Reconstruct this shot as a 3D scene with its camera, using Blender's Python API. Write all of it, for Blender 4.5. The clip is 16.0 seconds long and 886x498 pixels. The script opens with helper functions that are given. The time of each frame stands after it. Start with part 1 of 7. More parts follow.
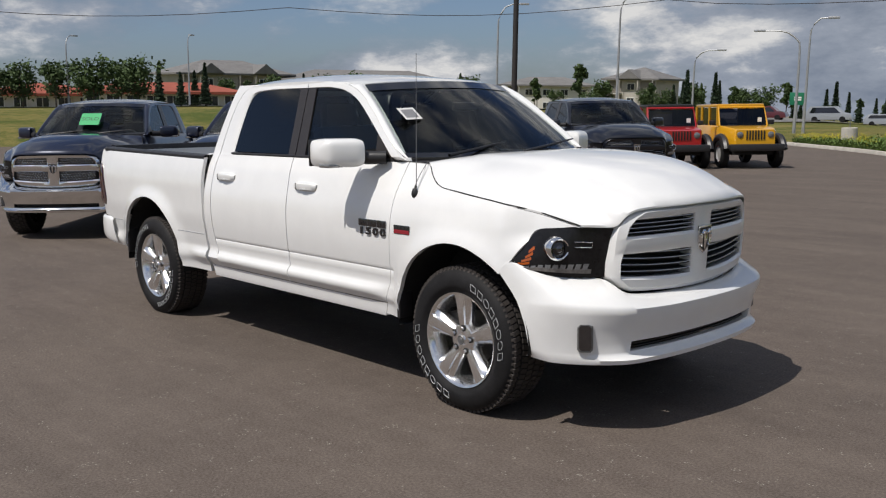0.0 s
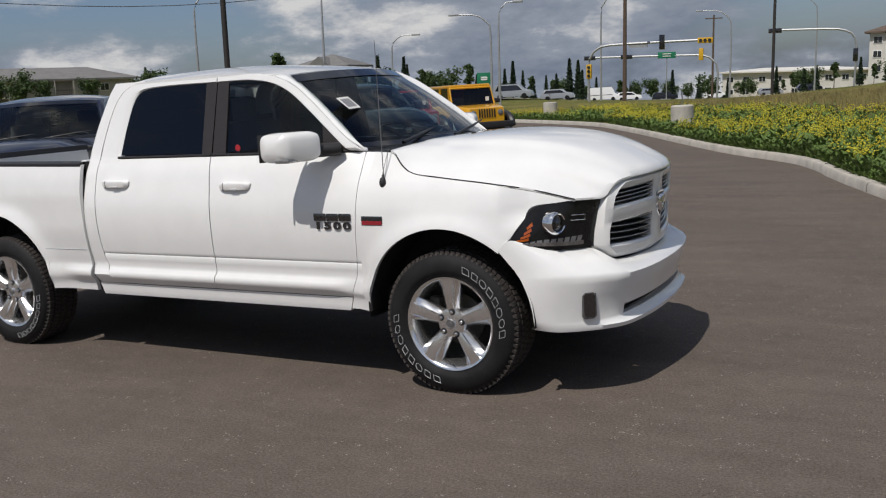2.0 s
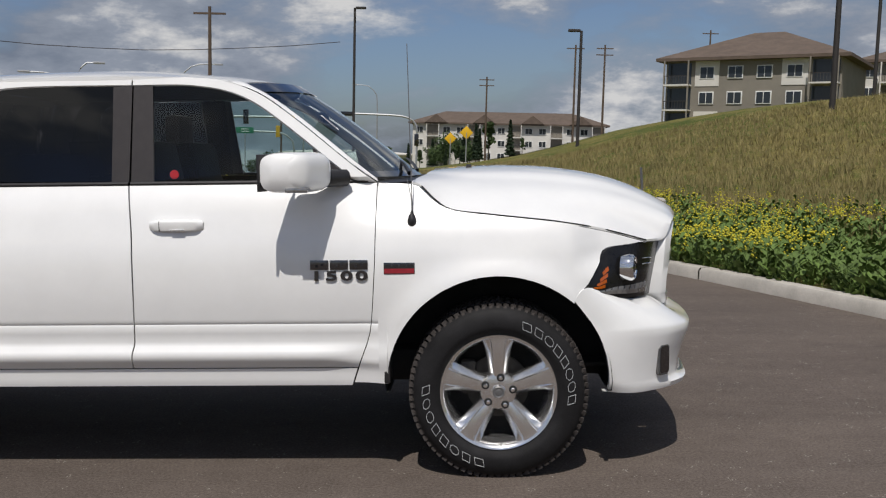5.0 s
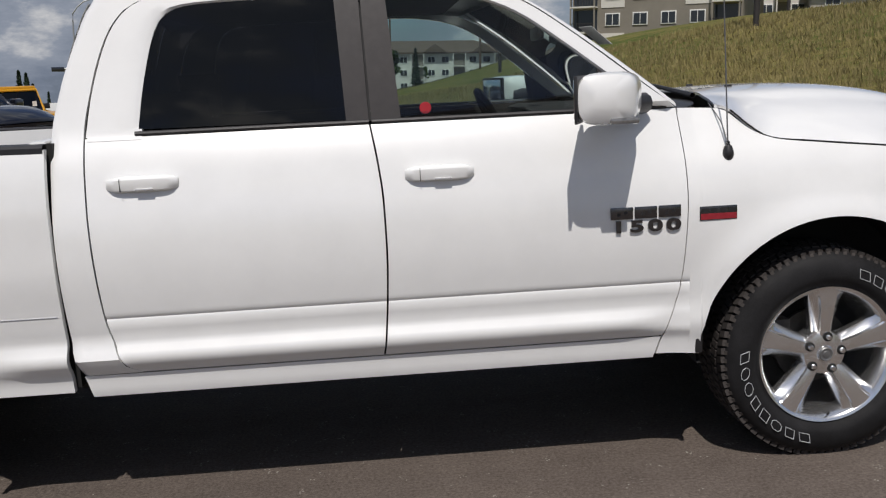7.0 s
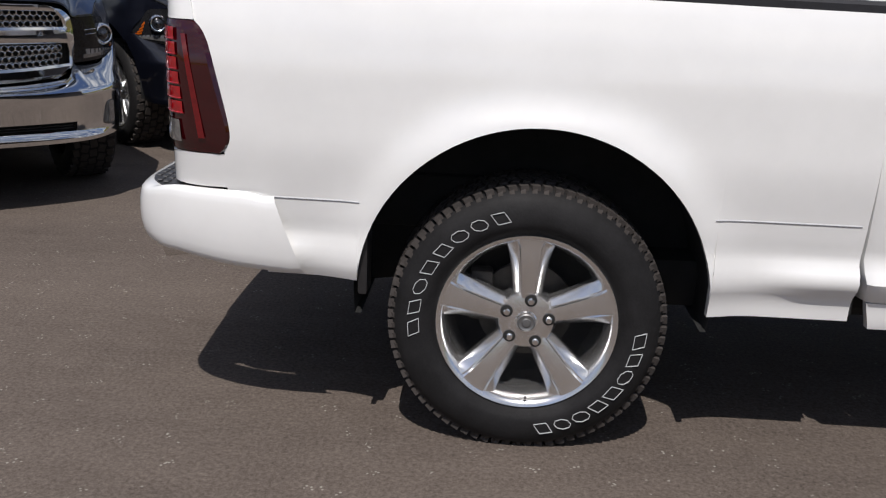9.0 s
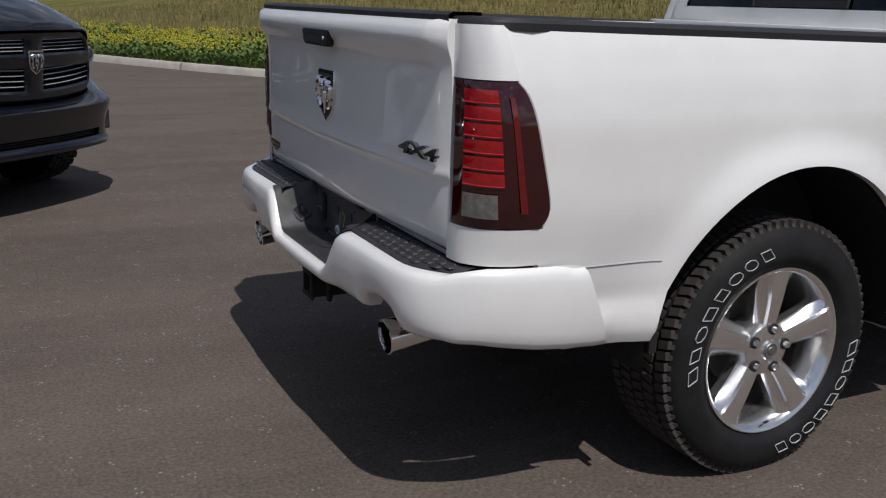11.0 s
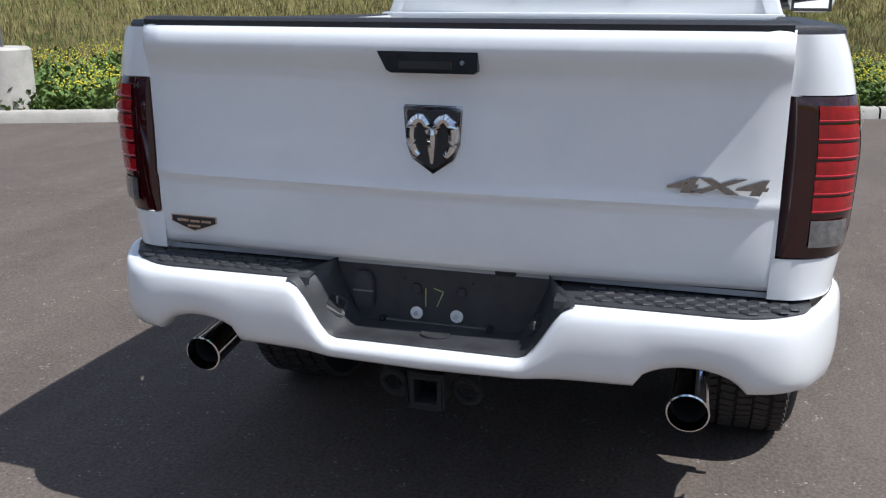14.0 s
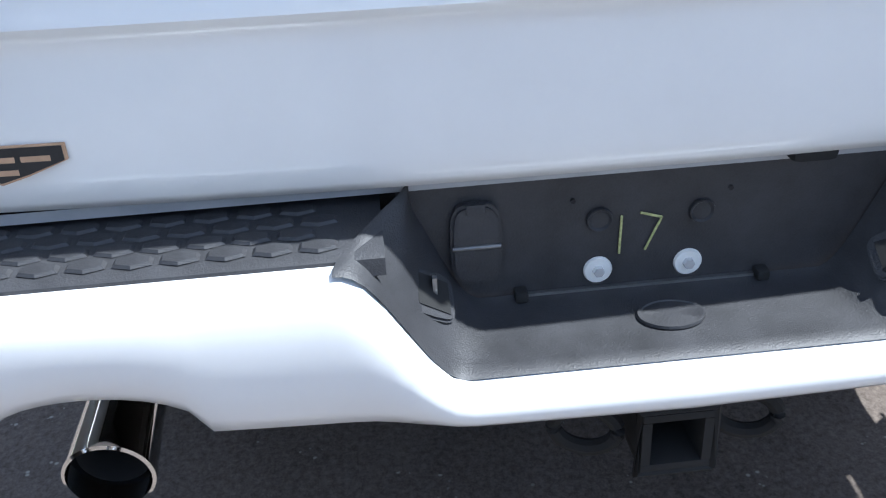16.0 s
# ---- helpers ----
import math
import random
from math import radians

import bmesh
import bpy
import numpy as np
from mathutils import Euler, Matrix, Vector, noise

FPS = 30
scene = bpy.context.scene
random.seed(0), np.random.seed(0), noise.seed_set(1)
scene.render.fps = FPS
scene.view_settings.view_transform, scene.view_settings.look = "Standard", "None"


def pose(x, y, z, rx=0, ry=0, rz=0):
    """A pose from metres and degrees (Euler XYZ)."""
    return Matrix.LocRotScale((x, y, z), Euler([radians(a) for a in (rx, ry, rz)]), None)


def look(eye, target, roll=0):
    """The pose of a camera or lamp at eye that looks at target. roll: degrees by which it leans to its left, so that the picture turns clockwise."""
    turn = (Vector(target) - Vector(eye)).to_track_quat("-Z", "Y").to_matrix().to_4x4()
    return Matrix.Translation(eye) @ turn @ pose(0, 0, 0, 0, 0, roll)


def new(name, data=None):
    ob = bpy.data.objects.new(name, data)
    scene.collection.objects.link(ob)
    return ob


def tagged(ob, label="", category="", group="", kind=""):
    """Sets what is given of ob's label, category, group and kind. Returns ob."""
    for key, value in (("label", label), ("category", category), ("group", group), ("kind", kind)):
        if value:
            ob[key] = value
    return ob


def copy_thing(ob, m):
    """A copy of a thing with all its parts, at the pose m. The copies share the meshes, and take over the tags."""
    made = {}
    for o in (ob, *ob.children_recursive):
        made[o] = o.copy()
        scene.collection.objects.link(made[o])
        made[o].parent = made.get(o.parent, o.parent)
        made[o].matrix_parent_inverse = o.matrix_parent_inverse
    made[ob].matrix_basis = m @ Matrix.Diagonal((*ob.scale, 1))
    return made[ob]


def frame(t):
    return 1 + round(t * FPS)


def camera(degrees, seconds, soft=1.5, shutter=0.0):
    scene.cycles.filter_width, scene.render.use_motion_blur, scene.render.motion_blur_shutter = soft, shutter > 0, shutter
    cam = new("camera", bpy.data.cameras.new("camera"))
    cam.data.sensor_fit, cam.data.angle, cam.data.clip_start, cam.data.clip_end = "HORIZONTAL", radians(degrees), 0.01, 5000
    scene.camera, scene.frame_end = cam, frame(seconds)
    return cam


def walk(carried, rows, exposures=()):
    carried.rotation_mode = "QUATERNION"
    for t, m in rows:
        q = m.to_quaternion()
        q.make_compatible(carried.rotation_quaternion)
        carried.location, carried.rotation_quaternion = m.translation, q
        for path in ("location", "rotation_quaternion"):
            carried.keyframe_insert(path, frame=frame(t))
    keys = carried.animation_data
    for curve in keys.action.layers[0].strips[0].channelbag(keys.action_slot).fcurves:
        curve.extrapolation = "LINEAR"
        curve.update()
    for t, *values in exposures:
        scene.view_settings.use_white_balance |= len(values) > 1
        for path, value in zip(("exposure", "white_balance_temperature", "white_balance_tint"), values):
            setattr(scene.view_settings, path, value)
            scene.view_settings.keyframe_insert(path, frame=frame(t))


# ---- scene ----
cam = camera(51.0, 16.0, soft=1.2)
PATH = [
    (0, (3.702, -4.454, 1.676), (2.242, -3.118, 1.387), -0.7),
    (0.5, (3.413, -4.863, 1.748), (2.106, -3.388, 1.406), -1.5),
    (1, (3.031, -4.965, 1.687), (1.83, -3.401, 1.349), -2.8),
    (1.5, (2.741, -5.167, 1.678), (1.685, -3.511, 1.301), -3.0),
    (2, (2.474, -5.419, 1.716), (1.516, -3.696, 1.38), -3.6),
    (2.5, (2.171, -5.39, 1.682), (1.195, -3.677, 1.347), -3.8),
    (3, (1.771, -5.366, 1.711), (0.956, -3.597, 1.255), -4.1),
    (3.5, (1.34, -5.404, 1.695), (0.712, -3.546, 1.302), -2.3),
    (6, (-0.959, -4.804, 1.471), (-0.845, -2.816, 1.283), -1.1),
    (6.5, (-1.297, -4.557, 1.473), (-1.242, -2.574, 1.224), -1.2),
    (7, (-1.72, -4.297, 1.544), (-1.577, -2.336, 1.181), -2.8),
    (7.5, (-2.119, -4.179, 1.497), (-1.85, -2.229, 1.143), 0.2),
    (8, (-2.72, -3.885, 1.414), (-2.655, -1.941, 0.951), 0.4),
    (8.5, (-3.314, -3.687, 1.444), (-3.398, -1.767, 0.889), 3.4),
    (9, (-3.938, -3.563, 1.397), (-4.024, -1.645, 0.835), 2.3),
    (11.5, (-6.301, -2.564, 1.444), (-5.152, -1.002, 0.953), 0.6),
    (12, (-6.588, -2.14, 1.457), (-5.208, -0.77, 0.989), -0.8),
    (12.5, (-6.868, -1.798, 1.501), (-5.275, -0.668, 1.071), -0.5),
    (13, (-6.947, -1.382, 1.444), (-5.278, -0.38, 0.984), -2.9),
    (13.5, (-7.054, -0.978, 1.422), (-5.281, -0.193, 0.932), -1.3),
    (14, (-7.071, -0.676, 1.476), (-5.226, -0.116, 0.943), 0.0),
    (14.5, (-6.708, -0.298, 1.433), (-4.853, 0.106, 0.804), -2.2),
    (15, (-6.327, 0.006, 1.295), (-4.498, 0.307, 0.543), -1.9),
    (15.5, (-5.971, 0.192, 1.241), (-4.175, 0.205, 0.361), -1.3),
    (16, (-5.801, 0.322, 1.23), (-4.061, 0.188, 0.254), -3.0),
]
walk(cam, [(t, look(eye, target, roll)) for t, eye, target, roll in PATH], [(0, -0.10, 6520, 11), (1.5, -0.28, 6480, 11), (3.5, -0.23, 6470, 11), (7, -0.31, 6450, 12), (8.2, -0.30, 6450, 12), (9, -0.10, 6420, 13), (11.5, -0.50, 6300, 12), (12.5, -0.22, 6230, 12), (13.5, 0.18, 5980, 10), (14.4, 0.75, 5750, 8), (15, 1.22, 5550, 6), (16, 1.45, 5550, 6)])

# ---- world, sun, exposure ----
SUN_EL, SUN_AZ = 59.0, -95.0          # degrees; azimuth counted from +x towards +y
world = bpy.data.worlds.new("sky")
scene.world = world
world.use_nodes = True
wn, wl = world.node_tree.nodes, world.node_tree.links
for n in list(wn):
    wn.remove(n)
w_out = wn.new("ShaderNodeOutputWorld")
w_bg = wn.new("ShaderNodeBackground")
w_bg.inputs[1].default_value = 0.10
sky = wn.new("ShaderNodeTexSky")
sky.sky_type = 'NISHITA'
sky.sun_disc = False
sky.sun_elevation = radians(SUN_EL)
sky.sun_rotation = radians(90 - SUN_AZ)
sky.dust_density = 1.5
w_co = wn.new("ShaderNodeTexCoord")
w_sep = wn.new("ShaderNodeSeparateXYZ")
wl.new(w_co.outputs["Generated"], w_sep.inputs[0])


def wmath(op, a, b=None):
    n = wn.new("ShaderNodeMath")
    n.operation = op
    for i, v in enumerate((a, b)):
        if v is None:
            continue
        if isinstance(v, (int, float)):
            n.inputs[i].default_value = v
        else:
            wl.new(v, n.inputs[i])
    return n.outputs[0]


# cumulus layer: puffs flattened towards the horizon
w_vec = wn.new("ShaderNodeCombineXYZ")
for k in range(3):
    wl.new(wmath('MULTIPLY', w_sep.outputs[k], (2.6, 2.6, 6.5)[k]), w_vec.inputs[k])


def wnoise(scale, detail, rough=0.55):
    n = wn.new("ShaderNodeTexNoise")
    n.inputs["Scale"].default_value = scale
    n.inputs["Detail"].default_value = detail
    n.inputs["Roughness"].default_value = rough
    wl.new(w_vec.outputs[0], n.inputs["Vector"])
    return n.outputs[0]


def wramp(fac, stops):
    n = wn.new("ShaderNodeValToRGB")
    wl.new(fac, n.inputs[0])
    els = n.color_ramp.elements
    while len(els) < len(stops):
        els.new(0.5)
    for e, (p, c) in zip(els, stops):
        e.position, e.color = p, (*c, 1)
    return n.outputs[0]


w_cover = wramp(wnoise(1.05, 10, 0.58), [(0.42, (0, 0, 0)), (0.54, (1, 1, 1))])
w_shade = wramp(wnoise(2.1, 9, 0.62), [(0.38, (1.9, 2.3, 3.0)), (0.53, (3.2, 3.6, 4.3)), (0.64, (7.4, 7.4, 7.3))])
w_mix = wn.new("ShaderNodeMixRGB")
wl.new(w_cover, w_mix.inputs[0])
w_blue = wn.new("ShaderNodeMixRGB")
w_blue.blend_type = 'MULTIPLY'
w_blue.inputs[0].default_value = 1.0
w_blue.inputs[2].default_value = (0.64, 0.71, 0.86, 1)
wl.new(sky.outputs[0], w_blue.inputs[1])
wl.new(w_blue.outputs[0], w_mix.inputs[1])
wl.new(w_shade, w_mix.inputs[2])
wl.new(w_mix.outputs[0], w_bg.inputs[0])
wl.new(w_bg.outputs[0], w_out.inputs[0])

sun = new("sun", bpy.data.lights.new("sun", 'SUN'))
sun.data.energy = 4.15
sun.data.angle = radians(0.53)
sun.data.color = (1.0, 0.955, 0.89)
sun_dir = Vector((math.cos(radians(SUN_EL)) * math.cos(radians(SUN_AZ)),
                  math.cos(radians(SUN_EL)) * math.sin(radians(SUN_AZ)), math.sin(radians(SUN_EL))))
sun.matrix_world = look(sun_dir * 50, (0, 0, 0))


# ---- materials ----
class Mat:
    """A small builder round one node material."""

    def __init__(self, name, color, rough=0.5, metal=0.0, coat=0.0, spec=0.5):
        self.m = bpy.data.materials.new(name)
        self.m.use_nodes = True
        self.n, self.l = self.m.node_tree.nodes, self.m.node_tree.links
        self.b = self.n["Principled BSDF"]
        self.b.inputs["Base Color"].default_value = (*color, 1)
        self.b.inputs["Roughness"].default_value = rough
        self.b.inputs["Metallic"].default_value = metal
        self.b.inputs["Coat Weight"].default_value = coat
        self.b.inputs["Coat Roughness"].default_value = 0.03
        self.b.inputs["Specular IOR Level"].default_value = spec
        self.co = self.n.new("ShaderNodeTexCoord").outputs["Object"]

    def noise(self, scale, detail=6, rough=0.6, stretch=None):
        n = self.n.new("ShaderNodeTexNoise")
        n.inputs["Scale"].default_value = scale
        n.inputs["Detail"].default_value = detail
        n.inputs["Roughness"].default_value = rough
        src = self.co
        if stretch:
            mp = self.n.new("ShaderNodeMapping")
            mp.inputs["Scale"].default_value = stretch
            self.l.new(src, mp.inputs[0])
            src = mp.outputs[0]
        self.l.new(src, n.inputs["Vector"])
        return n.outputs[0]

    def voronoi(self, scale):
        n = self.n.new("ShaderNodeTexVoronoi")
        n.inputs["Scale"].default_value = scale
        self.l.new(self.co, n.inputs["Vector"])
        return n

    def ramp(self, fac, stops):
        n = self.n.new("ShaderNodeValToRGB")
        self.l.new(fac, n.inputs[0])
        els = n.color_ramp.elements
        while len(els) < len(stops):
            els.new(0.5)
        for e, (p, c) in zip(els, stops):
            e.position, e.color = p, (*c, 1)
        return n.outputs[0]

    def mix(self, fac, a, b, mode='MIX'):
        n = self.n.new("ShaderNodeMixRGB")
        n.blend_type = mode
        for i, v in enumerate((fac, a, b)):
            if isinstance(v, (int, float)):
                n.inputs[i].default_value = v
            elif isinstance(v, tuple):
                n.inputs[i].default_value = (*v, 1)
            else:
                self.l.new(v, n.inputs[i])
        return n.outputs[0]

    def color(self, out):
        self.l.new(out, self.b.inputs["Base Color"])
        return self

    def rough(self, fac, lo, hi):
        n = self.n.new("ShaderNodeMapRange")
        n.inputs["To Min"].default_value, n.inputs["To Max"].default_value = lo, hi
        self.l.new(fac, n.inputs[0])
        self.l.new(n.outputs[0], self.b.inputs["Roughness"])
        return self

    def bump(self, fac, strength=0.3, dist=0.01):
        n = self.n.new("ShaderNodeBump")
        n.inputs["Strength"].default_value, n.inputs["Distance"].default_value = strength, dist
        self.l.new(fac, n.inputs["Height"])
        self.l.new(n.outputs[0], self.b.inputs["Normal"])
        return self


def grainy(name, color, rough=0.5, metal=0.0, coat=0.0, scale=12.0, vary=0.2, fine=180.0, bump=0.0, spec=0.5):
    """A surface whose tone varies at two scales."""
    m = Mat(name, color, rough, metal, coat, spec)
    lo = tuple(c * (1 - vary) for c in color)
    hi = tuple(min(1, c * (1 + vary)) for c in color)
    big = m.ramp(m.noise(scale), [(0.3, lo), (0.7, hi)])
    f = m.noise(fine, 3)
    m.color(m.mix(0.25 * min(1, vary * 4), big, m.ramp(f, [(0.3, lo), (0.7, hi)]), 'MIX'))
    m.rough(m.noise(scale * 2.3), max(0.02, rough * 0.85), min(1, rough * 1.15))
    if bump:
        m.bump(f, bump, 0.004)
    return m.m


def paint(name, color, flake=False):
    m = Mat(name, color, 0.30, 0.0, 1.0)
    dust = m.noise(5, 8, 0.65)
    lo = tuple(c * 0.95 for c in color)
    m.color(m.ramp(dust, [(0.3, lo), (0.65, color)]))
    m.rough(m.noise(9), 0.26, 0.4)
    if flake:
        m.b.inputs["Metallic"].default_value = 0.35
    m.b.inputs["Coat Roughness"].default_value = 0.035
    return m.m


def glass(name, tint, weight=1.0):
    """Car glass: tinted see-through with a Fresnel gloss."""
    m = bpy.data.materials.new(name)
    m.use_nodes = True
    n, l = m.node_tree.nodes, m.node_tree.links
    n.remove(n["Principled BSDF"])
    tr, gl, mx, fr = (n.new(k) for k in ("ShaderNodeBsdfTransparent", "ShaderNodeBsdfGlossy", "ShaderNodeMixShader", "ShaderNodeFresnel"))
    tr.inputs[0].default_value = (*tint, 1)
    gl.inputs["Roughness"].default_value = 0.01
    gl.inputs["Color"].default_value = (weight, weight, weight, 1)
    fr.inputs[0].default_value = 1.5
    l.new(fr.outputs[0], mx.inputs[0])
    l.new(tr.outputs[0], mx.inputs[1])
    l.new(gl.outputs[0], mx.inputs[2])
    l.new(mx.outputs[0], n["Material Output"].inputs[0])
    return m


WHITE = paint("white_paint", (0.85, 0.85, 0.835))
NAVY = paint("navy_paint", (0.006, 0.010, 0.030), True)
BLACKBLUE = paint("black_blue_paint", (0.005, 0.006, 0.012), True)
RED = paint("red_paint", (0.42, 0.012, 0.014))
YELLOW = paint("yellow_paint", (0.72, 0.36, 0.012))
ORANGE = paint("orange_paint", (0.55, 0.09, 0.02))
SILVER = paint("silver_paint", (0.36, 0.38, 0.40), True)
MAROON = paint("maroon_paint", (0.09, 0.01, 0.015))
BLACKTRIM = grainy("black_trim", (0.022, 0.021, 0.022), 0.42, scale=30, vary=0.3, bump=0.1)
PILLAR = grainy("pillar_film", (0.035, 0.030, 0.028), 0.3, scale=25, vary=0.15)
PLASTIC = grainy("grey_plastic", (0.032, 0.032, 0.035), 0.5, scale=14, vary=0.45, fine=400, bump=0.25)
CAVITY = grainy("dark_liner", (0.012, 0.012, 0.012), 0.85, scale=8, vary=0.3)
CHROME = Mat("chrome", (0.82, 0.82, 0.82), 0.06, 1.0).m
POLISHED = grainy("polished_alloy", (0.86, 0.86, 0.86), 0.20, 0.95, scale=18, vary=0.04, fine=60)
ALLOY = grainy("grey_alloy", (0.74, 0.74, 0.74), 0.26, 0.55, scale=14, vary=0.05, fine=50)
# on the badges this dark tone stands for chrome mirroring dark ground
DARKCHROME = grainy("dark_chrome", (0.16, 0.16, 0.17), 0.18, 1.0, scale=60, vary=0.2)
MIDCHROME = grainy("grey_chrome", (0.42, 0.42, 0.43), 0.14, 1.0, scale=60, vary=0.2)
STEEL = grainy("dull_steel", (0.22, 0.22, 0.22), 0.5, 0.8, scale=20, vary=0.2)
DARKSTEEL = grainy("dark_steel", (0.07, 0.065, 0.06), 0.6, 0.6, scale=20, vary=0.3)
RUBBER = grainy("tyre_rubber", (0.014, 0.0137, 0.0145), 0.68, scale=9, vary=0.45, fine=120, bump=0.2, spec=0.22)
TREAD = grainy("tread_rubber", (0.040, 0.034, 0.031), 0.85, scale=14, vary=0.4, fine=90, bump=0.3)
LETTER = grainy("tyre_letter", (0.55, 0.57, 0.58), 0.7, scale=40, vary=0.12)
RECAP = grainy("bed_rail_cap", (0.018, 0.018, 0.021), 0.5, scale=40, vary=0.2, bump=0.2)
AMBER = grainy("amber_lens", (0.42, 0.085, 0.008), 0.15, coat=1.0, scale=40, vary=0.2)
REDLENS = grainy("red_lens", (0.032, 0.0008, 0.002), 0.06, coat=1.0, scale=30, vary=0.25)
REDBAR = grainy("red_bar", (0.33, 0.005, 0.009), 0.08, coat=1.0, scale=50, vary=0.3)
REDSIDE = grainy("red_side_bar", (0.13, 0.003, 0.005), 0.08, coat=1.0, scale=50, vary=0.3)
REDEDGE = grainy("red_bar_edge", (0.50, 0.010, 0.016), 0.1, coat=1.0, scale=40, vary=0.25)
CLEARLENS = grainy("clear_lens", (0.24, 0.235, 0.23), 0.12, 0.5, 1.0, scale=45, vary=0.35, fine=90)
LEDWHITE = grainy("led_strip", (0.30, 0.31, 0.33), 0.25, 0.5, 1.0, scale=80, vary=0.3)
SEAT = grainy("dark_seat_cloth", (0.025, 0.025, 0.027), 0.8, scale=30, vary=0.3)
GLASS_CLEAR = glass("windscreen_glass", (0.62, 0.70, 0.68))
GLASS_FRONT = glass("door_glass", (0.68, 0.78, 0.76))
GLASS_DARK = glass("privacy_glass", (0.03, 0.03, 0.035))
PAPER = grainy("paper", (0.75, 0.75, 0.72), 0.8, scale=50, vary=0.08)
PRINT = grainy("grey_print", (0.25, 0.25, 0.26), 0.8, scale=70, vary=0.2)
GREENPAPER = grainy("green_card", (0.06, 0.42, 0.16), 0.7, scale=30, vary=0.1)
REDSTICKER = grainy("red_sticker", (0.42, 0.02, 0.03), 0.6, scale=60, vary=0.1)
ALLOYGREY = grainy("grey_sill_and_crease_shade", (0.42, 0.43, 0.45), 0.45, scale=20, vary=0.12)
CHALK = grainy("yellow_chalk", (0.45, 0.46, 0.20), 0.9, scale=200, vary=0.4)


# ---- mesh helpers ----
def link(name, bm, mat, parent=None, label="", smooth=True, angle=38):
    me = bpy.data.meshes.new(name)
    bm.to_mesh(me)
    bm.free()
    me.materials.append(mat)
    if smooth:
        me.polygons.foreach_set("use_smooth", [True] * len(me.polygons))
        me.set_sharp_from_angle(angle=radians(angle))
    ob = new(name, me)
    if parent is not None:
        ob.parent = parent
    if label:
        ob["label"] = label
    return ob


def part(name, bm, mat, parent, label="", **kw):
    return link(name, bm, mat, parent, label, **kw)


def thing(name, label, category, group="", kind=""):
    return tagged(new(name), label, category, group, kind)


def curve(pts):
    """A smooth function through (x, y) pairs, without overshoot."""
    xs = np.array([p[0] for p in pts], float)
    ys = np.array([p[1] for p in pts], float)
    d = np.diff(ys) / np.diff(xs)
    m = np.zeros(len(xs))
    m[0], m[-1] = d[0], d[-1]
    for i in range(1, len(xs) - 1):
        m[i] = 0 if d[i - 1] * d[i] <= 0 else 2 * d[i - 1] * d[i] / (d[i - 1] + d[i])

    def f(x):
        x = min(max(x, xs[0]), xs[-1])
        i = min(int(np.searchsorted(xs, x, side="right")) - 1, len(xs) - 2)
        h = xs[i + 1] - xs[i]
        t = (x - xs[i]) / h
        return float(ys[i] * (1 + 2 * t) * (1 - t) ** 2 + ys[i + 1] * t * t * (3 - 2 * t)
                     + h * (m[i] * t * (1 - t) ** 2 + m[i + 1] * t * t * (t - 1)))
    return f


def spline(pts, n):
    """n points spaced evenly along a smooth line through the given points."""
    p = [Vector(q) for q in pts]
    dense = []
    for i in range(len(p) - 1):
        a, b, c, d = p[max(i - 1, 0)], p[i], p[i + 1], p[min(i + 2, len(p) - 1)]
        for k in range(16):
            t = k / 16
            dense.append(0.5 * (2 * b + (c - a) * t + (2 * a - 5 * b + 4 * c - d) * t * t + (3 * b - a - 3 * c + d) * t ** 3))
    dense.append(p[-1])
    ln = [0.0]
    for a, b in zip(dense, dense[1:]):
        ln.append(ln[-1] + (b - a).length)
    out, j = [], 0
    for k in range(n):
        s = ln[-1] * k / (n - 1)
        while j < len(ln) - 2 and ln[j + 1] < s:
            j += 1
        t = (s - ln[j]) / max(1e-9, ln[j + 1] - ln[j])
        out.append(dense[j].lerp(dense[j + 1], min(1, t)))
    return out


def sheet(rows, flange=None, closed=False, bm=None):
    """A skin through rows of points; flange: a vector by which its border is folded back."""
    bm = bm or bmesh.new()
    vs = [[bm.verts.new(p) for p in r] for r in rows]
    faces = []
    for a, b in zip(vs, vs[1:]):
        n = len(a)
        for j in range(n if closed else n - 1):
            q = (a[j], a[(j + 1) % n], b[(j + 1) % n], b[j])
            if len(set(q)) == 4:
                faces.append(bm.faces.new(q))
    bmesh.ops.remove_doubles(bm, verts=[v for r in vs for v in r if v.is_valid], dist=1e-5)
    faces = [f for f in faces if f.is_valid]
    bmesh.ops.recalc_face_normals(bm, faces=faces)
    if flange is not None:
        edges = [e for f in faces for e in f.edges if e.is_boundary]
        r = bmesh.ops.extrude_edge_only(bm, edges=list(set(edges)))
        bmesh.ops.translate(bm, verts=[g for g in r["geom"] if isinstance(g, bmesh.types.BMVert)], vec=flange)
    return bm


def orient(bm, centre):
    """Turns every face so that it looks away from the centre."""
    c = Vector(centre)
    bm.normal_update()
    for f in bm.faces:
        if f.normal.dot(f.calc_center_median() - c) < 0:
            f.normal_flip()
    return bm


def mirror_rows(rows, s):
    return [[Vector((p[0], p[1] * s, p[2])) for p in r] for r in rows]


def box(size, at=(0, 0, 0), bevel=0.0, bm=None, m=None, seg=2):
    bm = bm or bmesh.new()
    t = Matrix.Translation(at) @ (m or Matrix.Identity(4)) @ Matrix.Diagonal((*size, 1))
    r = bmesh.ops.create_cube(bm, size=1.0, matrix=t)
    if bevel:
        es = list({e for v in r["verts"] for e in v.link_edges})
        bmesh.ops.bevel(bm, geom=es, offset=bevel, segments=seg, affect='EDGES', profile=0.6)
    return bm


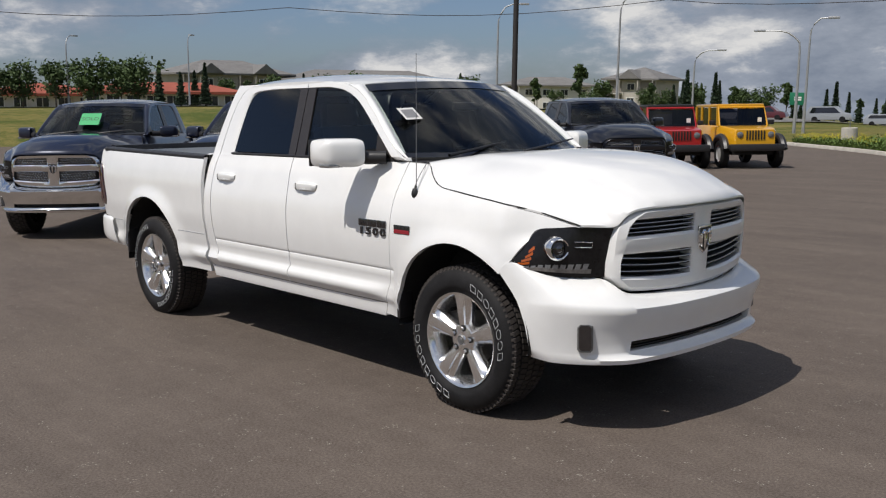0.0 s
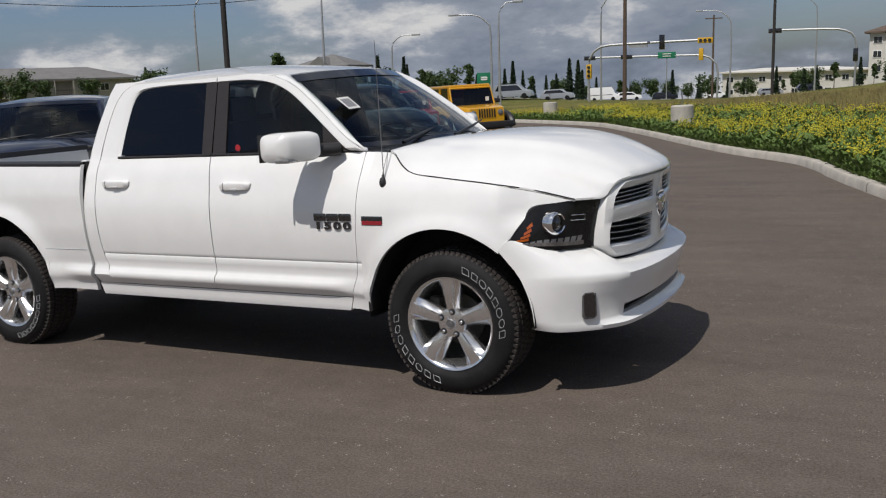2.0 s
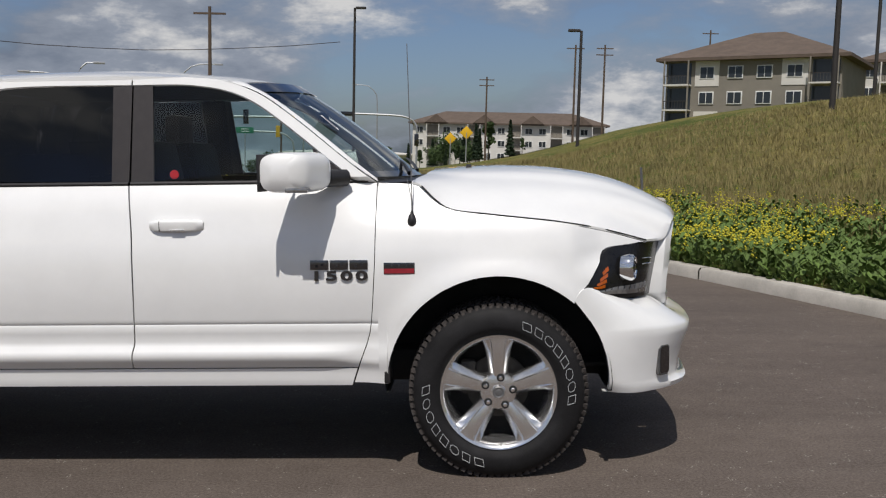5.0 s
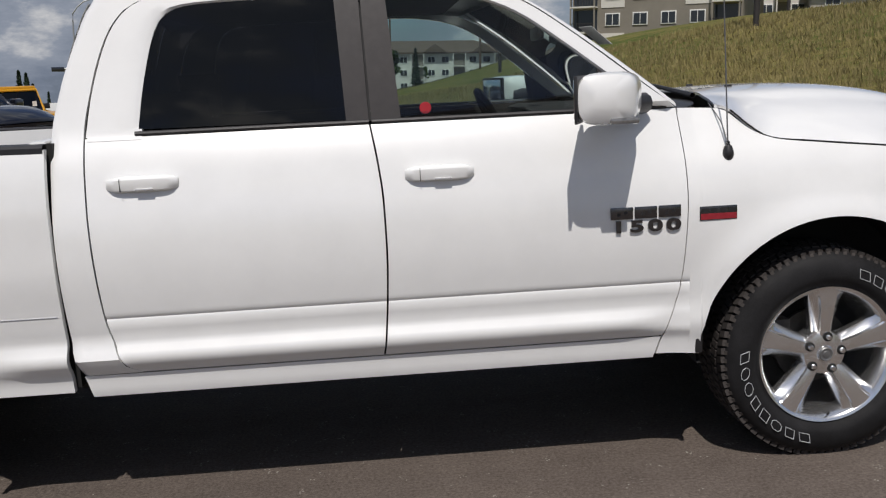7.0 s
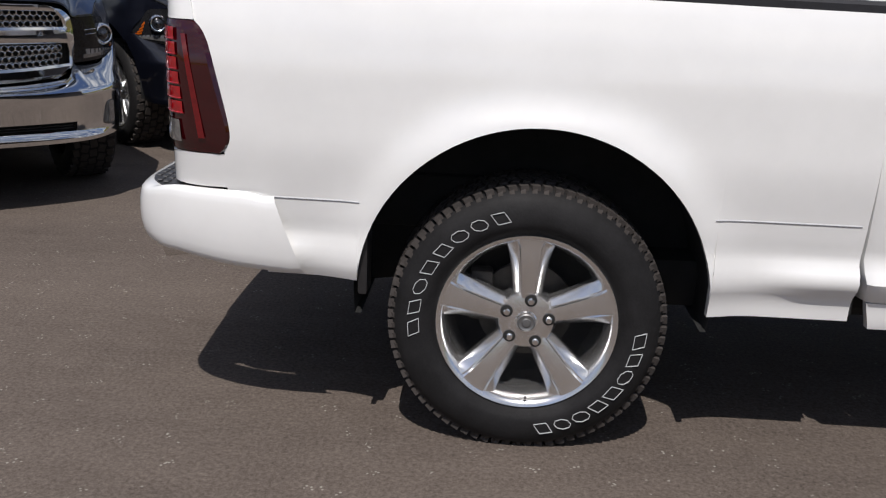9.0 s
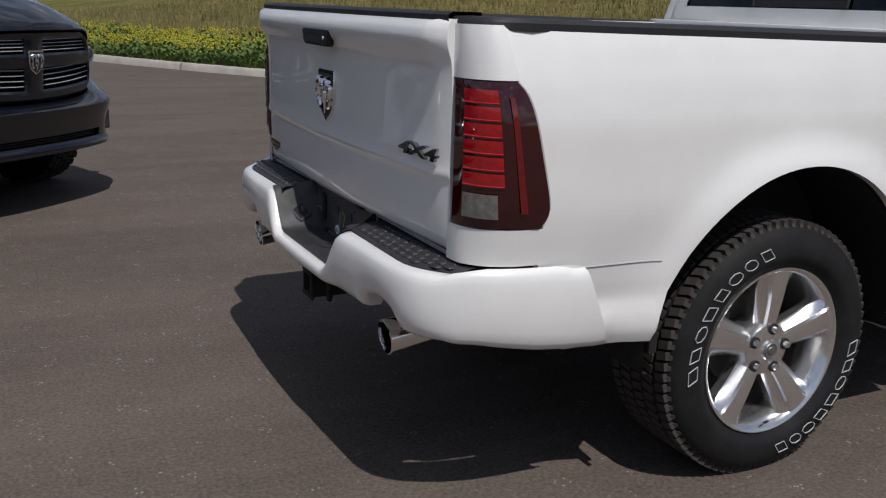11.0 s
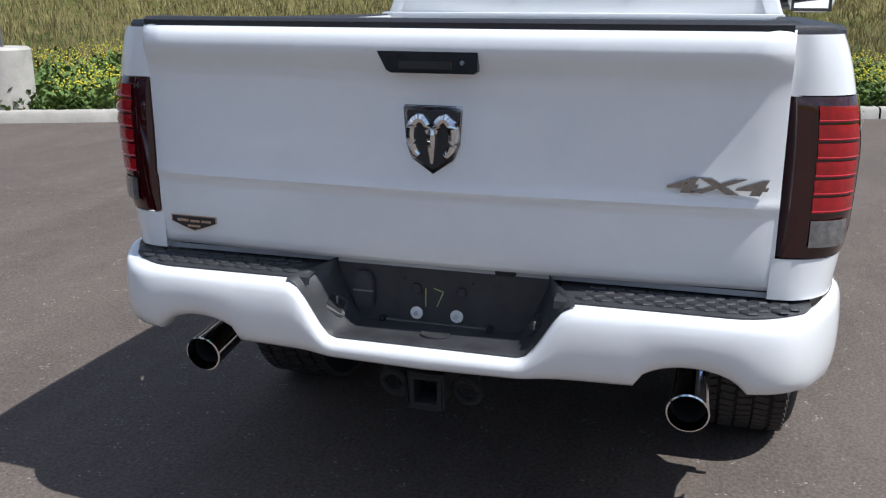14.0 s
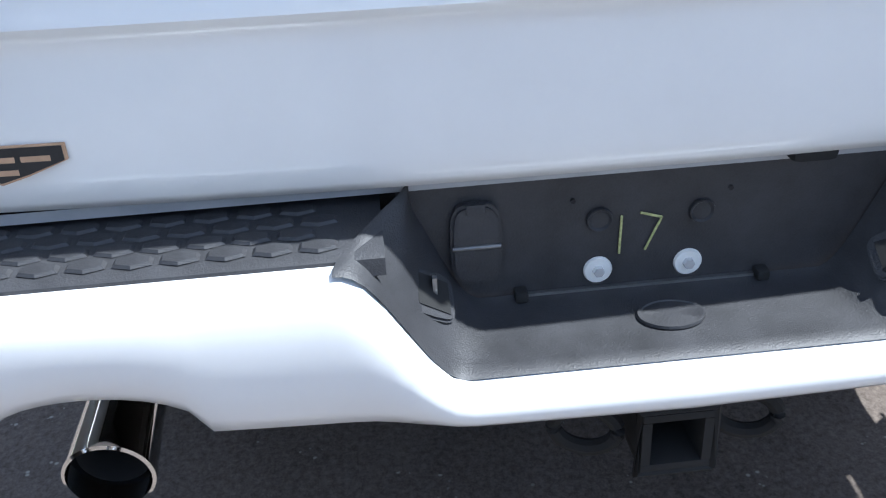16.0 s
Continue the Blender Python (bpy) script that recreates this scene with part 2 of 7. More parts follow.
def rod(a, b, r0, r1=None, n=12, bm=None, caps=True):
    bm = bm or bmesh.new()
    a, b = Vector(a), Vector(b)
    m = Matrix.Translation((a + b) / 2) @ (b - a).to_track_quat('Z', 'Y').to_matrix().to_4x4()
    bmesh.ops.create_cone(bm, cap_ends=caps, segments=n, radius1=r0, radius2=r0 if r1 is None else r1, depth=(b - a).length, matrix=m)
    return bm


def tube(pts, r, n=8, bm=None):
    """A round bar along a line of points."""
    pts = [Vector(p) for p in pts]
    rows = []
    for i, p in enumerate(pts):
        d = (pts[min(i + 1, len(pts) - 1)] - pts[max(i - 1, 0)]).normalized()
        u = d.cross(Vector((0, 0, 1)) if abs(d.z) < 0.95 else Vector((1, 0, 0))).normalized()
        v = d.cross(u)
        rr = r[i] if isinstance(r, (list, tuple)) else r
        rows.append([p + rr * (math.cos(2 * math.pi * k / n) * u + math.sin(2 * math.pi * k / n) * v) for k in range(n)])
    return sheet(rows, closed=True, bm=bm)


def prism(poly, depth, m, bevel=0.0, bm=None):
    """A flat outline in its own xy plane, given thickness along z, laid out by m."""
    bm = bm or bmesh.new()
    vs = [bm.verts.new(m @ Vector((x, y, 0))) for x, y in poly]
    f = bm.faces.new(vs)
    r = bmesh.ops.extrude_face_region(bm, geom=[f])
    d = m.to_3x3() @ Vector((0, 0, depth))
    top = [g for g in r["geom"] if isinstance(g, bmesh.types.BMVert)]
    bmesh.ops.translate(bm, verts=top, vec=d)
    bmesh.ops.recalc_face_normals(bm, faces=bm.faces[:])
    if bevel:
        tf = [g for g in r["geom"] if isinstance(g, bmesh.types.BMFace)]
        es = list({e for q in tf for e in q.edges})
        bmesh.ops.bevel(bm, geom=es, offset=bevel, segments=2, affect='EDGES')
    return bm


def lathe(profile, n=48, m=None, bm=None, caps=False):
    """Turns (radius, height) pairs round z."""
    m = m or Matrix.Identity(4)
    rows = [[m @ Vector((r * math.cos(2 * math.pi * k / n), r * math.sin(2 * math.pi * k / n), h)) for k in range(n)] for r, h in profile]
    return sheet(rows, closed=True, bm=bm)


def text_mesh(body, size, depth, m, bold=0.0):
    """Raised letters as a bmesh, centred, in the plane of m."""
    cu = bpy.data.curves.new("text", 'FONT')
    cu.body, cu.size, cu.extrude, cu.align_x, cu.align_y = body, size, depth / 2, 'CENTER', 'CENTER'
    cu.offset = bold
    ob = bpy.data.objects.new("text", cu)
    scene.collection.objects.link(ob)
    me = ob.to_mesh()
    bm = bmesh.new()
    bm.from_mesh(me)
    bmesh.ops.transform(bm, matrix=m, verts=bm.verts[:])
    ob.to_mesh_clear()
    bpy.data.objects.remove(ob)
    bpy.data.curves.remove(cu)
    return bm


def basis(at, ux, uy):
    """A frame at a point with given x and y directions."""
    ux, uy = Vector(ux).normalized(), Vector(uy)
    uz = ux.cross(uy).normalized()
    uy = uz.cross(ux)
    m = Matrix((ux, uy, uz)).transposed().to_4x4()
    m.translation = Vector(at)
    return m


GLOSSBLACK = Mat("gloss_black", (0.010, 0.010, 0.012), 0.12, 0.0, 1.0).m
LAMPBLACK = grainy("lamp_black", (0.012, 0.012, 0.013), 0.22, scale=40, vary=0.3, spec=0.35)

# ---- pickup truck: x runs forward from the front axle, right side at -y ----
LOW = [(0.40, 0.90), (0.46, 0.925), (0.52, 0.932), (0.545, 0.943), (0.572, 0.966), (0.595, 0.975), (0.612, 0.973), (0.640, 0.952), (0.655, 0.947), (0.70, 0.955), (0.735, 0.961), (0.745, 0.957)]
P_CAB = curve(LOW + [(0.755, 0.964), (0.95, 0.982), (1.05, 0.978), (1.13, 0.966), (1.20, 0.948), (1.29, 0.922), (1.36, 0.890), (1.40, 0.868)])
P_BED = curve(LOW[:-2] + [(0.755, 0.963), (0.95, 0.985), (1.12, 0.985), (1.22, 0.975), (1.31, 0.955), (1.37, 0.935), (1.42, 0.910)])
P_FEN = curve(LOW + [(0.755, 0.964), (0.95, 0.982), (1.05, 0.976), (1.14, 0.955), (1.21, 0.925), (1.27, 0.885), (1.33, 0.845), (1.42, 0.79)])
ARCH_F, ARCH_R, ARCH_RAD = (0.0, 0.45), (-3.79, 0.492), 0.517
WHEELBASE = 3.797


def half_width(x, z):
    if z > 1.40 and x < -0.5 and x > -2.85:
        return 0.868 - (z - 1.40) * 0.30
    if x < -2.85:
        w = P_BED(z)
    elif x > -0.5:
        w = P_FEN(z)
    elif x > -0.8:
        k = (x + 0.8) / 0.3
        w = P_CAB(z) * (1 - k) + P_FEN(z) * k if z > 1.05 else P_CAB(z)
    else:
        w = P_CAB(z)
    if x > 0.15:
        w -= 0.45 * (x - 0.15) ** 2
    if x > 0.3 and z > 0.93:           # the front corner tucks in behind the headlamp
        a, b = min(1, (x - 0.3) / 0.2), min(1, (z - 0.93) / 0.14)
        w -= 0.06 * a * a * (3 - 2 * a) * b * b * (3 - 2 * b)
    if x < -4.3:
        w -= 0.08 * (x + 4.3) ** 2
    for cx, cz in (ARCH_F, ARCH_R):
        d = math.hypot(x - cx, z - cz)
        w += 0.034 * math.exp(-((d - 0.50) / 0.085) ** 2) * min(1, max(0, (1.22 - z) / 0.2))
        if 0.5 < z < 0.66 and abs(x - cx) < 0.80:      # the sill moulding fades towards the wheels
            w -= max(0, P_CAB(z) - 0.953) * min(1, max(0, (0.80 - abs(x - cx)) / 0.18))
    return w


def skin(x, z, off=0.0):
    return Vector((x, half_width(x, z) - off, z))


def arch_z(x, c):
    d = ARCH_RAD ** 2 - (x - c[0]) ** 2
    return c[1] + math.sqrt(d) if d > 0 else None


def frange(a, b, n):
    return [a + (b - a) * i / (n - 1) for i in range(n)]


def sided(name, rows, mat, parent, label="", fold=0.028, sides=(-1, 1), **kw):
    """The same panel on the right and the left side of the car."""
    out = []
    for s in sides:
        out.append(part(name, sheet(mirror_rows(rows, s), (0, -s * fold, 0) if fold else None), mat, parent, label, **kw))
    return out


def row_panel(zs, xl, xr, n, off=0.0):
    return [[skin(x, z, off) for x in frange(xl(z), xr(z), n)] for z in zs]


def col_panel(xs, zb, zt, n, off=0.0):
    return [[skin(x, z, off) for z in frange(zb(x), zt(x), n)] for x in xs]


RIM_SPOKES = 5


def make_wheel(name, parent, at, side, detail=True):
    """A 20 inch five-spoke alloy wheel with an outlined-letter tyre; side -1: outer face to -y."""
    base = Matrix.Translation(at) @ Matrix.Rotation(radians(90 if side < 0 else -90), 4, 'X')
    seg = 72 if detail else 40
    rim = part(name, lathe([(0.225, -0.20), (0.230, -0.06), (0.236, 0.010), (0.246, 0.030), (0.252, 0.050), (0.262, 0.063), (0.272, 0.066), (0.276, 0.055), (0.270, 0.04)], seg, base),
               POLISHED, parent, "polished alloy wheel with five broad spokes")
    tyre = lathe([(0.262, -0.20), (0.275, -0.215), (0.33, -0.228), (0.385, -0.215), (0.408, -0.195), (0.414, -0.15), (0.416, -0.08), (0.414, 0.0),
                  (0.408, 0.035), (0.396, 0.058), (0.375, 0.074), (0.345, 0.083), (0.318, 0.084), (0.300, 0.080), (0.285, 0.066), (0.272, 0.058), (0.262, 0.04)], seg, base)
    part("tyre", tyre, RUBBER, rim, "black all-terrain tyre with outlined white lettering")
    bm = bmesh.new()
    n = 76 if detail else 36
    for k in range(n):
        a = 2 * math.pi * k / n
        for j, (h, w, tw) in enumerate(((0.028, 0.040, 0.25), (-0.028, 0.044, -0.2), (-0.080, 0.044, 0.15), (-0.134, 0.044, -0.2), (-0.186, 0.036, 0.25))):
            aa = a + (0.5 if j % 2 else 0) * 2 * math.pi / n
            m = base @ Matrix.Rotation(aa, 4, 'Z') @ Matrix.Translation((0.4105 if j in (0, 4) else 0.4130, 0, h)) @ Matrix.Rotation(tw, 4, 'X')
            bmesh.ops.create_cube(bm, size=1, matrix=m @ Matrix.Diagonal((0.016, 0.72 * 2 * math.pi * 0.416 / n, w, 1)))
        m = base @ Matrix.Rotation(a, 4, 'Z') @ Matrix.Translation((0.399, 0, 0.050)) @ Matrix.Rotation(-0.95, 4, 'Y')
        bmesh.ops.create_cube(bm, size=1, matrix=m @ Matrix.Diagonal((0.007, 0.45 * 2 * math.pi * 0.4 / n, 0.028, 1)))
    part("tread", bm, TREAD, rim, "worn brown-black tread blocks", smooth=False)
    # brake, and a dark disc standing in for the shade behind the spokes
    part("brake_disc", lathe([(0.03, -0.07), (0.15, -0.07), (0.15, -0.09), (0.03, -0.09)], 32, base), DARKSTEEL, rim, "dull steel brake disc")
    part("brake_caliper", box((0.07, 0.16, 0.07), bevel=0.015, m=base @ Matrix.Translation((-0.14, 0.05, -0.06))), DARKSTEEL, rim)
    part("wheel_shade_disc", lathe([(0.0, -0.12), (0.236, -0.12)], 32, base), CAVITY, rim)
    for k in range(RIM_SPOKES):
        r = base @ Matrix.Rotation(2 * math.pi * k / RIM_SPOKES + radians(90), 4, 'Z')
        # raised centre panel between two sloping shoulders
        stations = [(0.045, 0.040, 0.030), (0.085, 0.044, 0.037), (0.12, 0.049, 0.043), (0.16, 0.055, 0.048), (0.20, 0.062, 0.052), (0.235, 0.070, 0.055), (0.252, 0.080, 0.057), (0.266, 0.096, 0.060)]
        rows = []
        for rad, w, h in stations:
            k = 1 - 0.8 * max(0, (rad - 0.20) / 0.066)
            prof = [(-w, h - 0.060), (-w, h - 0.030 * k), (-w * 0.93, h - 0.022 * k), (-w * 0.58, h - 0.004 * k), (-w * 0.52, h - 0.006 * k), (-w * 0.44, h + 0.006 * k), (0, h + 0.009 * k), (w * 0.44, h + 0.006 * k), (w * 0.52, h - 0.006 * k), (w * 0.58, h - 0.004 * k), (w * 0.93, h - 0.022 * k), (w, h - 0.030 * k), (w, h - 0.060)]
            rows.append([r @ Vector((rad, y, z)) for y, z in prof])
        part("spoke", sheet(rows), POLISHED, rim, angle=22)
        a = r @ Matrix.Rotation(radians(-9), 4, 'Z')
        nut = lathe([(0.0, 0.064), (0.008, 0.063), (0.0105, 0.058), (0.0115, 0.045), (0.014, 0.040), (0.014, 0.02)], 12, a @ Matrix.Translation((0.068, 0, 0)))
        part("lug_nut", nut, CHROME, rim)
        # flat dark disc paints the shade in the recess round the nut
        part("nut_shade_ring", lathe([(0.0, 0.0478), (0.0185, 0.0478), (0.0200, 0.030)], 16, a @ Matrix.Translation((0.068, 0, 0))), CAVITY, rim)
    hub = lathe([(0.0, 0.054), (0.030, 0.054), (0.034, 0.047), (0.050, 0.0465), (0.082, 0.040), (0.092, 0.026), (0.092, -0.05)], 40, base)
    part("hub", hub, POLISHED, rim)
    part("hub_cap", lathe([(0.0, 0.061), (0.012, 0.060), (0.014, 0.057), (0.020, 0.0565), (0.024, 0.059), (0.028, 0.055)], 24, base), STEEL, rim, "grey embossed hub cap")
    part("valve", rod(base @ Vector((0.012, -0.248, 0.055)), base @ Vector((0.010, -0.236, 0.07)), 0.004), CAVITY, rim)
    if not detail:
        return rim
    # outlined letter marks round the sidewall, as plain frames
    def marks(a0, a1, n):
        for i in range(n):
            bm = bmesh.new()
            a = a0 + (a1 - a0) * i / (n - 1)
            m = base @ Matrix.Rotation(radians(a), 4, 'Z') @ Matrix.Translation((0.338, 0, 0.0845))
            hw, hh, t = 0.0195 + 0.004 * ((i * 7) % 3) / 2, 0.0165, 0.0017
            lean = 0.007
            cut_ = 0.55 if i % 8 in (1, 2, 5) else 0.0
            ring = [(-hh, -hw - lean + hw * cut_), (-hh * (1 - cut_), -hw - lean * (1 - cut_)), (hh * (1 - cut_), -hw + lean * (1 - cut_)), (hh, -hw + lean + hw * cut_), (hh, hw + lean - hw * cut_), (hh * (1 - cut_), hw + lean * (1 - cut_)), (-hh * (1 - cut_), hw - lean * (1 - cut_)), (-hh, hw - lean - hw * cut_)]
            if not cut_:
                ring = ring[::2][:1] + [ring[3], ring[4], ring[7]]
            for (x0, y0), (x1, y1) in zip(ring, ring[1:] + ring[:1]):
                d = Vector((x1 - x0, y1 - y0, 0))
                mm = m @ Matrix.Translation(((x0 + x1) / 2, (y0 + y1) / 2, 0)) @ Matrix.Rotation(math.atan2(d.y, d.x), 4, 'Z')
                bmesh.ops.create_cube(bm, size=1, matrix=mm @ Matrix.Diagonal((d.length + t, t, 0.003, 1)))
            part("sidewall_marking", bm, LETTER, rim, "white outlined sidewall marking", smooth=False)
    up = 1 if side < 0 else -1
    a_good, a_wran = ((-5, 67, 8), (177, 254, 8)) if at[0] > -1 else ((106, 184, 8), (282, 355, 8))
    for a0, a1, k in (a_good, a_wran):
        marks(a0 * up, a1 * up, k)
    return rim


def seat_bm(w, at, back=0.62):
    bm = box((0.52, w, 0.16), (at[0], at[1], at[2]), 0.05)
    box((0.14, w, back), (at[0] - 0.27, at[1], at[2] + back / 2), 0.05, bm, Matrix.Rotation(radians(-12), 4, 'Y'))
    return bm


def shield(m, w, h, parent, name, label):
    """The shield badge: chrome rim, black field, and a plain pair of chrome curls."""
    def outline(k):
        return [(x * w * k, y * h * k) for x, y in ((-0.5, 0.45), (-0.47, 0.5), (0.47, 0.5), (0.5, 0.45), (0.46, -0.05), (0.36, -0.28), (0, -0.5), (-0.36, -0.28), (-0.46, -0.05))]
    b = part(name, prism(outline(1.0), 0.008, m, 0.003), CHROME, parent, label)
    part("badge_field", prism(outline(0.86), 0.0015, m @ Matrix.Translation((0, 0, 0.0085))), BLACKTRIM, b, smooth=False)
    for s in (-1, 1):
        pts = [m @ Vector((s * x * w, y * h, 0.012)) for x, y in ((0.05, 0.10), (0.10, 0.26), (0.22, 0.32), (0.33, 0.22), (0.35, 0.02), (0.28, -0.16), (0.22, -0.22))]
        part("badge_curl", tube(spline(pts, 16), [0.035 * w + 0.06 * w * math.sin(math.pi * (i + 2) / 19) for i in range(16)], 8), CHROME, b)
    part("badge_bar", tube([m @ Vector((0, y * h, 0.012)) for y in (0.16, 0.02, -0.14, -0.34)], [0.07 * w, 0.10 * w, 0.07 * w, 0.03 * w], 8), CHROME, b)
    return b


def make_pickup(name, label, body, group="", chrome_front=False, detail=True):
    T = thing(name, label, "pickup truck", group)
    zz = lambda a, b, n: frange(a, b, n)
    # --- front fenders ---
    seam = curve([(-0.56, 1.395), (-0.39, 1.385), (-0.30, 1.322), (-0.21, 1.268), (0.0, 1.24), (0.29, 1.207), (0.52, 1.158), (0.711, 1.103)])
    edge = curve([(-0.645, 0.535), (-0.585, 0.72), (-0.567, 0.9), (-0.557, 1.08), (-0.553, 1.385)])

    def f_top(x):
        return min(edge(x), seam(max(x, -0.553))) if x < -0.553 else seam(x) - 0.007 - 0.006 * min(1, max(0, (x - 0.3) / 0.1))

    def f_bot(x):
        if x < -0.512:
            return 0.46
        if x <= 0.345:
            return arch_z(x, ARCH_F) or 0.46
        if x < 0.41:
            return 0.853 + (x - 0.345) * 0.98
        if x < 0.51:
            return 0.917 + (x - 0.41) * 1.57
        return min(1.074 + (x - 0.51) * 0.12, f_top(x) - 0.001)
    xs = [-0.5525, -0.53, -0.513] + [-0.5165 * math.cos(math.pi * i / 40) for i in range(1, 30)] + frange(0.345, 0.709, 24)
    xs = sorted(set(xs))
    sided("front_fender", col_panel(xs, f_bot, f_top, 26), body, T)
    edge_x = curve([(0.46, -0.672), (0.535, -0.647), (0.72, -0.587), (0.90, -0.569), (1.08, -0.559), (1.385, -0.5555)])
    sided("fender_edge", row_panel([0.46, 0.49, 0.515, 0.535, 0.55, 0.565, 0.58, 0.60, 0.62, 0.64, 0.66, 0.70, 0.735, 0.744, 0.751, 0.758, 0.77] + frange(0.82, 1.372, 14), edge_x, lambda z: -0.5525, 6), body, T)
    # --- bonnet ---
    side = spline([(-0.40, 0.80, 1.392), (-0.355, 0.828, 1.378), (-0.29, 0.865, 1.315), (-0.21, half_width(-0.21, 1.266) - 0.004, 1.266)] + [(x, half_width(x, seam(x)) - 0.003, seam(x)) for x in (-0.05, 0.10, 0.25, 0.40, 0.55, 0.709)], 40)
    mid = spline([(-0.30, 0, 1.428), (0.0, 0, 1.434), (0.3, 0, 1.418), (0.55, 0, 1.380), (0.75, 0, 1.320), (0.90, 0, 1.248), (0.965, 0, 1.208), (0.976, 0, 1.192)], 40)
    lip_x = curve([(0, 0.976), (0.2, 0.967), (0.45, 0.922), (0.62, 0.886), (0.70, 0.866), (0.76, 0.848), (0.82, 0.826), (0.87, 0.797), (1, 0.709)])
    lip_y = curve([(0, 0.0), (0.2, 0.160), (0.45, 0.370), (0.62, 0.510), (0.70, 0.562), (0.76, 0.592), (0.82, 0.612), (0.87, 0.640), (1, 0.762)])
    lip_z = curve([(0, 1.194), (0.2, 1.193), (0.45, 1.189), (0.62, 1.180), (0.70, 1.164), (0.76, 1.138), (0.82, 1.106), (0.87, 1.098), (1, 1.104)])
    rows = []
    for v in frange(-1, 1, 81):
        a, sg = abs(v), math.copysign(1, v)
        g = 1 - a ** 3.0
        end = Vector((side[-1].x + (mid[-1].x - side[-1].x) * (1 - v * v), v * side[-1].y, side[-1].z + (mid[-1].z - side[-1].z) * g))
        edge_pt = Vector((lip_x(a), sg * lip_y(a), lip_z(a)))
        row = []
        for i, (p, c) in enumerate(zip(side, mid)):
            t = i / 39
            dome = 0.020 / (1 + math.exp((a - 0.60 + 0.10 * t) * 42)) * math.sin(math.pi * min(1, t * 0.9 + 0.05)) ** 0.6
            q = Vector((p.x + (c.x - p.x) * (1 - v * v), v * p.y, p.z + (c.z - p.z) * g + dome))
            k = t ** 3.2
            row.append(q + (edge_pt - end - Vector((0, 0, dome if i == 39 else 0))) * k)
        rows.append(row)
    part("bonnet", sheet(rows, (0, 0, -0.011)), body, T)
    for s in (-1, 1):
        part("bonnet_gap", tube([Vector((p.x, s * (half_width(p.x, p.z) + 0.0005 if p.x > -0.2 else p.y + 0.002), p.z - 0.003)) for p in side[2:]], 0.0036, 6), CAVITY, T, "dark shut line beside the bonnet")
    for y in (-0.25, 0.25):
        part("washer_jet", box((0.03, 0.02, 0.012), (-0.13, y, 1.447), 0.004), BLACKTRIM, T)

    # --- front bumper: a loft through level lines from the wheel arch to the middle ---
    def level(ctrl, per=8):
        p = [Vector(q) for q in ctrl]
        p.append(Vector((p[-2].x, -p[-2].y, p[-2].z)))
        out = []
        for i in range(len(p) - 2):
            a, b, c, d = p[max(i - 1, 0)], p[i], p[i + 1], p[i + 2]
            for k in range(per):
                t = k / per
                out.append(0.5 * (2 * b + (c - a) * t + (2 * a - 5 * b + 4 * c - d) * t * t + (3 * b - a - 3 * c + d) * t ** 3))
        return out + [p[-2]]
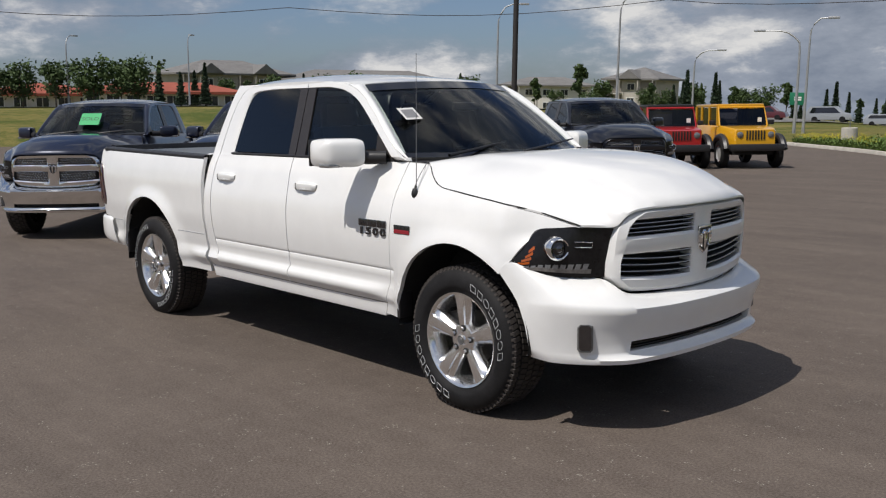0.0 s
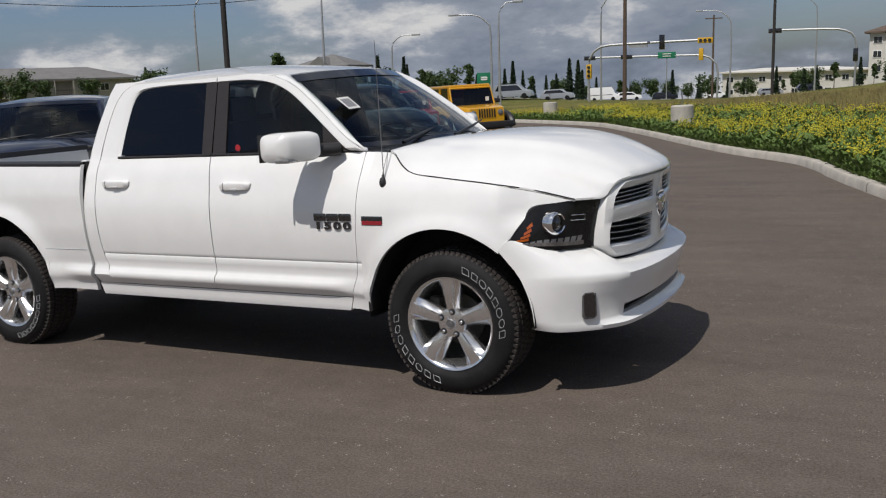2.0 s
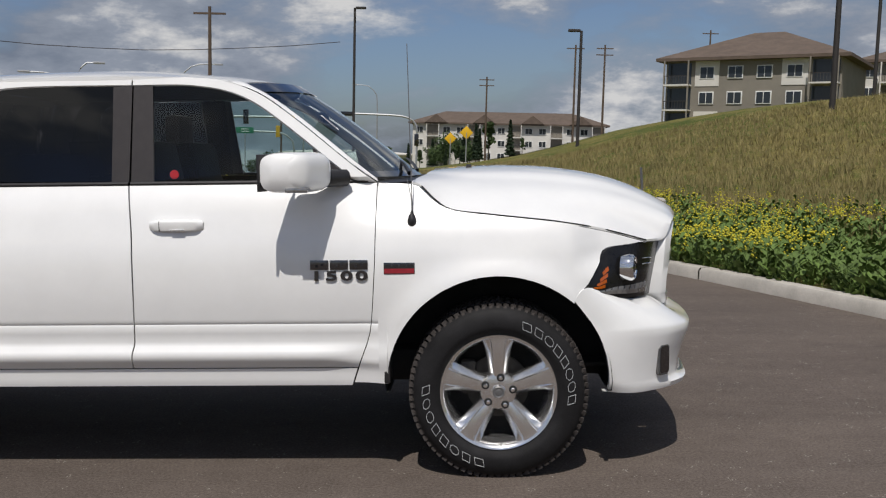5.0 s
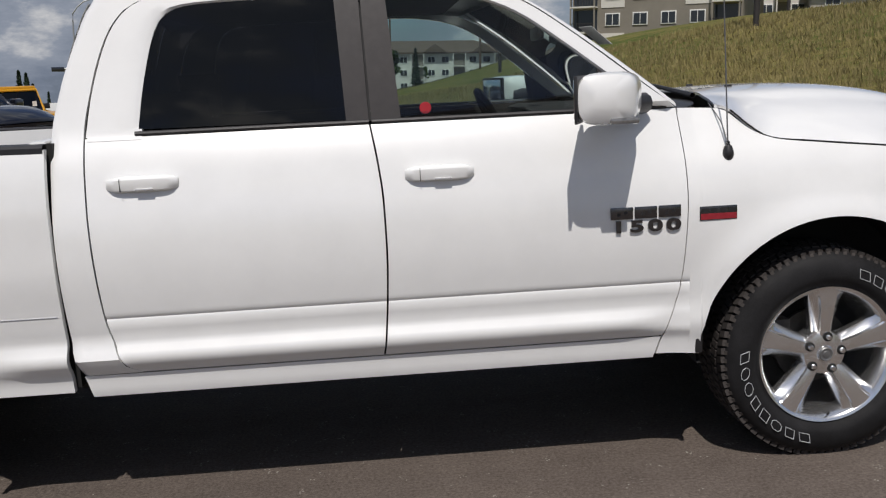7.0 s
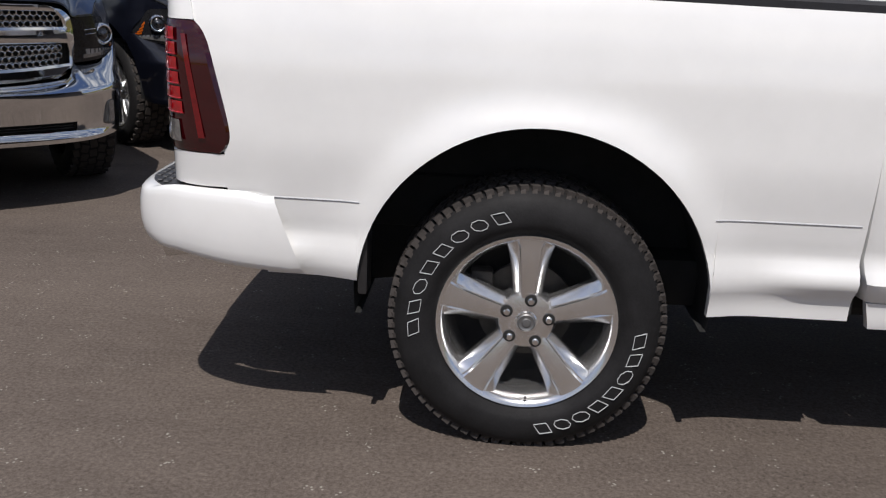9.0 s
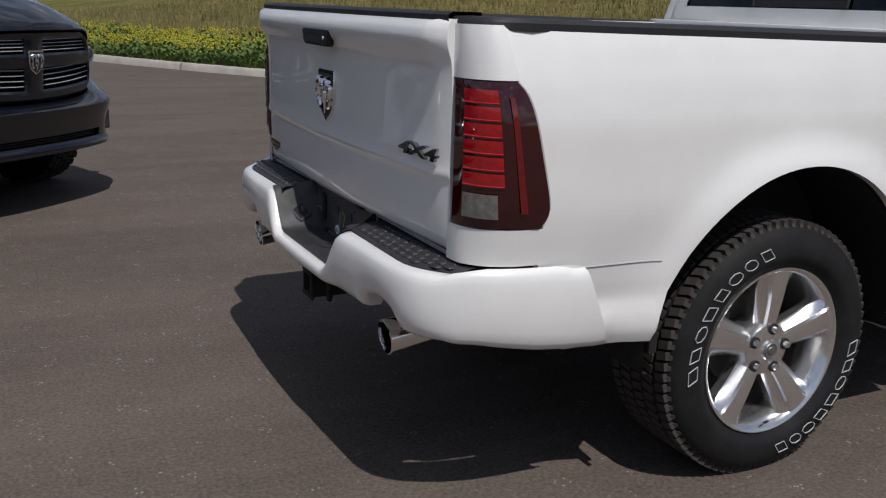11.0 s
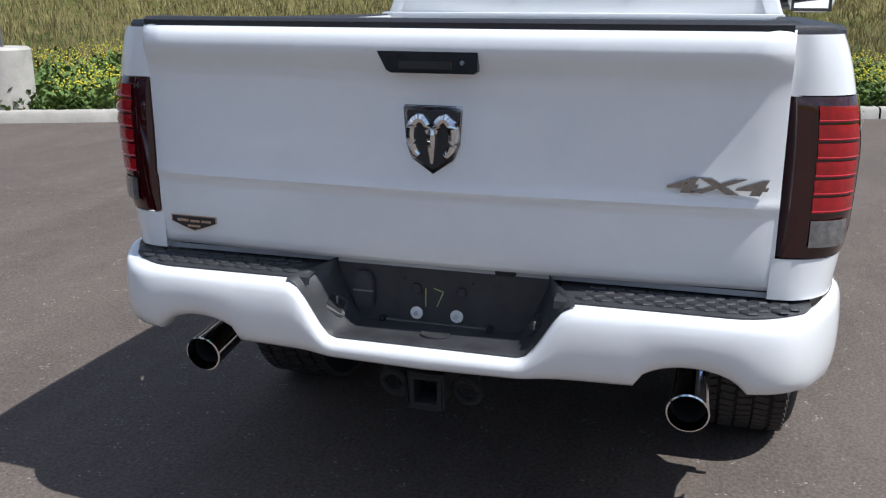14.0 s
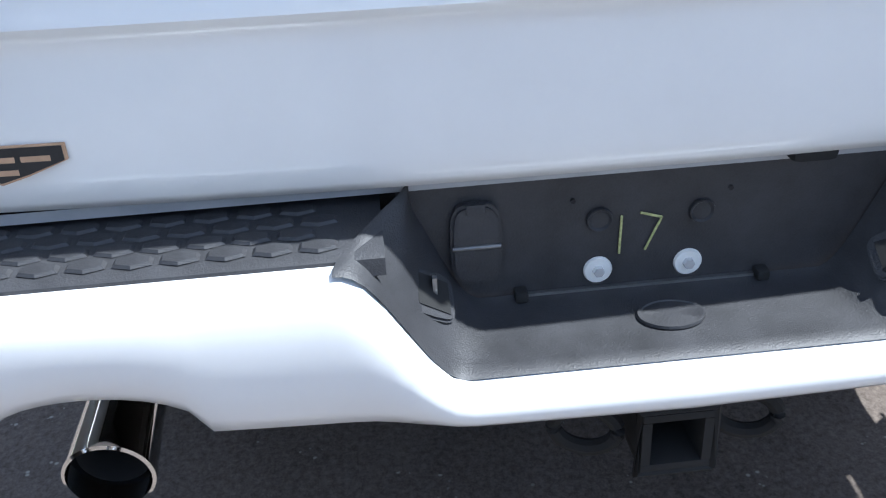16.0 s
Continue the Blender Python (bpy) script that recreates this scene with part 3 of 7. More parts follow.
    LEVELS = [
        [(0.490, 0.885, 0.402), (0.62, 0.865, 0.390), (0.745, 0.780, 0.386), (0.850, 0.680, 0.384), (0.915, 0.580, 0.382), (0.95, 0.40, 0.380), (0.97, 0.20, 0.380), (0.975, 0, 0.380)],
        [(0.510, 0.915, 0.405), (0.63, 0.893, 0.394), (0.762, 0.808, 0.390), (0.872, 0.700, 0.388), (0.933, 0.590, 0.387), (0.97, 0.40, 0.385), (0.99, 0.20, 0.385), (0.995, 0, 0.385)],
        [(0.512, 0.930, 0.430), (0.63, 0.903, 0.420), (0.768, 0.815, 0.415), (0.880, 0.705, 0.412), (0.940, 0.593, 0.410), (0.975, 0.40, 0.408), (0.995, 0.20, 0.408), (1.0, 0, 0.408)],
        [(0.514, 0.938, 0.448), (0.63, 0.904, 0.442), (0.765, 0.812, 0.436), (0.862, 0.695, 0.432), (0.902, 0.588, 0.430), (0.935, 0.40, 0.430), (0.953, 0.20, 0.430), (0.958, 0, 0.430)],
        [(0.514, 0.940, 0.458), (0.63, 0.905, 0.455), (0.764, 0.812, 0.450), (0.858, 0.694, 0.448), (0.898, 0.586, 0.446), (0.931, 0.40, 0.446), (0.949, 0.20, 0.446), (0.954, 0, 0.446)],
        [(0.512, 0.946, 0.505), (0.63, 0.910, 0.505), (0.770, 0.815, 0.502), (0.862, 0.696, 0.500), (0.908, 0.586, 0.500), (0.948, 0.40, 0.500), (0.968, 0.20, 0.500), (0.973, 0, 0.500)],
        [(0.500, 0.955, 0.580), (0.63, 0.918, 0.580), (0.777, 0.822, 0.580), (0.874, 0.702, 0.580), (0.928, 0.590, 0.580), (0.968, 0.40, 0.578), (0.989, 0.20, 0.578), (0.994, 0, 0.578)],
        [(0.478, 0.960, 0.645), (0.63, 0.925, 0.650), (0.790, 0.832, 0.652), (0.896, 0.715, 0.650), (0.952, 0.600, 0.645), (0.992, 0.40, 0.640), (1.014, 0.20, 0.640), (1.020, 0, 0.640)],
        [(0.462, 0.962, 0.682), (0.63, 0.927, 0.690), (0.793, 0.834, 0.690), (0.899, 0.717, 0.686), (0.954, 0.600, 0.680), (0.993, 0.40, 0.674), (1.015, 0.20, 0.674), (1.021, 0, 0.674)],
        [(0.452, 0.962, 0.700), (0.63, 0.924, 0.712), (0.786, 0.826, 0.710), (0.888, 0.708, 0.702), (0.940, 0.594, 0.694), (0.978, 0.40, 0.686), (1.000, 0.20, 0.686), (1.006, 0, 0.686)],
        [(0.425, 0.970, 0.745), (0.60, 0.905, 0.768), (0.725, 0.785, 0.768), (0.822, 0.670, 0.750), (0.893, 0.578, 0.722), (0.935, 0.40, 0.705), (0.957, 0.20, 0.702), (0.962, 0, 0.702)],
        [(0.347, 0.988, 0.846), (0.412, 0.957, 0.902), (0.60, 0.826, 0.832), (0.740, 0.640, 0.816), (0.852, 0.563, 0.745), (0.890, 0.40, 0.722), (0.912, 0.20, 0.714), (0.917, 0, 0.712)],
    ]
    lines = [level(q) for q in LEVELS]
    bm = bmesh.new()
    vs = []
    for ln in lines:
        full = [Vector((p.x, p.y, p.z)) for p in ln] + [Vector((p.x, -p.y, p.z)) for p in reversed(ln[:-1])]
        vs.append([bm.verts.new(p) for p in full])
    for j, (a, b) in enumerate(zip(vs, vs[1:])):
        for i in range(len(a) - 1):
            if j == 4 and abs(a[i].co.y + a[i + 1].co.y) / 2 < 0.585:
                continue
            bm.faces.new((a[i], a[i + 1], b[i + 1], b[i]))
    bmesh.ops.recalc_face_normals(bm, faces=bm.faces[:])
    es = [e for e in bm.edges if e.is_boundary]
    r = bmesh.ops.extrude_edge_only(bm, edges=es)
    for g in r["geom"]:
        if isinstance(g, bmesh.types.BMVert):
            if abs(g.co.y) > 0.86 and g.co.x < 0.52:
                g.co.y *= 0.955
            else:
                g.co.x -= 0.04
    part("front_bumper", bm, CHROME if chrome_front else body, T, angle=50)
    part("bumper_intake", box((0.02, 1.16, 0.10), (0.850, 0, 0.475)), CAVITY, T)
    for i in range(3):
        part("intake_bar", sheet([[Vector((0.925 - 0.16 * y * y - o, y, 0.456 + i * 0.016 + dz)) for y in frange(-0.57, 0.57, 13)] for o, dz in ((0.03, 0), (0, 0), (0, 0.005), (0.03, 0.005))]), BLACKTRIM, T)
    for s in (-1, 1):
        m = basis((0.772, s * 0.796, 0.536), (-s * 0.76, 0.65, 0), (0, 0, 1))
        if (m.to_3x3() @ Vector((0, 0, 1))).x < 0:
            m = m @ Matrix.Rotation(math.pi, 4, 'Y')
        ring = [(x * 0.040, y * 0.075) for x, y in ((-1, -0.8), (-0.7, -1), (0.7, -1), (1, -0.8), (1, 0.8), (0.6, 1), (-0.7, 1), (-1, 0.8))]
        fog = part("fog_lamp", prism(ring, 0.030, m, 0.005), STEEL, T, "dark grey fog lamp pocket")
        part("fog_lens", prism([(x * 0.80, y * 0.86) for x, y in ring], 0.002, m @ Matrix.Translation((0, 0, 0.0302)), 0.001), CLEARLENS if chrome_front else DARKCHROME, fog)
    # --- headlamps ---
    lo = spline([(0.411, 0.954, 0.908), (0.450, 0.936, 0.862), (0.53, 0.890, 0.846), (0.62, 0.815, 0.834), (0.70, 0.715, 0.826), (0.752, 0.615, 0.822)], 30)
    hi = spline([(0.413, 0.953, 0.918), (0.460, 0.905, 0.994), (0.510, 0.868, 1.070), (0.60, 0.820, 1.086), (0.709, 0.748, 1.096), (0.800, 0.606, 1.080)], 30)

    def lamp(u, v, off=0.0):
        i = u * 29
        j = min(int(i), 28)
        p = lo[j].lerp(lo[j + 1], i - j).lerp(hi[j].lerp(hi[j + 1], i - j), v)
        bulge = 0.016 * math.sin(math.pi * u) * math.sin(math.pi * v)
        return p + Vector((0.75, 0.66, 0)) * (bulge + off)
    for s in (-1, 1):
        flip = lambda q: Vector((q.x, s * q.y, q.z))
        h = part("headlamp", sheet([[flip(lamp(u, v)) for u in frange(0, 1, 30)] for v in frange(0, 1, 10)], (-0.05, -s * 0.03, 0)), LAMPBLACK, T, "black-framed projector headlamp")
        c = flip(lamp(0.50, 0.58, 0.002))
        m = basis(c, Vector((-0.35, s * 0.94, 0)) * -s, (0, 0, 1))
        if (m.to_3x3() @ Vector((0, 0, 1))).x < 0:
            m = m @ Matrix.Rotation(math.pi, 4, 'Y')
        part("projector_ring", lathe([(0.064, -0.03), (0.066, 0.004), (0.062, 0.022), (0.053, 0.030), (0.047, 0.026), (0.044, 0.012)], 32, m), CHROME, h)
        part("projector_lens", lathe([(0.0, 0.028), (0.02, 0.026), (0.036, 0.020), (0.046, 0.008)], 28, m), GLOSSBLACK, h)
        part("projector_eye", lathe([(0.0, 0.034), (0.014, 0.031), (0.022, 0.024), (0.024, 0.018)], 20, m), DARKCHROME, h)
        for k in range(4):
            u0, u1, v0 = 0.085 + 0.042 * k, 0.22 + 0.022 * k, 0.27 + 0.115 * k
            part("indicator_lens", sheet([[flip(lamp(u, v, 0.003)) for u in frange(u0, u1, 4)] for v in (v0, v0 + 0.085)], (-0.01, -s * 0.01, 0)), AMBER, h, "amber indicator lens")
        strip_ = part("light_strip", sheet([[flip(lamp(u, v, 0.004)) for u in frange(0.10, 0.84, 20)] for v in (0.08, 0.12, 0.17)], (-0.012, -s * 0.01, 0)), CLEARLENS, h, "clear strip of small lights")
        for k in range(9):
            u0 = 0.16 + 0.073 * k
            part("small_light", sheet([[flip(lamp(u + 0.012 * (v - 0.17) / 0.1, v, 0.005)) for u in frange(u0, u0 + 0.052, 4)] for v in (0.155, 0.18 + 0.006 * k, 0.205 + 0.009 * k)], (-0.008, -s * 0.008, 0)), LEDWHITE, strip_)
        part("lamp_frame", tube([flip(lamp(u, 0.60, 0.004)) for u in frange(0.66, 0.82, 4)] + [flip(lamp(0.82, 0.70, 0.004))] + [flip(lamp(u, 0.70, 0.004)) for u in frange(0.82, 0.66, 4)], 0.0022, 6), CHROME, h)
    # --- grille ---
    def gx(y, z, off=0.0):
        return 0.945 - 0.265 * y * y + 0.07 * (z - 0.98) + off
    out_y = curve([(0.722, 0.515), (0.745, 0.565), (0.785, 0.610), (0.83, 0.624), (1.0, 0.618), (1.08, 0.606), (1.13, 0.578), (1.165, 0.530), (1.182, 0.460)])
    open_y = curve([(0.722, 0.48), (0.785, 0.580), (0.83, 0.592), (0.945, 0.578), (1.03, 0.563), (1.09, 0.545), (1.13, 0.515), (1.182, 0.40)])

    def drop(y, z):
        k = (y / 0.6) ** 2
        return z + (0.030 * k if z < 0.90 else -0.012 * k if z > 1.10 else 0)
    zs = [0.722, 0.745, 0.785, 0.800, 0.87, 0.945, 0.960, 0.995, 1.020, 1.035, 1.085, 1.130, 1.145, 1.165, 1.182]
    frame_mat = CHROME if chrome_front else body
    bm = bmesh.new()
    gv = {}
    NG = 10
    for j, z in enumerate(zs):
        half = [0.0, 0.060, 0.078, 0.20, 0.32, 0.42, 0.50 * open_y(z) / 0.58, open_y(z), open_y(z) + 0.3 * (out_y(z) - open_y(z)), out_y(z)]
        for i in range(-NG + 1, NG):
            y = math.copysign(half[abs(i)], i)
            e = 0.022 if abs(i) == NG - 1 or j in (0, len(zs) - 1) else 0.0
            inset = 0.012 if (abs(i) in (2, 7) and j in (3, 4, 5, 9, 10, 11)) or (j in (3, 5, 9, 11) and 2 <= abs(i) <= 7) else 0.0
            gv[i, j] = bm.verts.new((gx(y, z, -e - inset), y, drop(y, z)))
    for i in range(-NG + 1, NG - 1):
        for j in range(len(zs) - 1):
            k = min(abs(i), abs(i + 1))
            if 2 <= k < 7 and (3 <= j < 5 or 9 <= j < 11):
                continue
            bm.faces.new((gv[i, j], gv[i + 1, j], gv[i + 1, j + 1], gv[i, j + 1]))
    bmesh.ops.recalc_face_normals(bm, faces=bm.faces[:])
    r = bmesh.ops.extrude_edge_only(bm, edges=[e for e in bm.edges if e.is_boundary])
    bmesh.ops.translate(bm, verts=[g for g in r["geom"] if isinstance(g, bmesh.types.BMVert)], vec=(-0.075, 0, 0))
    G = part("grille_frame", bm, frame_mat, T, "body-coloured cross-bar grille frame" if not chrome_front else "chromed grille frame")
    part("grille_back", sheet([[Vector((gx(y, z, -0.085), y, drop(y, z))) for y in frange(-0.60, 0.60, 13)] for z in (0.79, 0.95, 1.14)]), CAVITY, G)
    for s in (-1, 1):
        for z0, z1 in ((0.800, 0.945), (1.035, 1.130)):
            if chrome_front:
                bm = bmesh.new()
                for a in range(12):
                    for b in range(4 if z0 < 0.9 else 3):
                        y = s * (0.100 + 0.037 * (a + 0.5 * (b % 2)))
                        z = z0 + 0.018 + 0.034 * b
                        mm = Matrix.Translation((gx(y, z, -0.025), y, drop(y, z))) @ Matrix.Rotation(radians(90), 4, 'Y')
                        lathe([(0.017, -0.01), (0.0195, 0.006), (0.0165, 0.008), (0.0135, -0.01)], 6, mm, bm)
                part("grille_mesh", bm, CHROME, G, "chromed honeycomb insert")
                continue
            for k in range(4):
                z = z0 + (z1 - z0) * (k + 0.7) / 4.2
                ys = [s * q for q in frange(0.07, open_y(z) + 0.006, 11)]
                bar = [[Vector((gx(y, z, o), y, drop(y, z0 + (z1 - z0) * 0.5) - (z0 + z1) / 2 + z + dz)) for y in ys] for o, dz in ((-0.075, 0.007), (-0.026, 0.006), (-0.020, 0.002), (-0.024, -0.004), (-0.075, -0.006))]
                part("grille_bar", sheet(bar), CAVITY, G)
                part("bar_edge", sheet([[Vector((gx(y, z, o), y, drop(y, z0 + (z1 - z0) * 0.5) - (z0 + z1) / 2 + z + dz)) for y in ys] for o, dz in ((-0.0245, 0.0070), (-0.0190, 0.0045), (-0.0185, 0.0025))]), ALLOY, G, "thin silver edge")
    shield(basis((gx(0, 0.985, 0.002), 0, 0.980), (0, 1, 0), (0.07, 0, 1)), 0.125, 0.155, T, "shield_badge", "chrome shield badge with a plain curled emblem")
    # --- doors ---
    r_rear = curve([(0.535, -2.615), (0.56, -2.645), (0.62, -2.675), (0.76, -2.705), (1.16, -2.725), (1.39, -2.730)])
    b_seam = curve([(0.535, -1.712), (0.60, -1.703), (0.74, -1.690), (0.95, -1.681), (1.12, -1.683), (1.25, -1.695), (1.39, -1.716)])
    f_front = curve([(0.535, -0.652), (0.72, -0.591), (0.90, -0.573), (1.08, -0.563), (1.39, -0.559)])
    zl = [0.535, 0.55, 0.565, 0.58, 0.60, 0.62, 0.64, 0.66, 0.70, 0.735, 0.744, 0.751, 0.758, 0.77, 0.82, 0.88, 0.95, 1.02, 1.08, 1.13, 1.18, 1.22, 1.26, 1.30, 1.34, 1.37, 1.388]
    roof_f = [(-1.728, 1.898), (-1.52, 1.899), (-1.40, 1.891), (-1.26, 1.867), (-1.11, 1.807), (-0.93, 1.680), (-0.69, 1.487), (-0.562, 1.392)]
    inn_f = [(-1.728, 1.857), (-1.52, 1.857), (-1.42, 1.850), (-1.28, 1.825), (-1.14, 1.765), (-0.98, 1.650), (-0.76, 1.475), (-0.655, 1.392)]
    roof_r = [(-1.735, 1.898), (-2.10, 1.903), (-2.36, 1.900), (-2.48, 1.885), (-2.575, 1.84), (-2.645, 1.74), (-2.70, 1.56), (-2.728, 1.392)]
    inn_r = [(-1.735, 1.857), (-2.10, 1.858), (-2.30, 1.852), (-2.40, 1.838), (-2.455, 1.80), (-2.49, 1.72), (-2.525, 1.56), (-2.545, 1.412)]

    def strip(a, b, n=30):
        A = spline([(x, 0, z) for x, z in a], n)
        B = spline([(x, 0, z) for x, z in b], n)
        rows = []
        for k in (0, 0.5, 0.86, 1):
            rows.append([skin(p.x + (q.x - p.x) * k, p.z + (q.z - p.z) * k, 0.010 if k == 1 else 0.0) for p, q in zip(A, B)])
        return rows
    for s in (-1, 1):
        fold = (0, -s * 0.03, 0)
        fd = part("front_door", sheet(mirror_rows(row_panel(zl, lambda z: b_seam(z) + 0.0035, f_front, 30), s), fold), body, T)
        sheet_bm = sheet(mirror_rows(strip(roof_f, inn_f), s), fold)
        corner_fill = sheet(mirror_rows(row_panel([1.378, 1.388, 1.400, 1.414], lambda z: -2.722, lambda z: -2.530, 8, -0.002), s), fold)
        part("door_frame", sheet_bm, body, fd)
        rd = part("rear_door", sheet(mirror_rows(row_panel(zl, r_rear, lambda z: b_seam(z) - 0.0035, 26), s), fold), body, T)
        part("door_corner", corner_fill, body, rd)
        part("door_frame", sheet(mirror_rows(strip(roof_r, inn_r), s), fold), body, rd)
        # glass and black pillar trim
        fw = [(-1.632, 1.855), (-1.52, 1.857), (-1.42, 1.850), (-1.28, 1.825), (-1.14, 1.765), (-0.98, 1.650), (-0.76, 1.475), (-0.66, 1.396), (-1.600, 1.408)]
        rw = [(-1.822, 1.857), (-2.10, 1.858), (-2.30, 1.852), (-2.40, 1.838), (-2.455, 1.80), (-2.49, 1.72), (-2.525, 1.56), (-2.545, 1.412), (-1.800, 1.408)]
        for d, poly, mat, lb in ((fd, fw, GLASS_FRONT, "lightly tinted door glass"), (rd, rw, GLASS_DARK, "dark privacy glass")):
            bm = bmesh.new()
            bm.faces.new([bm.verts.new(Vector((x, s * (half_width(x, z) - 0.012), z))) for x, z in poly])
            g = part("window", orient(bm, (-1.6, 0, 1.3)), mat, d, lb, smooth=False)
            g.visible_shadow = mat is GLASS_DARK
        for d, poly in ((fd, [(-1.724, 1.857), (-1.632, 1.857), (-1.600, 1.395), (-1.708, 1.395)]), (rd, [(-1.731, 1.857), (-1.822, 1.857), (-1.800, 1.395), (-1.718, 1.395)]),
                        (fd, [(-0.655, 1.393), (-0.70, 1.43), (-0.86, 1.553), (-0.83, 1.393)])):
            pts = [[Vector((x, s * (half_width(x, z) - 0.004), z)) for x, z in poly[:2]], [Vector((x, s * (half_width(x, z) - 0.004), z)) for x, z in (poly[3], poly[2])]]
            part("pillar_trim", sheet(pts, (0, -s * 0.012, 0)), PILLAR, d, "dark brown-black pillar film")
        for d, x0, x1 in ((fd, -1.708, -0.60), (rd, -2.555, -1.718)):
            part("belt_strip", tube([Vector((x, s * (half_width(x, 1.398) + 0.002), 1.398)) for x in frange(x0, x1, 8)], 0.009, 8), BLACKTRIM, d)
        # handles
        for d, xc, zc in ((fd, -1.475, 1.205), (rd, -2.530, 1.225)):
            w = half_width(xc, zc)
            bm = bmesh.new()
            sections = []
            for i, x in enumerate(frange(-0.125, 0.125, 15)):
                e = 1 - abs(x / 0.125) ** 6
                hh = 0.016 + 0.012 * e
                oo = 0.010 + 0.026 * e
                sections.append([Vector((xc + x, s * (half_width(xc + x, zc) + oo * a), zc + hh * b)) for a, b in ((-0.2, 1), (0.55, 1), (0.95, 0.65), (1, 0.1), (0.85, -0.7), (0.5, -1), (-0.2, -1))])
            part("door_handle", sheet(sections), body, d)
            part("grip_slot", box((0.060, 0.010, 0.006), (xc + 0.01, s * (w + 0.0325), zc - 0.018), 0.002), ALLOY, d, "bright slot under the grip")
            part("grip_line", box((0.002, 0.03, 0.044), (xc - 0.072, s * (w + 0.022), zc)), CAVITY, d)
        # mirror
        mx = 0.0
        rows = []
        for t in frange(0, 1, 12):
            y = 0.985 + 0.255 * t
            k = 1 - abs(2 * t - 1) ** 7
            kz = 0.42 + 0.58 * k ** 0.6
            rows.append([Vector((-0.885 - 0.10 * (t - 0.5) + 0.105 * math.copysign(abs(math.cos(a)) ** 0.55, math.cos(a)) * kz, s * y,
                                 1.447 + 0.088 * math.copysign(abs(math.sin(a)) ** 0.55, math.sin(a)) * kz)) for a in [2 * math.pi * i / 28 for i in range(28)]])
        bm = sheet(rows, closed=True)
        bmesh.ops.holes_fill(bm, edges=[e for e in bm.edges if e.is_boundary])
        mi = part("door_mirror", bm, body, T)
        part("mirror_glass", box((0.006, 0.20, 0.13), (-0.995, s * 1.112, 1.45), 0.002, m=Matrix.Rotation(s * 0.37, 4, "Z")), CHROME, mi)
        part("mirror_back", box((0.012, 0.235, 0.160), (-0.988, s * 1.112, 1.447), 0.004, m=Matrix.Rotation(s * 0.37, 4, "Z")), BLACKTRIM, mi)
        part("mirror_lamp", box((0.10, 0.11, 0.022), (-0.865, s * 1.175, 1.372), 0.008), CLEARLENS, mi, "clear strip lamp under the mirror")
        part("mirror_arm", tube([(-0.87, s * 1.02, 1.425), (-0.78, s * 0.96, 1.415), (-0.70, s * 0.88, 1.415)], [0.045, 0.042, 0.04], 10), BLACKTRIM, mi)
    # --- sills and cab rear quarter ---
    sided("sill", row_panel([0.445, 0.46, 0.48, 0.50, 0.515, 0.529], lambda z: -2.812 + 0.25 * (0.53 - z), lambda z: -0.684 + (z - 0.445) * 0.33, 30), body, T)
    cab_l = curve([(0.445, -2.755), (0.55, -2.80), (0.65, -2.822), (1.08, -2.832), (1.39, -2.832), (1.56, -2.80), (1.70, -2.755), (1.84, -2.70), (1.895, -2.66)])
    q_front = curve([(0.532, -2.60), (0.545, -2.640), (0.62, -2.681), (0.76, -2.711), (1.16, -2.731), (1.39, -2.735), (1.56, -2.707), (1.74, -2.652), (1.84, -2.583), (1.885, -2.49), (1.902, -2.37)])
    zq = frange(0.532, 1.902, 44)
    rows = []
    for z in zq:
        a, b = cab_l(z), q_front(z)
        row = [skin(x, z) for x in frange(b, a, 7)]
        row += [row[-1] + Vector((-0.018, -0.012, 0)), row[-1] + Vector((-0.028, -0.05, 0))]
        rows.append(row)
    sided("cab_quarter", rows, body, T, fold=0.02)
    # --- windscreen pillars, windscreen, roof ---
    ws_side = spline([(-0.60, 0.815, 1.412), (-0.74, 0.775, 1.535), (-0.98, 0.708, 1.722), (-1.20, 0.648, 1.866)], 20)
    dr = spline([(-0.556, half_width(-0.56, 1.394) + 0.001, 1.394), (-0.687, half_width(-0.687, 1.49), 1.491), (-0.927, half_width(-0.927, 1.684), 1.684), (-1.107, half_width(-1.107, 1.811), 1.811), (-1.256, half_width(-1.256, 1.871), 1.871)], 20)
    rows = [[p.lerp(q, k) + Vector((0.012, 0.004, 0.010)) * math.sin(math.pi * k) for p, q in zip(dr, ws_side)] for k in frange(0, 1, 6)]
    sided("windscreen_pillar", rows, body, T, fold=0.02)
    rows = []
    for v in frange(-1, 1, 25):
        a = 1 - v * v
        rows.append([Vector((p.x + (0.20 - 0.06 * i / 19) * a, v * p.y, p.z + 0.026 * a * i / 19 - 0.012 * a * (1 - i / 19))) for i, p in enumerate(ws_side)])
    w = part("windscreen", orient(sheet(rows), (-1.8, 0, 1.2)), GLASS_CLEAR, T, "raked clear windscreen")
    w.visible_shadow = False
    top = [r[-1] for r in rows]
    part("windscreen_band", sheet([[r[-1] + Vector((0.004, 0, 0.003)) for r in rows], [r[-3] + Vector((0.004, 0, 0.003)) for r in rows]]), GLOSSBLACK, w)
    low = [[r[0] + Vector((0.006, 0, 0.004)) for r in rows], [r[1] + Vector((0.004, 0, 0.004)) for r in rows]]
    part("windscreen_band", sheet(low), GLOSSBLACK, w)
    rows = []
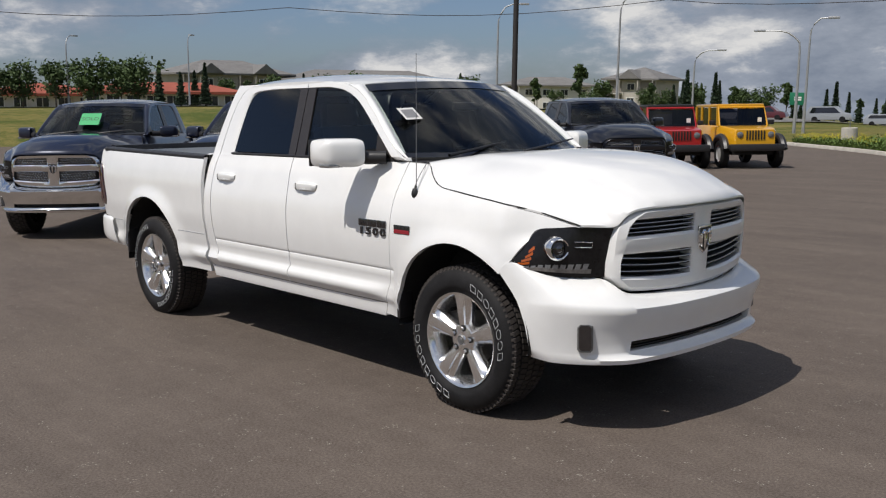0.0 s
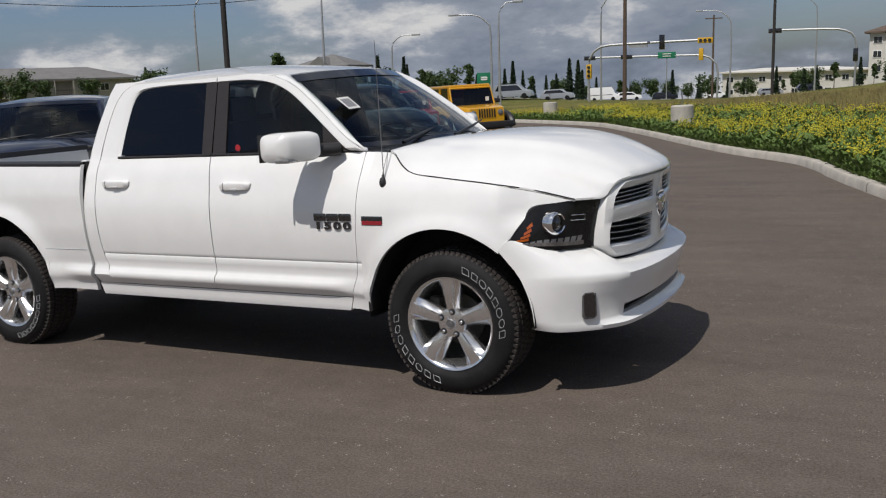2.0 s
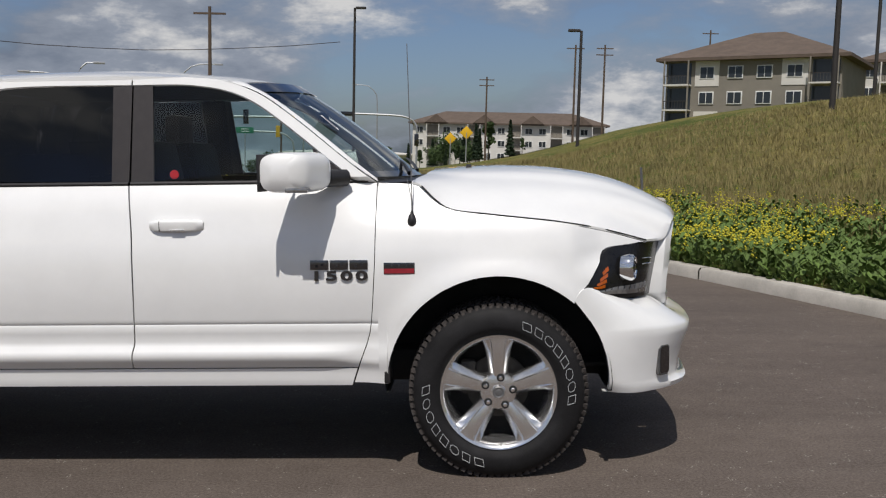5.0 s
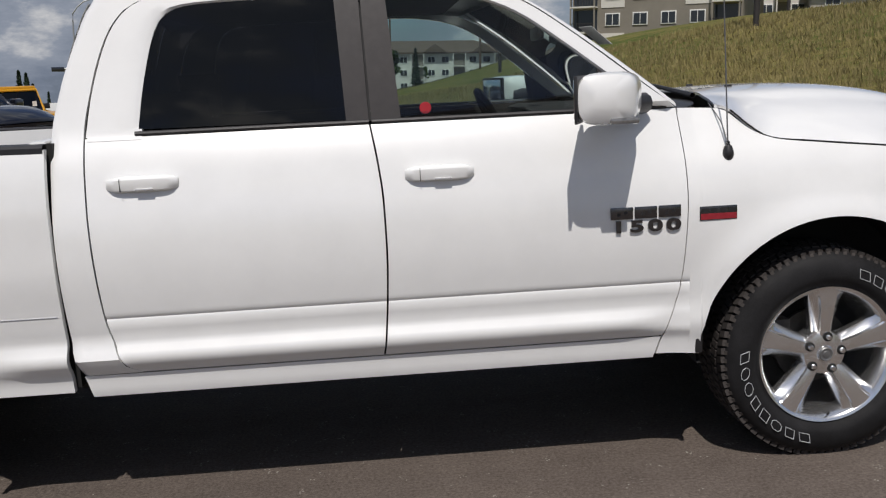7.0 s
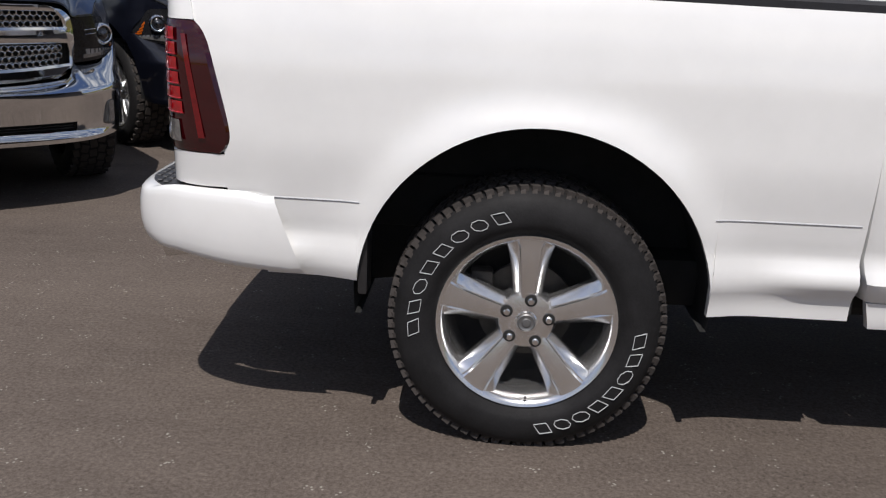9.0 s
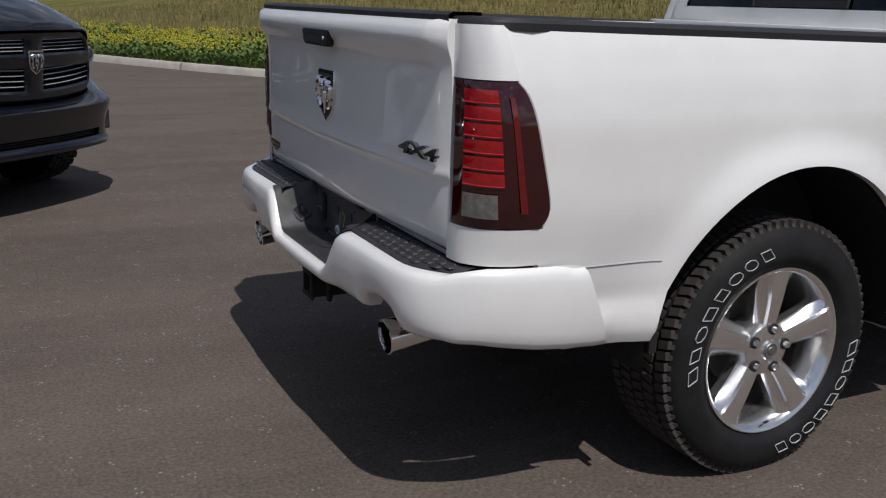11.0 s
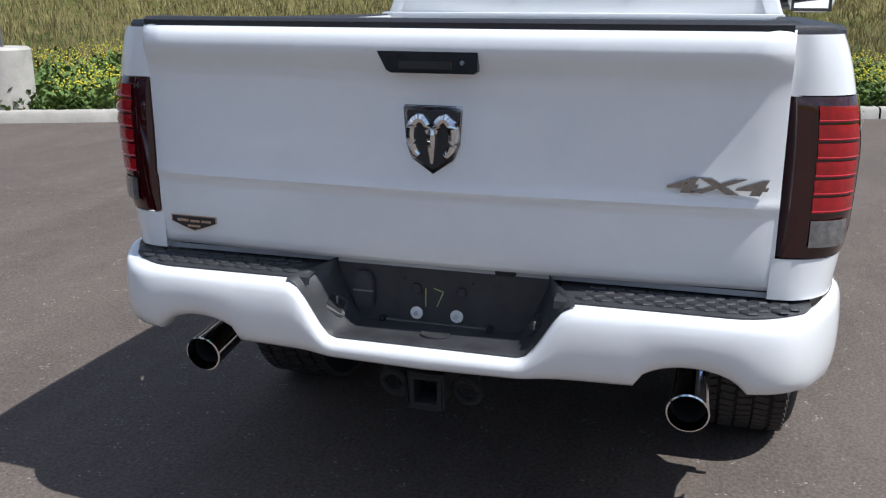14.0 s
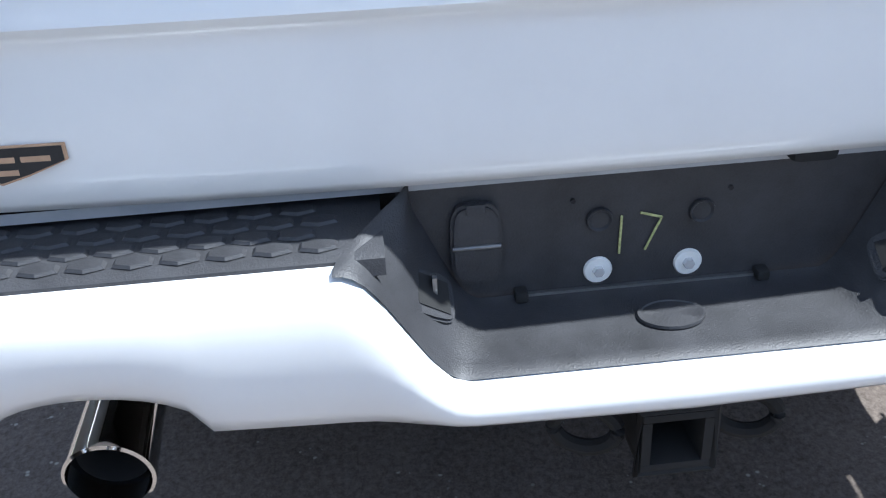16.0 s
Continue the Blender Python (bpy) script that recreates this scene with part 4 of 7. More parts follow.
    for v in frange(-1, 1, 25):
        j = int(round((v + 1) * 12))
        c = top[j]
        row = []
        for i, x in enumerate(frange(0, 1, 20)):
            sx = curve([(0, -1.215), (0.12, -1.40), (0.5, -1.95), (0.85, -2.48), (1, -2.70)])(x)
            sy = curve([(0, 0.662), (0.12, 0.718), (0.5, 0.722), (0.85, 0.722), (1, 0.70)])(x)
            sz = curve([(0, 1.872), (0.12, 1.893), (0.5, 1.907), (0.85, 1.894), (1, 1.845)])(x)
            cz = curve([(0, 1.894), (0.12, 1.925), (0.5, 1.968), (0.85, 1.958), (1, 1.90)])(x)
            p = Vector((sx + (0.13 * (1 - x) - 0.02 * x) * (1 - v * v), v * sy, sz + (cz - sz) * (1 - abs(v) ** 3.2)))
            row.append(p)
        rows.append(row)
    part("roof", sheet(rows, (0, 0, -0.02)), body, T)
    part("cowl", sheet([[Vector((-0.28 - 0.24 * abs(v) ** 2, v * 0.80, 1.385 + 0.01 * (1 - abs(v)))) for v in frange(-1, 1, 21)], [Vector((-0.52 - 0.14 * abs(v) ** 2, v * 0.80, 1.405)) for v in frange(-1, 1, 21)]], (0, 0, -0.02)), BLACKTRIM, T)
    for y0, y1 in ((-0.62, -0.02), (0.05, 0.66)):
        part("wiper", tube(spline([(-0.42, y0, 1.425), (-0.46, (y0 + y1) / 2, 1.458), (-0.52, y1, 1.49)], 10), [0.012, 0.011, 0.010, 0.010, 0.009, 0.009, 0.008, 0.007, 0.006, 0.005], 6), BLACKTRIM, T)
    # --- cab back with rear window ---
    def back(y, z, off=0.0):
        x = curve([(0.6, -2.845), (1.40, -2.850), (1.56, -2.825), (1.84, -2.735), (1.90, -2.70)])(z)
        return Vector((x - 0.022 * (1 - (y / 0.8) ** 2) + off, y, z))
    ys2, zs2 = [-1, -0.93, -0.885, -0.5, -0.17, 0.17, 0.5, 0.885, 0.93, 1], [0.60, 0.95, 1.30, 1.40, 1.455, 1.47, 1.60, 1.72, 1.815, 1.83, 1.875]
    bm = bmesh.new()
    bv = {(i, j): bm.verts.new(back(u * (half_width(-2.5, max(z, 1.2)) - 0.055), z, 0.0)) for i, u in enumerate(ys2) for j, z in enumerate(zs2)}
    for i in range(len(ys2) - 1):
        for j in range(len(zs2) - 1):
            if abs(ys2[i] + ys2[i + 1]) / 2 < 0.88 and 1.455 < (zs2[j] + zs2[j + 1]) / 2 < 1.83:
                continue
            bm.faces.new((bv[i, j], bv[i + 1, j], bv[i + 1, j + 1], bv[i, j + 1]))
    bmesh.ops.recalc_face_normals(bm, faces=bm.faces[:])
    part("cab_back", bm, body, T)
    bm = sheet([[back(u * (half_width(-2.5, z) - 0.055) * 0.885, z, 0.008) for u in frange(-1, 1, 9)] for z in frange(1.455, 1.83, 6)])
    g = part("rear_window", orient(bm, (-1.8, 0, 1.3)), GLASS_DARK, T, "dark sliding rear window")
    for s in (-1, 1):
        part("slider_frame", tube([back(s * 0.25, z, -0.001) for z in frange(1.46, 1.825, 6)], 0.008, 6), BLACKTRIM, g)
    part("slider_frame", box((0.012, 0.5, 0.03), (-2.858, 0, 1.475)), BLACKTRIM, g)
    part("stop_lamp", box((0.03, 0.36, 0.03), (-2.76, 0, 1.875), 0.008), REDLENS, T)
    # --- cargo bed ---
    rail = lambda x: 1.362 + (-2.87 - x) * 0.014

    def bed_bot(x):
        if x > ARCH_R[0] + 0.5162:
            return 0.468
        if x > ARCH_R[0] - 0.5162:
            return arch_z(x, ARCH_R) or 0.50
        if x > -4.58:
            return 0.525
        return 0.525 + min(0.25, (-4.58 - x) * 4.6)
    xs = sorted(set(frange(-2.856, -3.272, 12) + [ARCH_R[0] + 0.5165 * math.cos(math.pi * i / 44) for i in range(0, 45)] + frange(-4.308, -4.58, 8) + [-4.60, -4.62, -4.635, -4.66, -4.69]))
    rows = []
    for x in xs:
        row = []
        for z in frange(bed_bot(x), rail(x), 36):
            k = max(0, (-4.40 - x) / 0.28)
            row.append(skin(x - 0.22 * (z - 0.885) * k if z > 0.885 else x, z))
        rows.append(row)
    sided("bed_side", rows, body, T)
    for s in (-1, 1):
        # grey tubes paint the shade of the pressed line; the skin is smooth here
        for x0, x1 in ((-2.872, -3.285), (-4.300, -4.570)):
            part("crease_shade_line", tube([Vector((x, s * (half_width(x, 0.765) + 0.0003), 0.765)) for x in frange(x0, x1, 10)], 0.0026, 6), ALLOYGREY, T, "thin grey line drawn as the shade of a pressed crease")
    corner = spline([(-4.69, 0.968, 0), (-4.77, 0.958, 0), (-4.835, 0.925, 0), (-4.872, 0.872, 0), (-4.880, 0.822, 0)], 14)

    def corner_pt(p, z, off=0.0):
        k = half_width(-4.69, z) / 0.968
        f = max(0, 1 - (p.x + 4.69) / -0.19)
        sh = 0.22 * (z - 0.885) * f if z > 0.885 else 0
        return Vector((p.x - sh - off * 0.4, p.y * (1 + (k - 1) * min(1, (p.y - 0.80) / 0.12)) + off, z))
    sided("bed_corner", [[corner_pt(p, z) for p in corner] for z in frange(0.785, 0.884, 4)], body, T, fold=0.02)
    sided("bed_corner", [[corner_pt(p, z) for p in corner] for z in frange(1.258, 1.388, 7)], body, T, fold=0.02)
    for s in (-1, 1):
        tl = part("tail_lamp", sheet(mirror_rows([[corner_pt(p, z, 0.010 * math.sin(math.pi * min(1, max(0, (z - 0.886) / 0.37)) ) ** 0.4) for p in [Vector((-4.66 - 0.045 * abs((z - 1.0715) / 0.1835) ** 7, 0.969, 0))] + corner[2:]] for z in frange(0.888, 1.255, 24)], s), (0.03, -s * 0.03, 0)), REDLENS, T, "dark red tail lamp with lit-up bars")
        for k in range(6):
            z0 = 0.995 + 0.041 * k
            part("lamp_bar", sheet(mirror_rows([[corner_pt(p, z, o) for p in corner[5:12]] for z, o in ((z0, 0.0115), (z0 + 0.012, 0.0135), (z0 + 0.036, 0.0118))], s)), REDBAR, tl, "deep red reflector bar")
            part("bar_edge", tube(mirror_rows([[corner_pt(p, z0 + 0.004, 0.0126) for p in corner[5:12]]], s)[0], 0.0019, 6), REDEDGE, tl, "bright red lower bar edge")
        part("lamp_bar", sheet(mirror_rows([[corner_pt(p, z, 0.0125) for p in corner[2:4]] for z in frange(0.93, 1.22, 8)], s)), REDSIDE, tl, "deep red side reflector")
        part("reversing_lamp", sheet(mirror_rows([[corner_pt(p, z, 0.0135) for p in corner[6:12]] for z in frange(0.915, 0.978, 5)], s)), CLEARLENS, tl, "clear reversing lamp")
        cap = []
        for x in frange(-2.86, -4.879, 40):
            z, wo = rail(x), half_width(x, rail(x)) if x > -4.70 else 0.955 * float(np.interp(-x, [-p.x for p in corner], [p.y for p in corner]))
            cap.append([Vector((x, s * (wo + a), z + b)) for a, b in ((0.005, -0.014), (0.005, 0.006), (-0.006, 0.016), (-0.085, 0.018), (-0.098, 0.008), (-0.098, -0.03))])
        part("rail_cap", sheet(cap), RECAP, T, "black plastic bed rail cap")
        part("bed_wall", sheet([[Vector((x, s * (0.835 if z > 1.0 else 0.80), z)) for x in frange(-2.89, -4.86, 3)] for z in (1.06, 1.30, 1.375)]), body, T)
    part("bed_floor", box((1.98, 1.66, 0.03), (-3.875, 0, 1.01)), BLACKTRIM, T)
    part("bed_front", sheet([[Vector((-2.895, y, z)) for y in (-0.90, 0.90)] for z in (0.55, 1.33, 1.372)], (0.012, 0, 0)), body, T)
    part("bed_front_rail", box((0.06, 1.76, 0.035), (-2.895, 0, 1.372), 0.01), body, T)
    part("bed_gap", box((0.05, 1.80, 0.9), (-2.862, 0, 0.93)), CAVITY, T)
    # --- tailgate ---
    tp = curve([(0.80, -4.862), (0.815, -4.876), (0.90, -4.884), (0.985, -4.887), (1.003, -4.899), (1.03, -4.893), (1.12, -4.892), (1.24, -4.895), (1.285, -4.902), (1.335, -4.932), (1.352, -4.936), (1.385, -4.926), (1.398, -4.905)])

    def gate(y, z, off=0.0):
        w = 1 - (abs(y) / 0.82) ** 2
        base = -4.872
        return Vector((base + (tp(z) + 4.872) * (0.40 + 0.60 * (lambda q: q * q * (3 - 2 * q))(min(1, w * 7))) - 0.030 * w - off, y, z))
    gys = frange(-0.810, 0.810, 45)
    gzs = [0.80, 0.808, 0.815, 0.84, 0.87, 0.90, 0.94, 0.97, 0.985, 0.995, 1.003, 1.015, 1.03, 1.06, 1.10, 1.15, 1.20, 1.24, 1.265, 1.285, 1.30, 1.32, 1.335, 1.345, 1.352, 1.37, 1.385, 1.394, 1.398]
    tg = part("tailgate", sheet([[gate(y, z) for y in gys] for z in gzs], (0.06, 0, 0)), body, T)
    part("tailgate_cap", sheet([[gate(y, 1.398) + Vector((a, 0, b)) for y in frange(-0.805, 0.805, 30)] for a, b in ((-0.006, -0.006), (-0.008, 0.010), (0.004, 0.018), (0.085, 0.018), (0.09, 0.0), (0.09, -0.05))]), RECAP, tg, "black plastic tailgate cap")
    part("tailgate_inner", box((0.02, 1.60, 0.52), (-4.815, 0, 1.11)), body, tg)
    hpoly = [(-0.128, 0.024), (0.120, 0.024), (0.120, -0.020), (0.110, -0.026), (-0.092, -0.026), (-0.104, -0.020)]
    mh = basis((-4.9585, 0, 1.318), (0, -1, 0), (0.05, 0, 1))
    hp = part("gate_handle", prism(hpoly, 0.024, mh @ Matrix.Translation((0, 0, -0.012)), 0.004), LAMPBLACK, T, "gloss black tailgate handle")
    part("lock", lathe([(0, 0.015), (0.006, 0.015), (0.007, 0.011)], 16, mh @ Matrix.Translation((0.085, 0.0, 0))), CHROME, hp)
    part("handle_slot", prism([(-0.07, 0.002), (0.06, 0.002), (0.06, -0.016), (-0.07, -0.016)], 0.001, mh @ Matrix.Translation((0, 0, 0.0125))), CAVITY, hp, smooth=False)
    shield(basis(gate(0, 1.13) + Vector((-0.001, 0, 0)), (0, -1, 0), (0.0, 0, 1)), 0.150, 0.168, T, "shield_badge", "chrome shield badge with a plain curled emblem")
    # bumper
    bplan = spline([(-4.585, 0.972, 0), (-4.70, 0.968, 0), (-4.82, 0.945, 0), (-4.92, 0.895, 0), (-4.975, 0.82, 0), (-4.992, 0.70, 0), (-5.0, 0.50, 0), (-5.005, 0.34, 0), (-5.01, 0.24, 0), (-5.012, 0, 0)], 60)

    def rb_span(p):
        y = p.y
        if p.x > -4.92 and y > 0.85:
            bot = 0.535 + min(0.04, (-4.585 - p.x) * 0.15)
            top = 0.768 - 0.012 * min(1, max(0, (p.x + 4.66) / 0.075)) ** 2
            top += 0.012 * min(1, max(0, (p.x + 4.92) / 0.06))
        else:
            top = 0.762 if y > 0.36 else (0.762 - 0.142 * (lambda q: q * q * (3 - 2 * q))(min(1, (0.365 - y) / 0.125)))
            bot = 0.562 + 0.02 * y
        d = abs(y - 0.64)
        if d < 0.125 and p.x < -4.9:
            bot = max(bot, 0.57 + 0.062 * math.sqrt(1 - (d / 0.125) ** 2))
        return bot, top
    rows = []
    for p, s in [(p, 1) for p in bplan] + [(p, -1) for p in reversed(bplan[:-1])]:
        bot, top = rb_span(p)
        back_ = min(1, max(0, (-4.80 - p.x) / 0.15))
        row = []
        for f in (0, 0.04, 0.10, 0.22, 0.38, 0.55, 0.72, 0.84, 0.92, 0.97, 1.0):
            z = bot + (top - bot) * f
            o = 0.030 * (1 - (abs(f - 0.55) / 0.55) ** 2.6) - (0.02 if f == 1.0 else 0.006 if f == 0.97 else 0) - (0.022 if f == 0 else 0.006 if f == 0.04 else 0)
            slant = 0.38 * (0.768 - z) * min(1, max(0, (p.x + 4.70) / 0.115)) ** 2
            row.append(Vector((p.x - o * back_ + slant, s * (p.y + o * (1 - back_) * 0.6), z)))
        rows.append(row)
    rb = part("rear_bumper", sheet(rows, (0.035, 0, 0)), CHROME if chrome_front else body, T)
    if detail:
        tail_details(T, rb, tg, gate, rb_span, body)
    # exhaust tips
    for s in (-1, 1):
        m = basis((-4.985, s * 0.645, 0.520), (0, 1, 0), (-0.12, 0, 1))
        m2 = m @ Matrix.Rotation(math.pi, 4, 'Y') if (m.to_3x3() @ Vector((0, 0, 1))).x > 0 else m
        ex = part("exhaust_tip", lathe([(0.044, -0.26), (0.047, -0.10), (0.0510, -0.004), (0.0510, 0.0), (0.0470, 0.002), (0.0455, -0.01), (0.043, -0.20)], 40, m2), CHROME, T, "polished round exhaust tip")
        part("pipe_inside", lathe([(0.0, -0.17), (0.0415, -0.17), (0.0418, -0.03)], 32, m2), CAVITY, ex)
    # --- underside, arches, interior ---
    part("underbody", box((3.9, 1.50, 0.16), (-2.0, 0, 0.50), 0.03), CAVITY, T)
    part("underbody", box((1.1, 1.30, 0.18), (-4.25, 0, 0.70), 0.03), CAVITY, T)
    part("underbody", box((0.9, 1.10, 0.35), (0.25, 0, 0.62), 0.03), CAVITY, T)
    # unseen boxes added to keep sun from leaking through the front-end gaps
    part("light_blocker", box((0.50, 1.50, 0.02), (0.50, 0, 0.50), 0.005), CAVITY, T)
    part("light_blocker", box((0.26, 1.16, 0.28), (0.56, 0, 0.95), 0.03), CAVITY, T)
    for x in (0.0, -WHEELBASE):
        part("axle", rod((x, -0.8, 0.40), (x, 0.8, 0.40), 0.045), STEEL, T)
        c = ARCH_F if x == 0 else ARCH_R
        for s in (-1, 1):
            rows = [[Vector((c[0] + ARCH_RAD * 1.02 * math.cos(a), s * y, max(0.42, c[1] + ARCH_RAD * 1.02 * math.sin(a)))) for a in frange(-0.3, math.pi + 0.3, 24)] for y in (0.955, 0.62)]
            bm = sheet(rows)
            part("wheel_liner", bm, CAVITY, T)
            part("wheel_liner", sheet([[Vector((c[0] + ARCH_RAD * 1.02 * k * math.cos(a), s * 0.62, max(0.42, c[1] + ARCH_RAD * 1.02 * k * math.sin(a)))) for a in frange(-0.3, math.pi + 0.3, 24)] for k in (0.02, 1)]), CAVITY, T)
            xm = c[0] - (0.545 if x == 0 else 0.50)
            part("mud_flap", box((0.03, 0.10, 0.24 if x else 0.20), (xm + (0.03 if x == 0 else -0.0), s * 0.915, 0.60 if x else 0.56), 0.01), BLACKTRIM, T)
    for s in (-1, 1):
        part("inner_side", sheet([[Vector((x, s * 0.80, z)) for x in (-2.80, -0.535)] for z in (0.47, 1.36)]), CAVITY, T)
        for x in (0.0, -WHEELBASE):
            make_wheel("wheel", T, (x, s * 0.885, 0.412), s, detail)
    part("headliner", box((1.30, 1.30, 0.02), (-1.95, 0, 1.875)), SEAT, T)
    for s in (-1, 1):
        part("pillar_lining", sheet([[Vector((x, s * (half_width(x, z) - 0.045), z)) for x in (-1.80, -1.66)] for z in (1.40, 1.86)]), SEAT, T)
        part("pillar_lining", sheet([[Vector((x, s * (half_width(x, z) - 0.045), z)) for x in (-2.70, -2.50)] for z in (1.40, 1.62)]), SEAT, T)
        part("door_lining", sheet([[Vector((x, s * 0.815, z)) for x in (-2.70, -0.62)] for z in (0.8, 1.39)]), SEAT, T)
    part("back_lining", sheet([[Vector((-2.79, y, z)) for y in (-0.78, 0.78)] for z in (0.75, 1.45)]), SEAT, T)
    part("dashboard", box((0.42, 1.42, 0.30), (-0.78, 0, 1.24), 0.06), SEAT, T)
    part("steering_wheel", tube([Matrix.Translation((-1.08, 0.38, 1.30)) @ Matrix.Rotation(radians(62), 4, 'Y') @ Vector((0.19 * math.cos(a), 0.19 * math.sin(a), 0)) for a in frange(0, 2 * math.pi, 33)], 0.017, 8), SEAT, T)
    for y in (-0.38, 0.38):
        part("front_seat", seat_bm(0.52, (-1.45, y, 0.98)), SEAT, T)
        part("headrest", box((0.10, 0.28, 0.20), (-1.86, y, 1.66), 0.04), SEAT, T)
    part("rear_seat", seat_bm(1.40, (-2.30, 0, 0.98), 0.56), SEAT, T)
    part("cab_floor", box((2.1, 1.5, 0.03), (-1.7, 0, 0.72)), SEAT, T)
    part("interior_mirror", box((0.03, 0.22, 0.06), (-0.93, 0, 1.72), 0.015), BLACKTRIM, T)
    return T



def tail_details(T, rb, tg, gate, rb_span, body):
    """Step pads, number plate recess, plugs, tow hitch and badges at the tail."""
    # step pads with hexagonal grip cells
    cell_mesh = bpy.data.meshes.new("grip_cell")
    bm = lathe([(0.0, 0.0035), (0.0195, 0.0035), (0.0235, 0.0)], 6)
    bm.to_mesh(cell_mesh)
    bm.free()
    cell_mesh.materials.append(PLASTIC)
    for s in (-1, 1):
        rows = []
        for y in frange(0.318, 0.90, 20):
            xo = -4.985 + 0.10 * max(0, (y - 0.72) / 0.18) ** 2
            rows.append([Vector((x, s * y, z)) for x, z in ((xo, 0.748), (xo + 0.004, 0.766), (xo + 0.014, 0.770), (-4.86, 0.776), (-4.84, 0.776))])
        pad = part("step_pad", sheet(rows), PLASTIC, T, "black grip-textured step pad")
        for a in range(11):
            for b in range(4):
                y = 0.385 + a * 0.047 + (b % 2) * 0.0235
                if y > 0.875 or (y > 0.80 and b == 0):
                    continue
                cell = new("grip_cell", cell_mesh)
                cell.parent = pad
                cell.matrix_basis = Matrix.Translation((-4.955 + b * 0.027, s * y, 0.7715 + b * 0.001)) @ Matrix.Diagonal((0.58, 1.0, 1, 1))
    # recess: floor, back, slanted cheeks
    def smooth01(q):
        q = min(1, max(0, q))
        return q * q * (3 - 2 * q)
    recess_y = frange(-0.372, 0.372, 75)
    lip_c = [Vector((0, y, 0.764 - 0.142 * smooth01((0.365 - abs(y)) / 0.125))) for y in recess_y]
    inn_c = [Vector((0, math.copysign(min(abs(y), 0.285) if abs(y) > 0.26 else abs(y), y), 0.794 - 0.166 * smooth01((0.292 - abs(y) * 0.92) / 0.100))) for y in recess_y]
    rows = [[Vector((x, p.y + (q.y - p.y) * k, p.z + (q.z - p.z) * k + dz)) for p, q in zip(lip_c, inn_c)] for x, k, dz in ((-5.008, 0, 0), (-5.000, 0.01, 0.004), (-4.985, 0.05, 0.003), (-4.95, 0.28, 0.002), (-4.91, 0.62, 0.001), (-4.888, 0.86, 0.001), (-4.874, 0.97, 0.002), (-4.866, 1.0, 0.006))]
    rec = part("plate_recess", sheet(rows), PLASTIC, T, "scuffed black plastic number plate recess", angle=50)
    part("recess_back", sheet([[Vector((-4.863, y, z)) for y in frange(-0.30, 0.30, 3)] for z in (0.60, 0.70, 0.79)]), PLASTIC, rec)
    part("recess_back", box((0.02, 1.5, 0.05), (-4.835, 0, 0.785)), CAVITY, rec)
    for y, z in ((0.066, 0.658), (-0.044, 0.658)):
        m = basis((-4.864, y, z), (0, -1, 0), (0, 0, 1))
        b = part("plate_bolt", lathe([(0.0, 0.004), (0.016, 0.004), (0.0175, 0.002), (0.0175, 0.0)], 24, m), PAPER, rec, "white plastic plug with a bolt")
        part("bolt_head", lathe([(0.0, 0.010), (0.0065, 0.010), (0.0075, 0.004)], 6, m), ALLOY, rec)
    for y, z in ((0.066, 0.725), (-0.056, 0.725)):
        m = basis((-4.864, y, z), (0, -1, 0), (0, 0, 1))
        part("plate_hole", lathe([(0.0, 0.001), (0.011, 0.001), (0.0135, 0.004), (0.015, 0.004), (0.016, 0.0)], 20, m), PLASTIC, rec)
    for y, z in ((0.098, 0.752), (-0.088, 0.752)):
        part("screw_hole", rod((-4.866, y, z), (-4.860, y, z), 0.003, n=10), CAVITY, rec)
    for y in (0.160, -0.135):
        part("drain_foot", box((0.02, 0.016, 0.014), (-4.872, y, 0.637), 0.004), CAVITY, rec)
    part("plate_ledge", box((0.006, 0.28, 0.004), (-4.867, 0.012, 0.6335)), STEEL, rec, "thin bright ledge line")
    m = basis((-4.930, -0.005, 0.6275), (0, -1, 0), (1, 0, 0))
    part("floor_plug", lathe([(0.0, 0.002), (0.034, 0.002), (0.036, 0.0035), (0.039, 0.0035), (0.040, 0.0)], 32, m @ Matrix.Diagonal((1, 0.75, 1, 1))), PLASTIC, rec, "oval access plug in the recess floor")
    m = basis((-4.866, 0.212, 0.712), (0, -1, 0), (0, 0, 1))
    cov = part("socket_cover", prism([(0.030 * math.copysign(abs(math.cos(a)) ** 0.5, math.cos(a)), 0.052 * math.copysign(abs(math.sin(a)) ** 0.6, math.sin(a))) for a in frange(0, 2 * math.pi * 23 / 24, 24)], 0.012, m, 0.004), PLASTIC, rec, "closed trailer socket cover")
    part("hinge_pin", rod(m @ Vector((-0.028, -0.002, 0.012)), m @ Vector((0.028, -0.002, 0.012)), 0.003), STEEL, rec)
    part("cover_tab", box((0.004, 0.022, 0.014), m @ Vector((0, 0.046, 0.012)), 0.002), PLASTIC, rec)
    for s in (-1, 1):
        i = min(range(75), key=lambda q: abs(rows[4][q].y - s * 0.272))
        p0, p1, p2 = rows[3][i], rows[4][i], rows[3][i + (3 if s < 0 else -3)]
        m = basis((rows[3][i] + rows[4][i]) / 2, p1 - p0, p0 - p2)
        if (m.to_3x3() @ Vector((0, 0, 1))).y * s > 0:
            m = m @ Matrix.Rotation(math.pi, 4, 'Y')
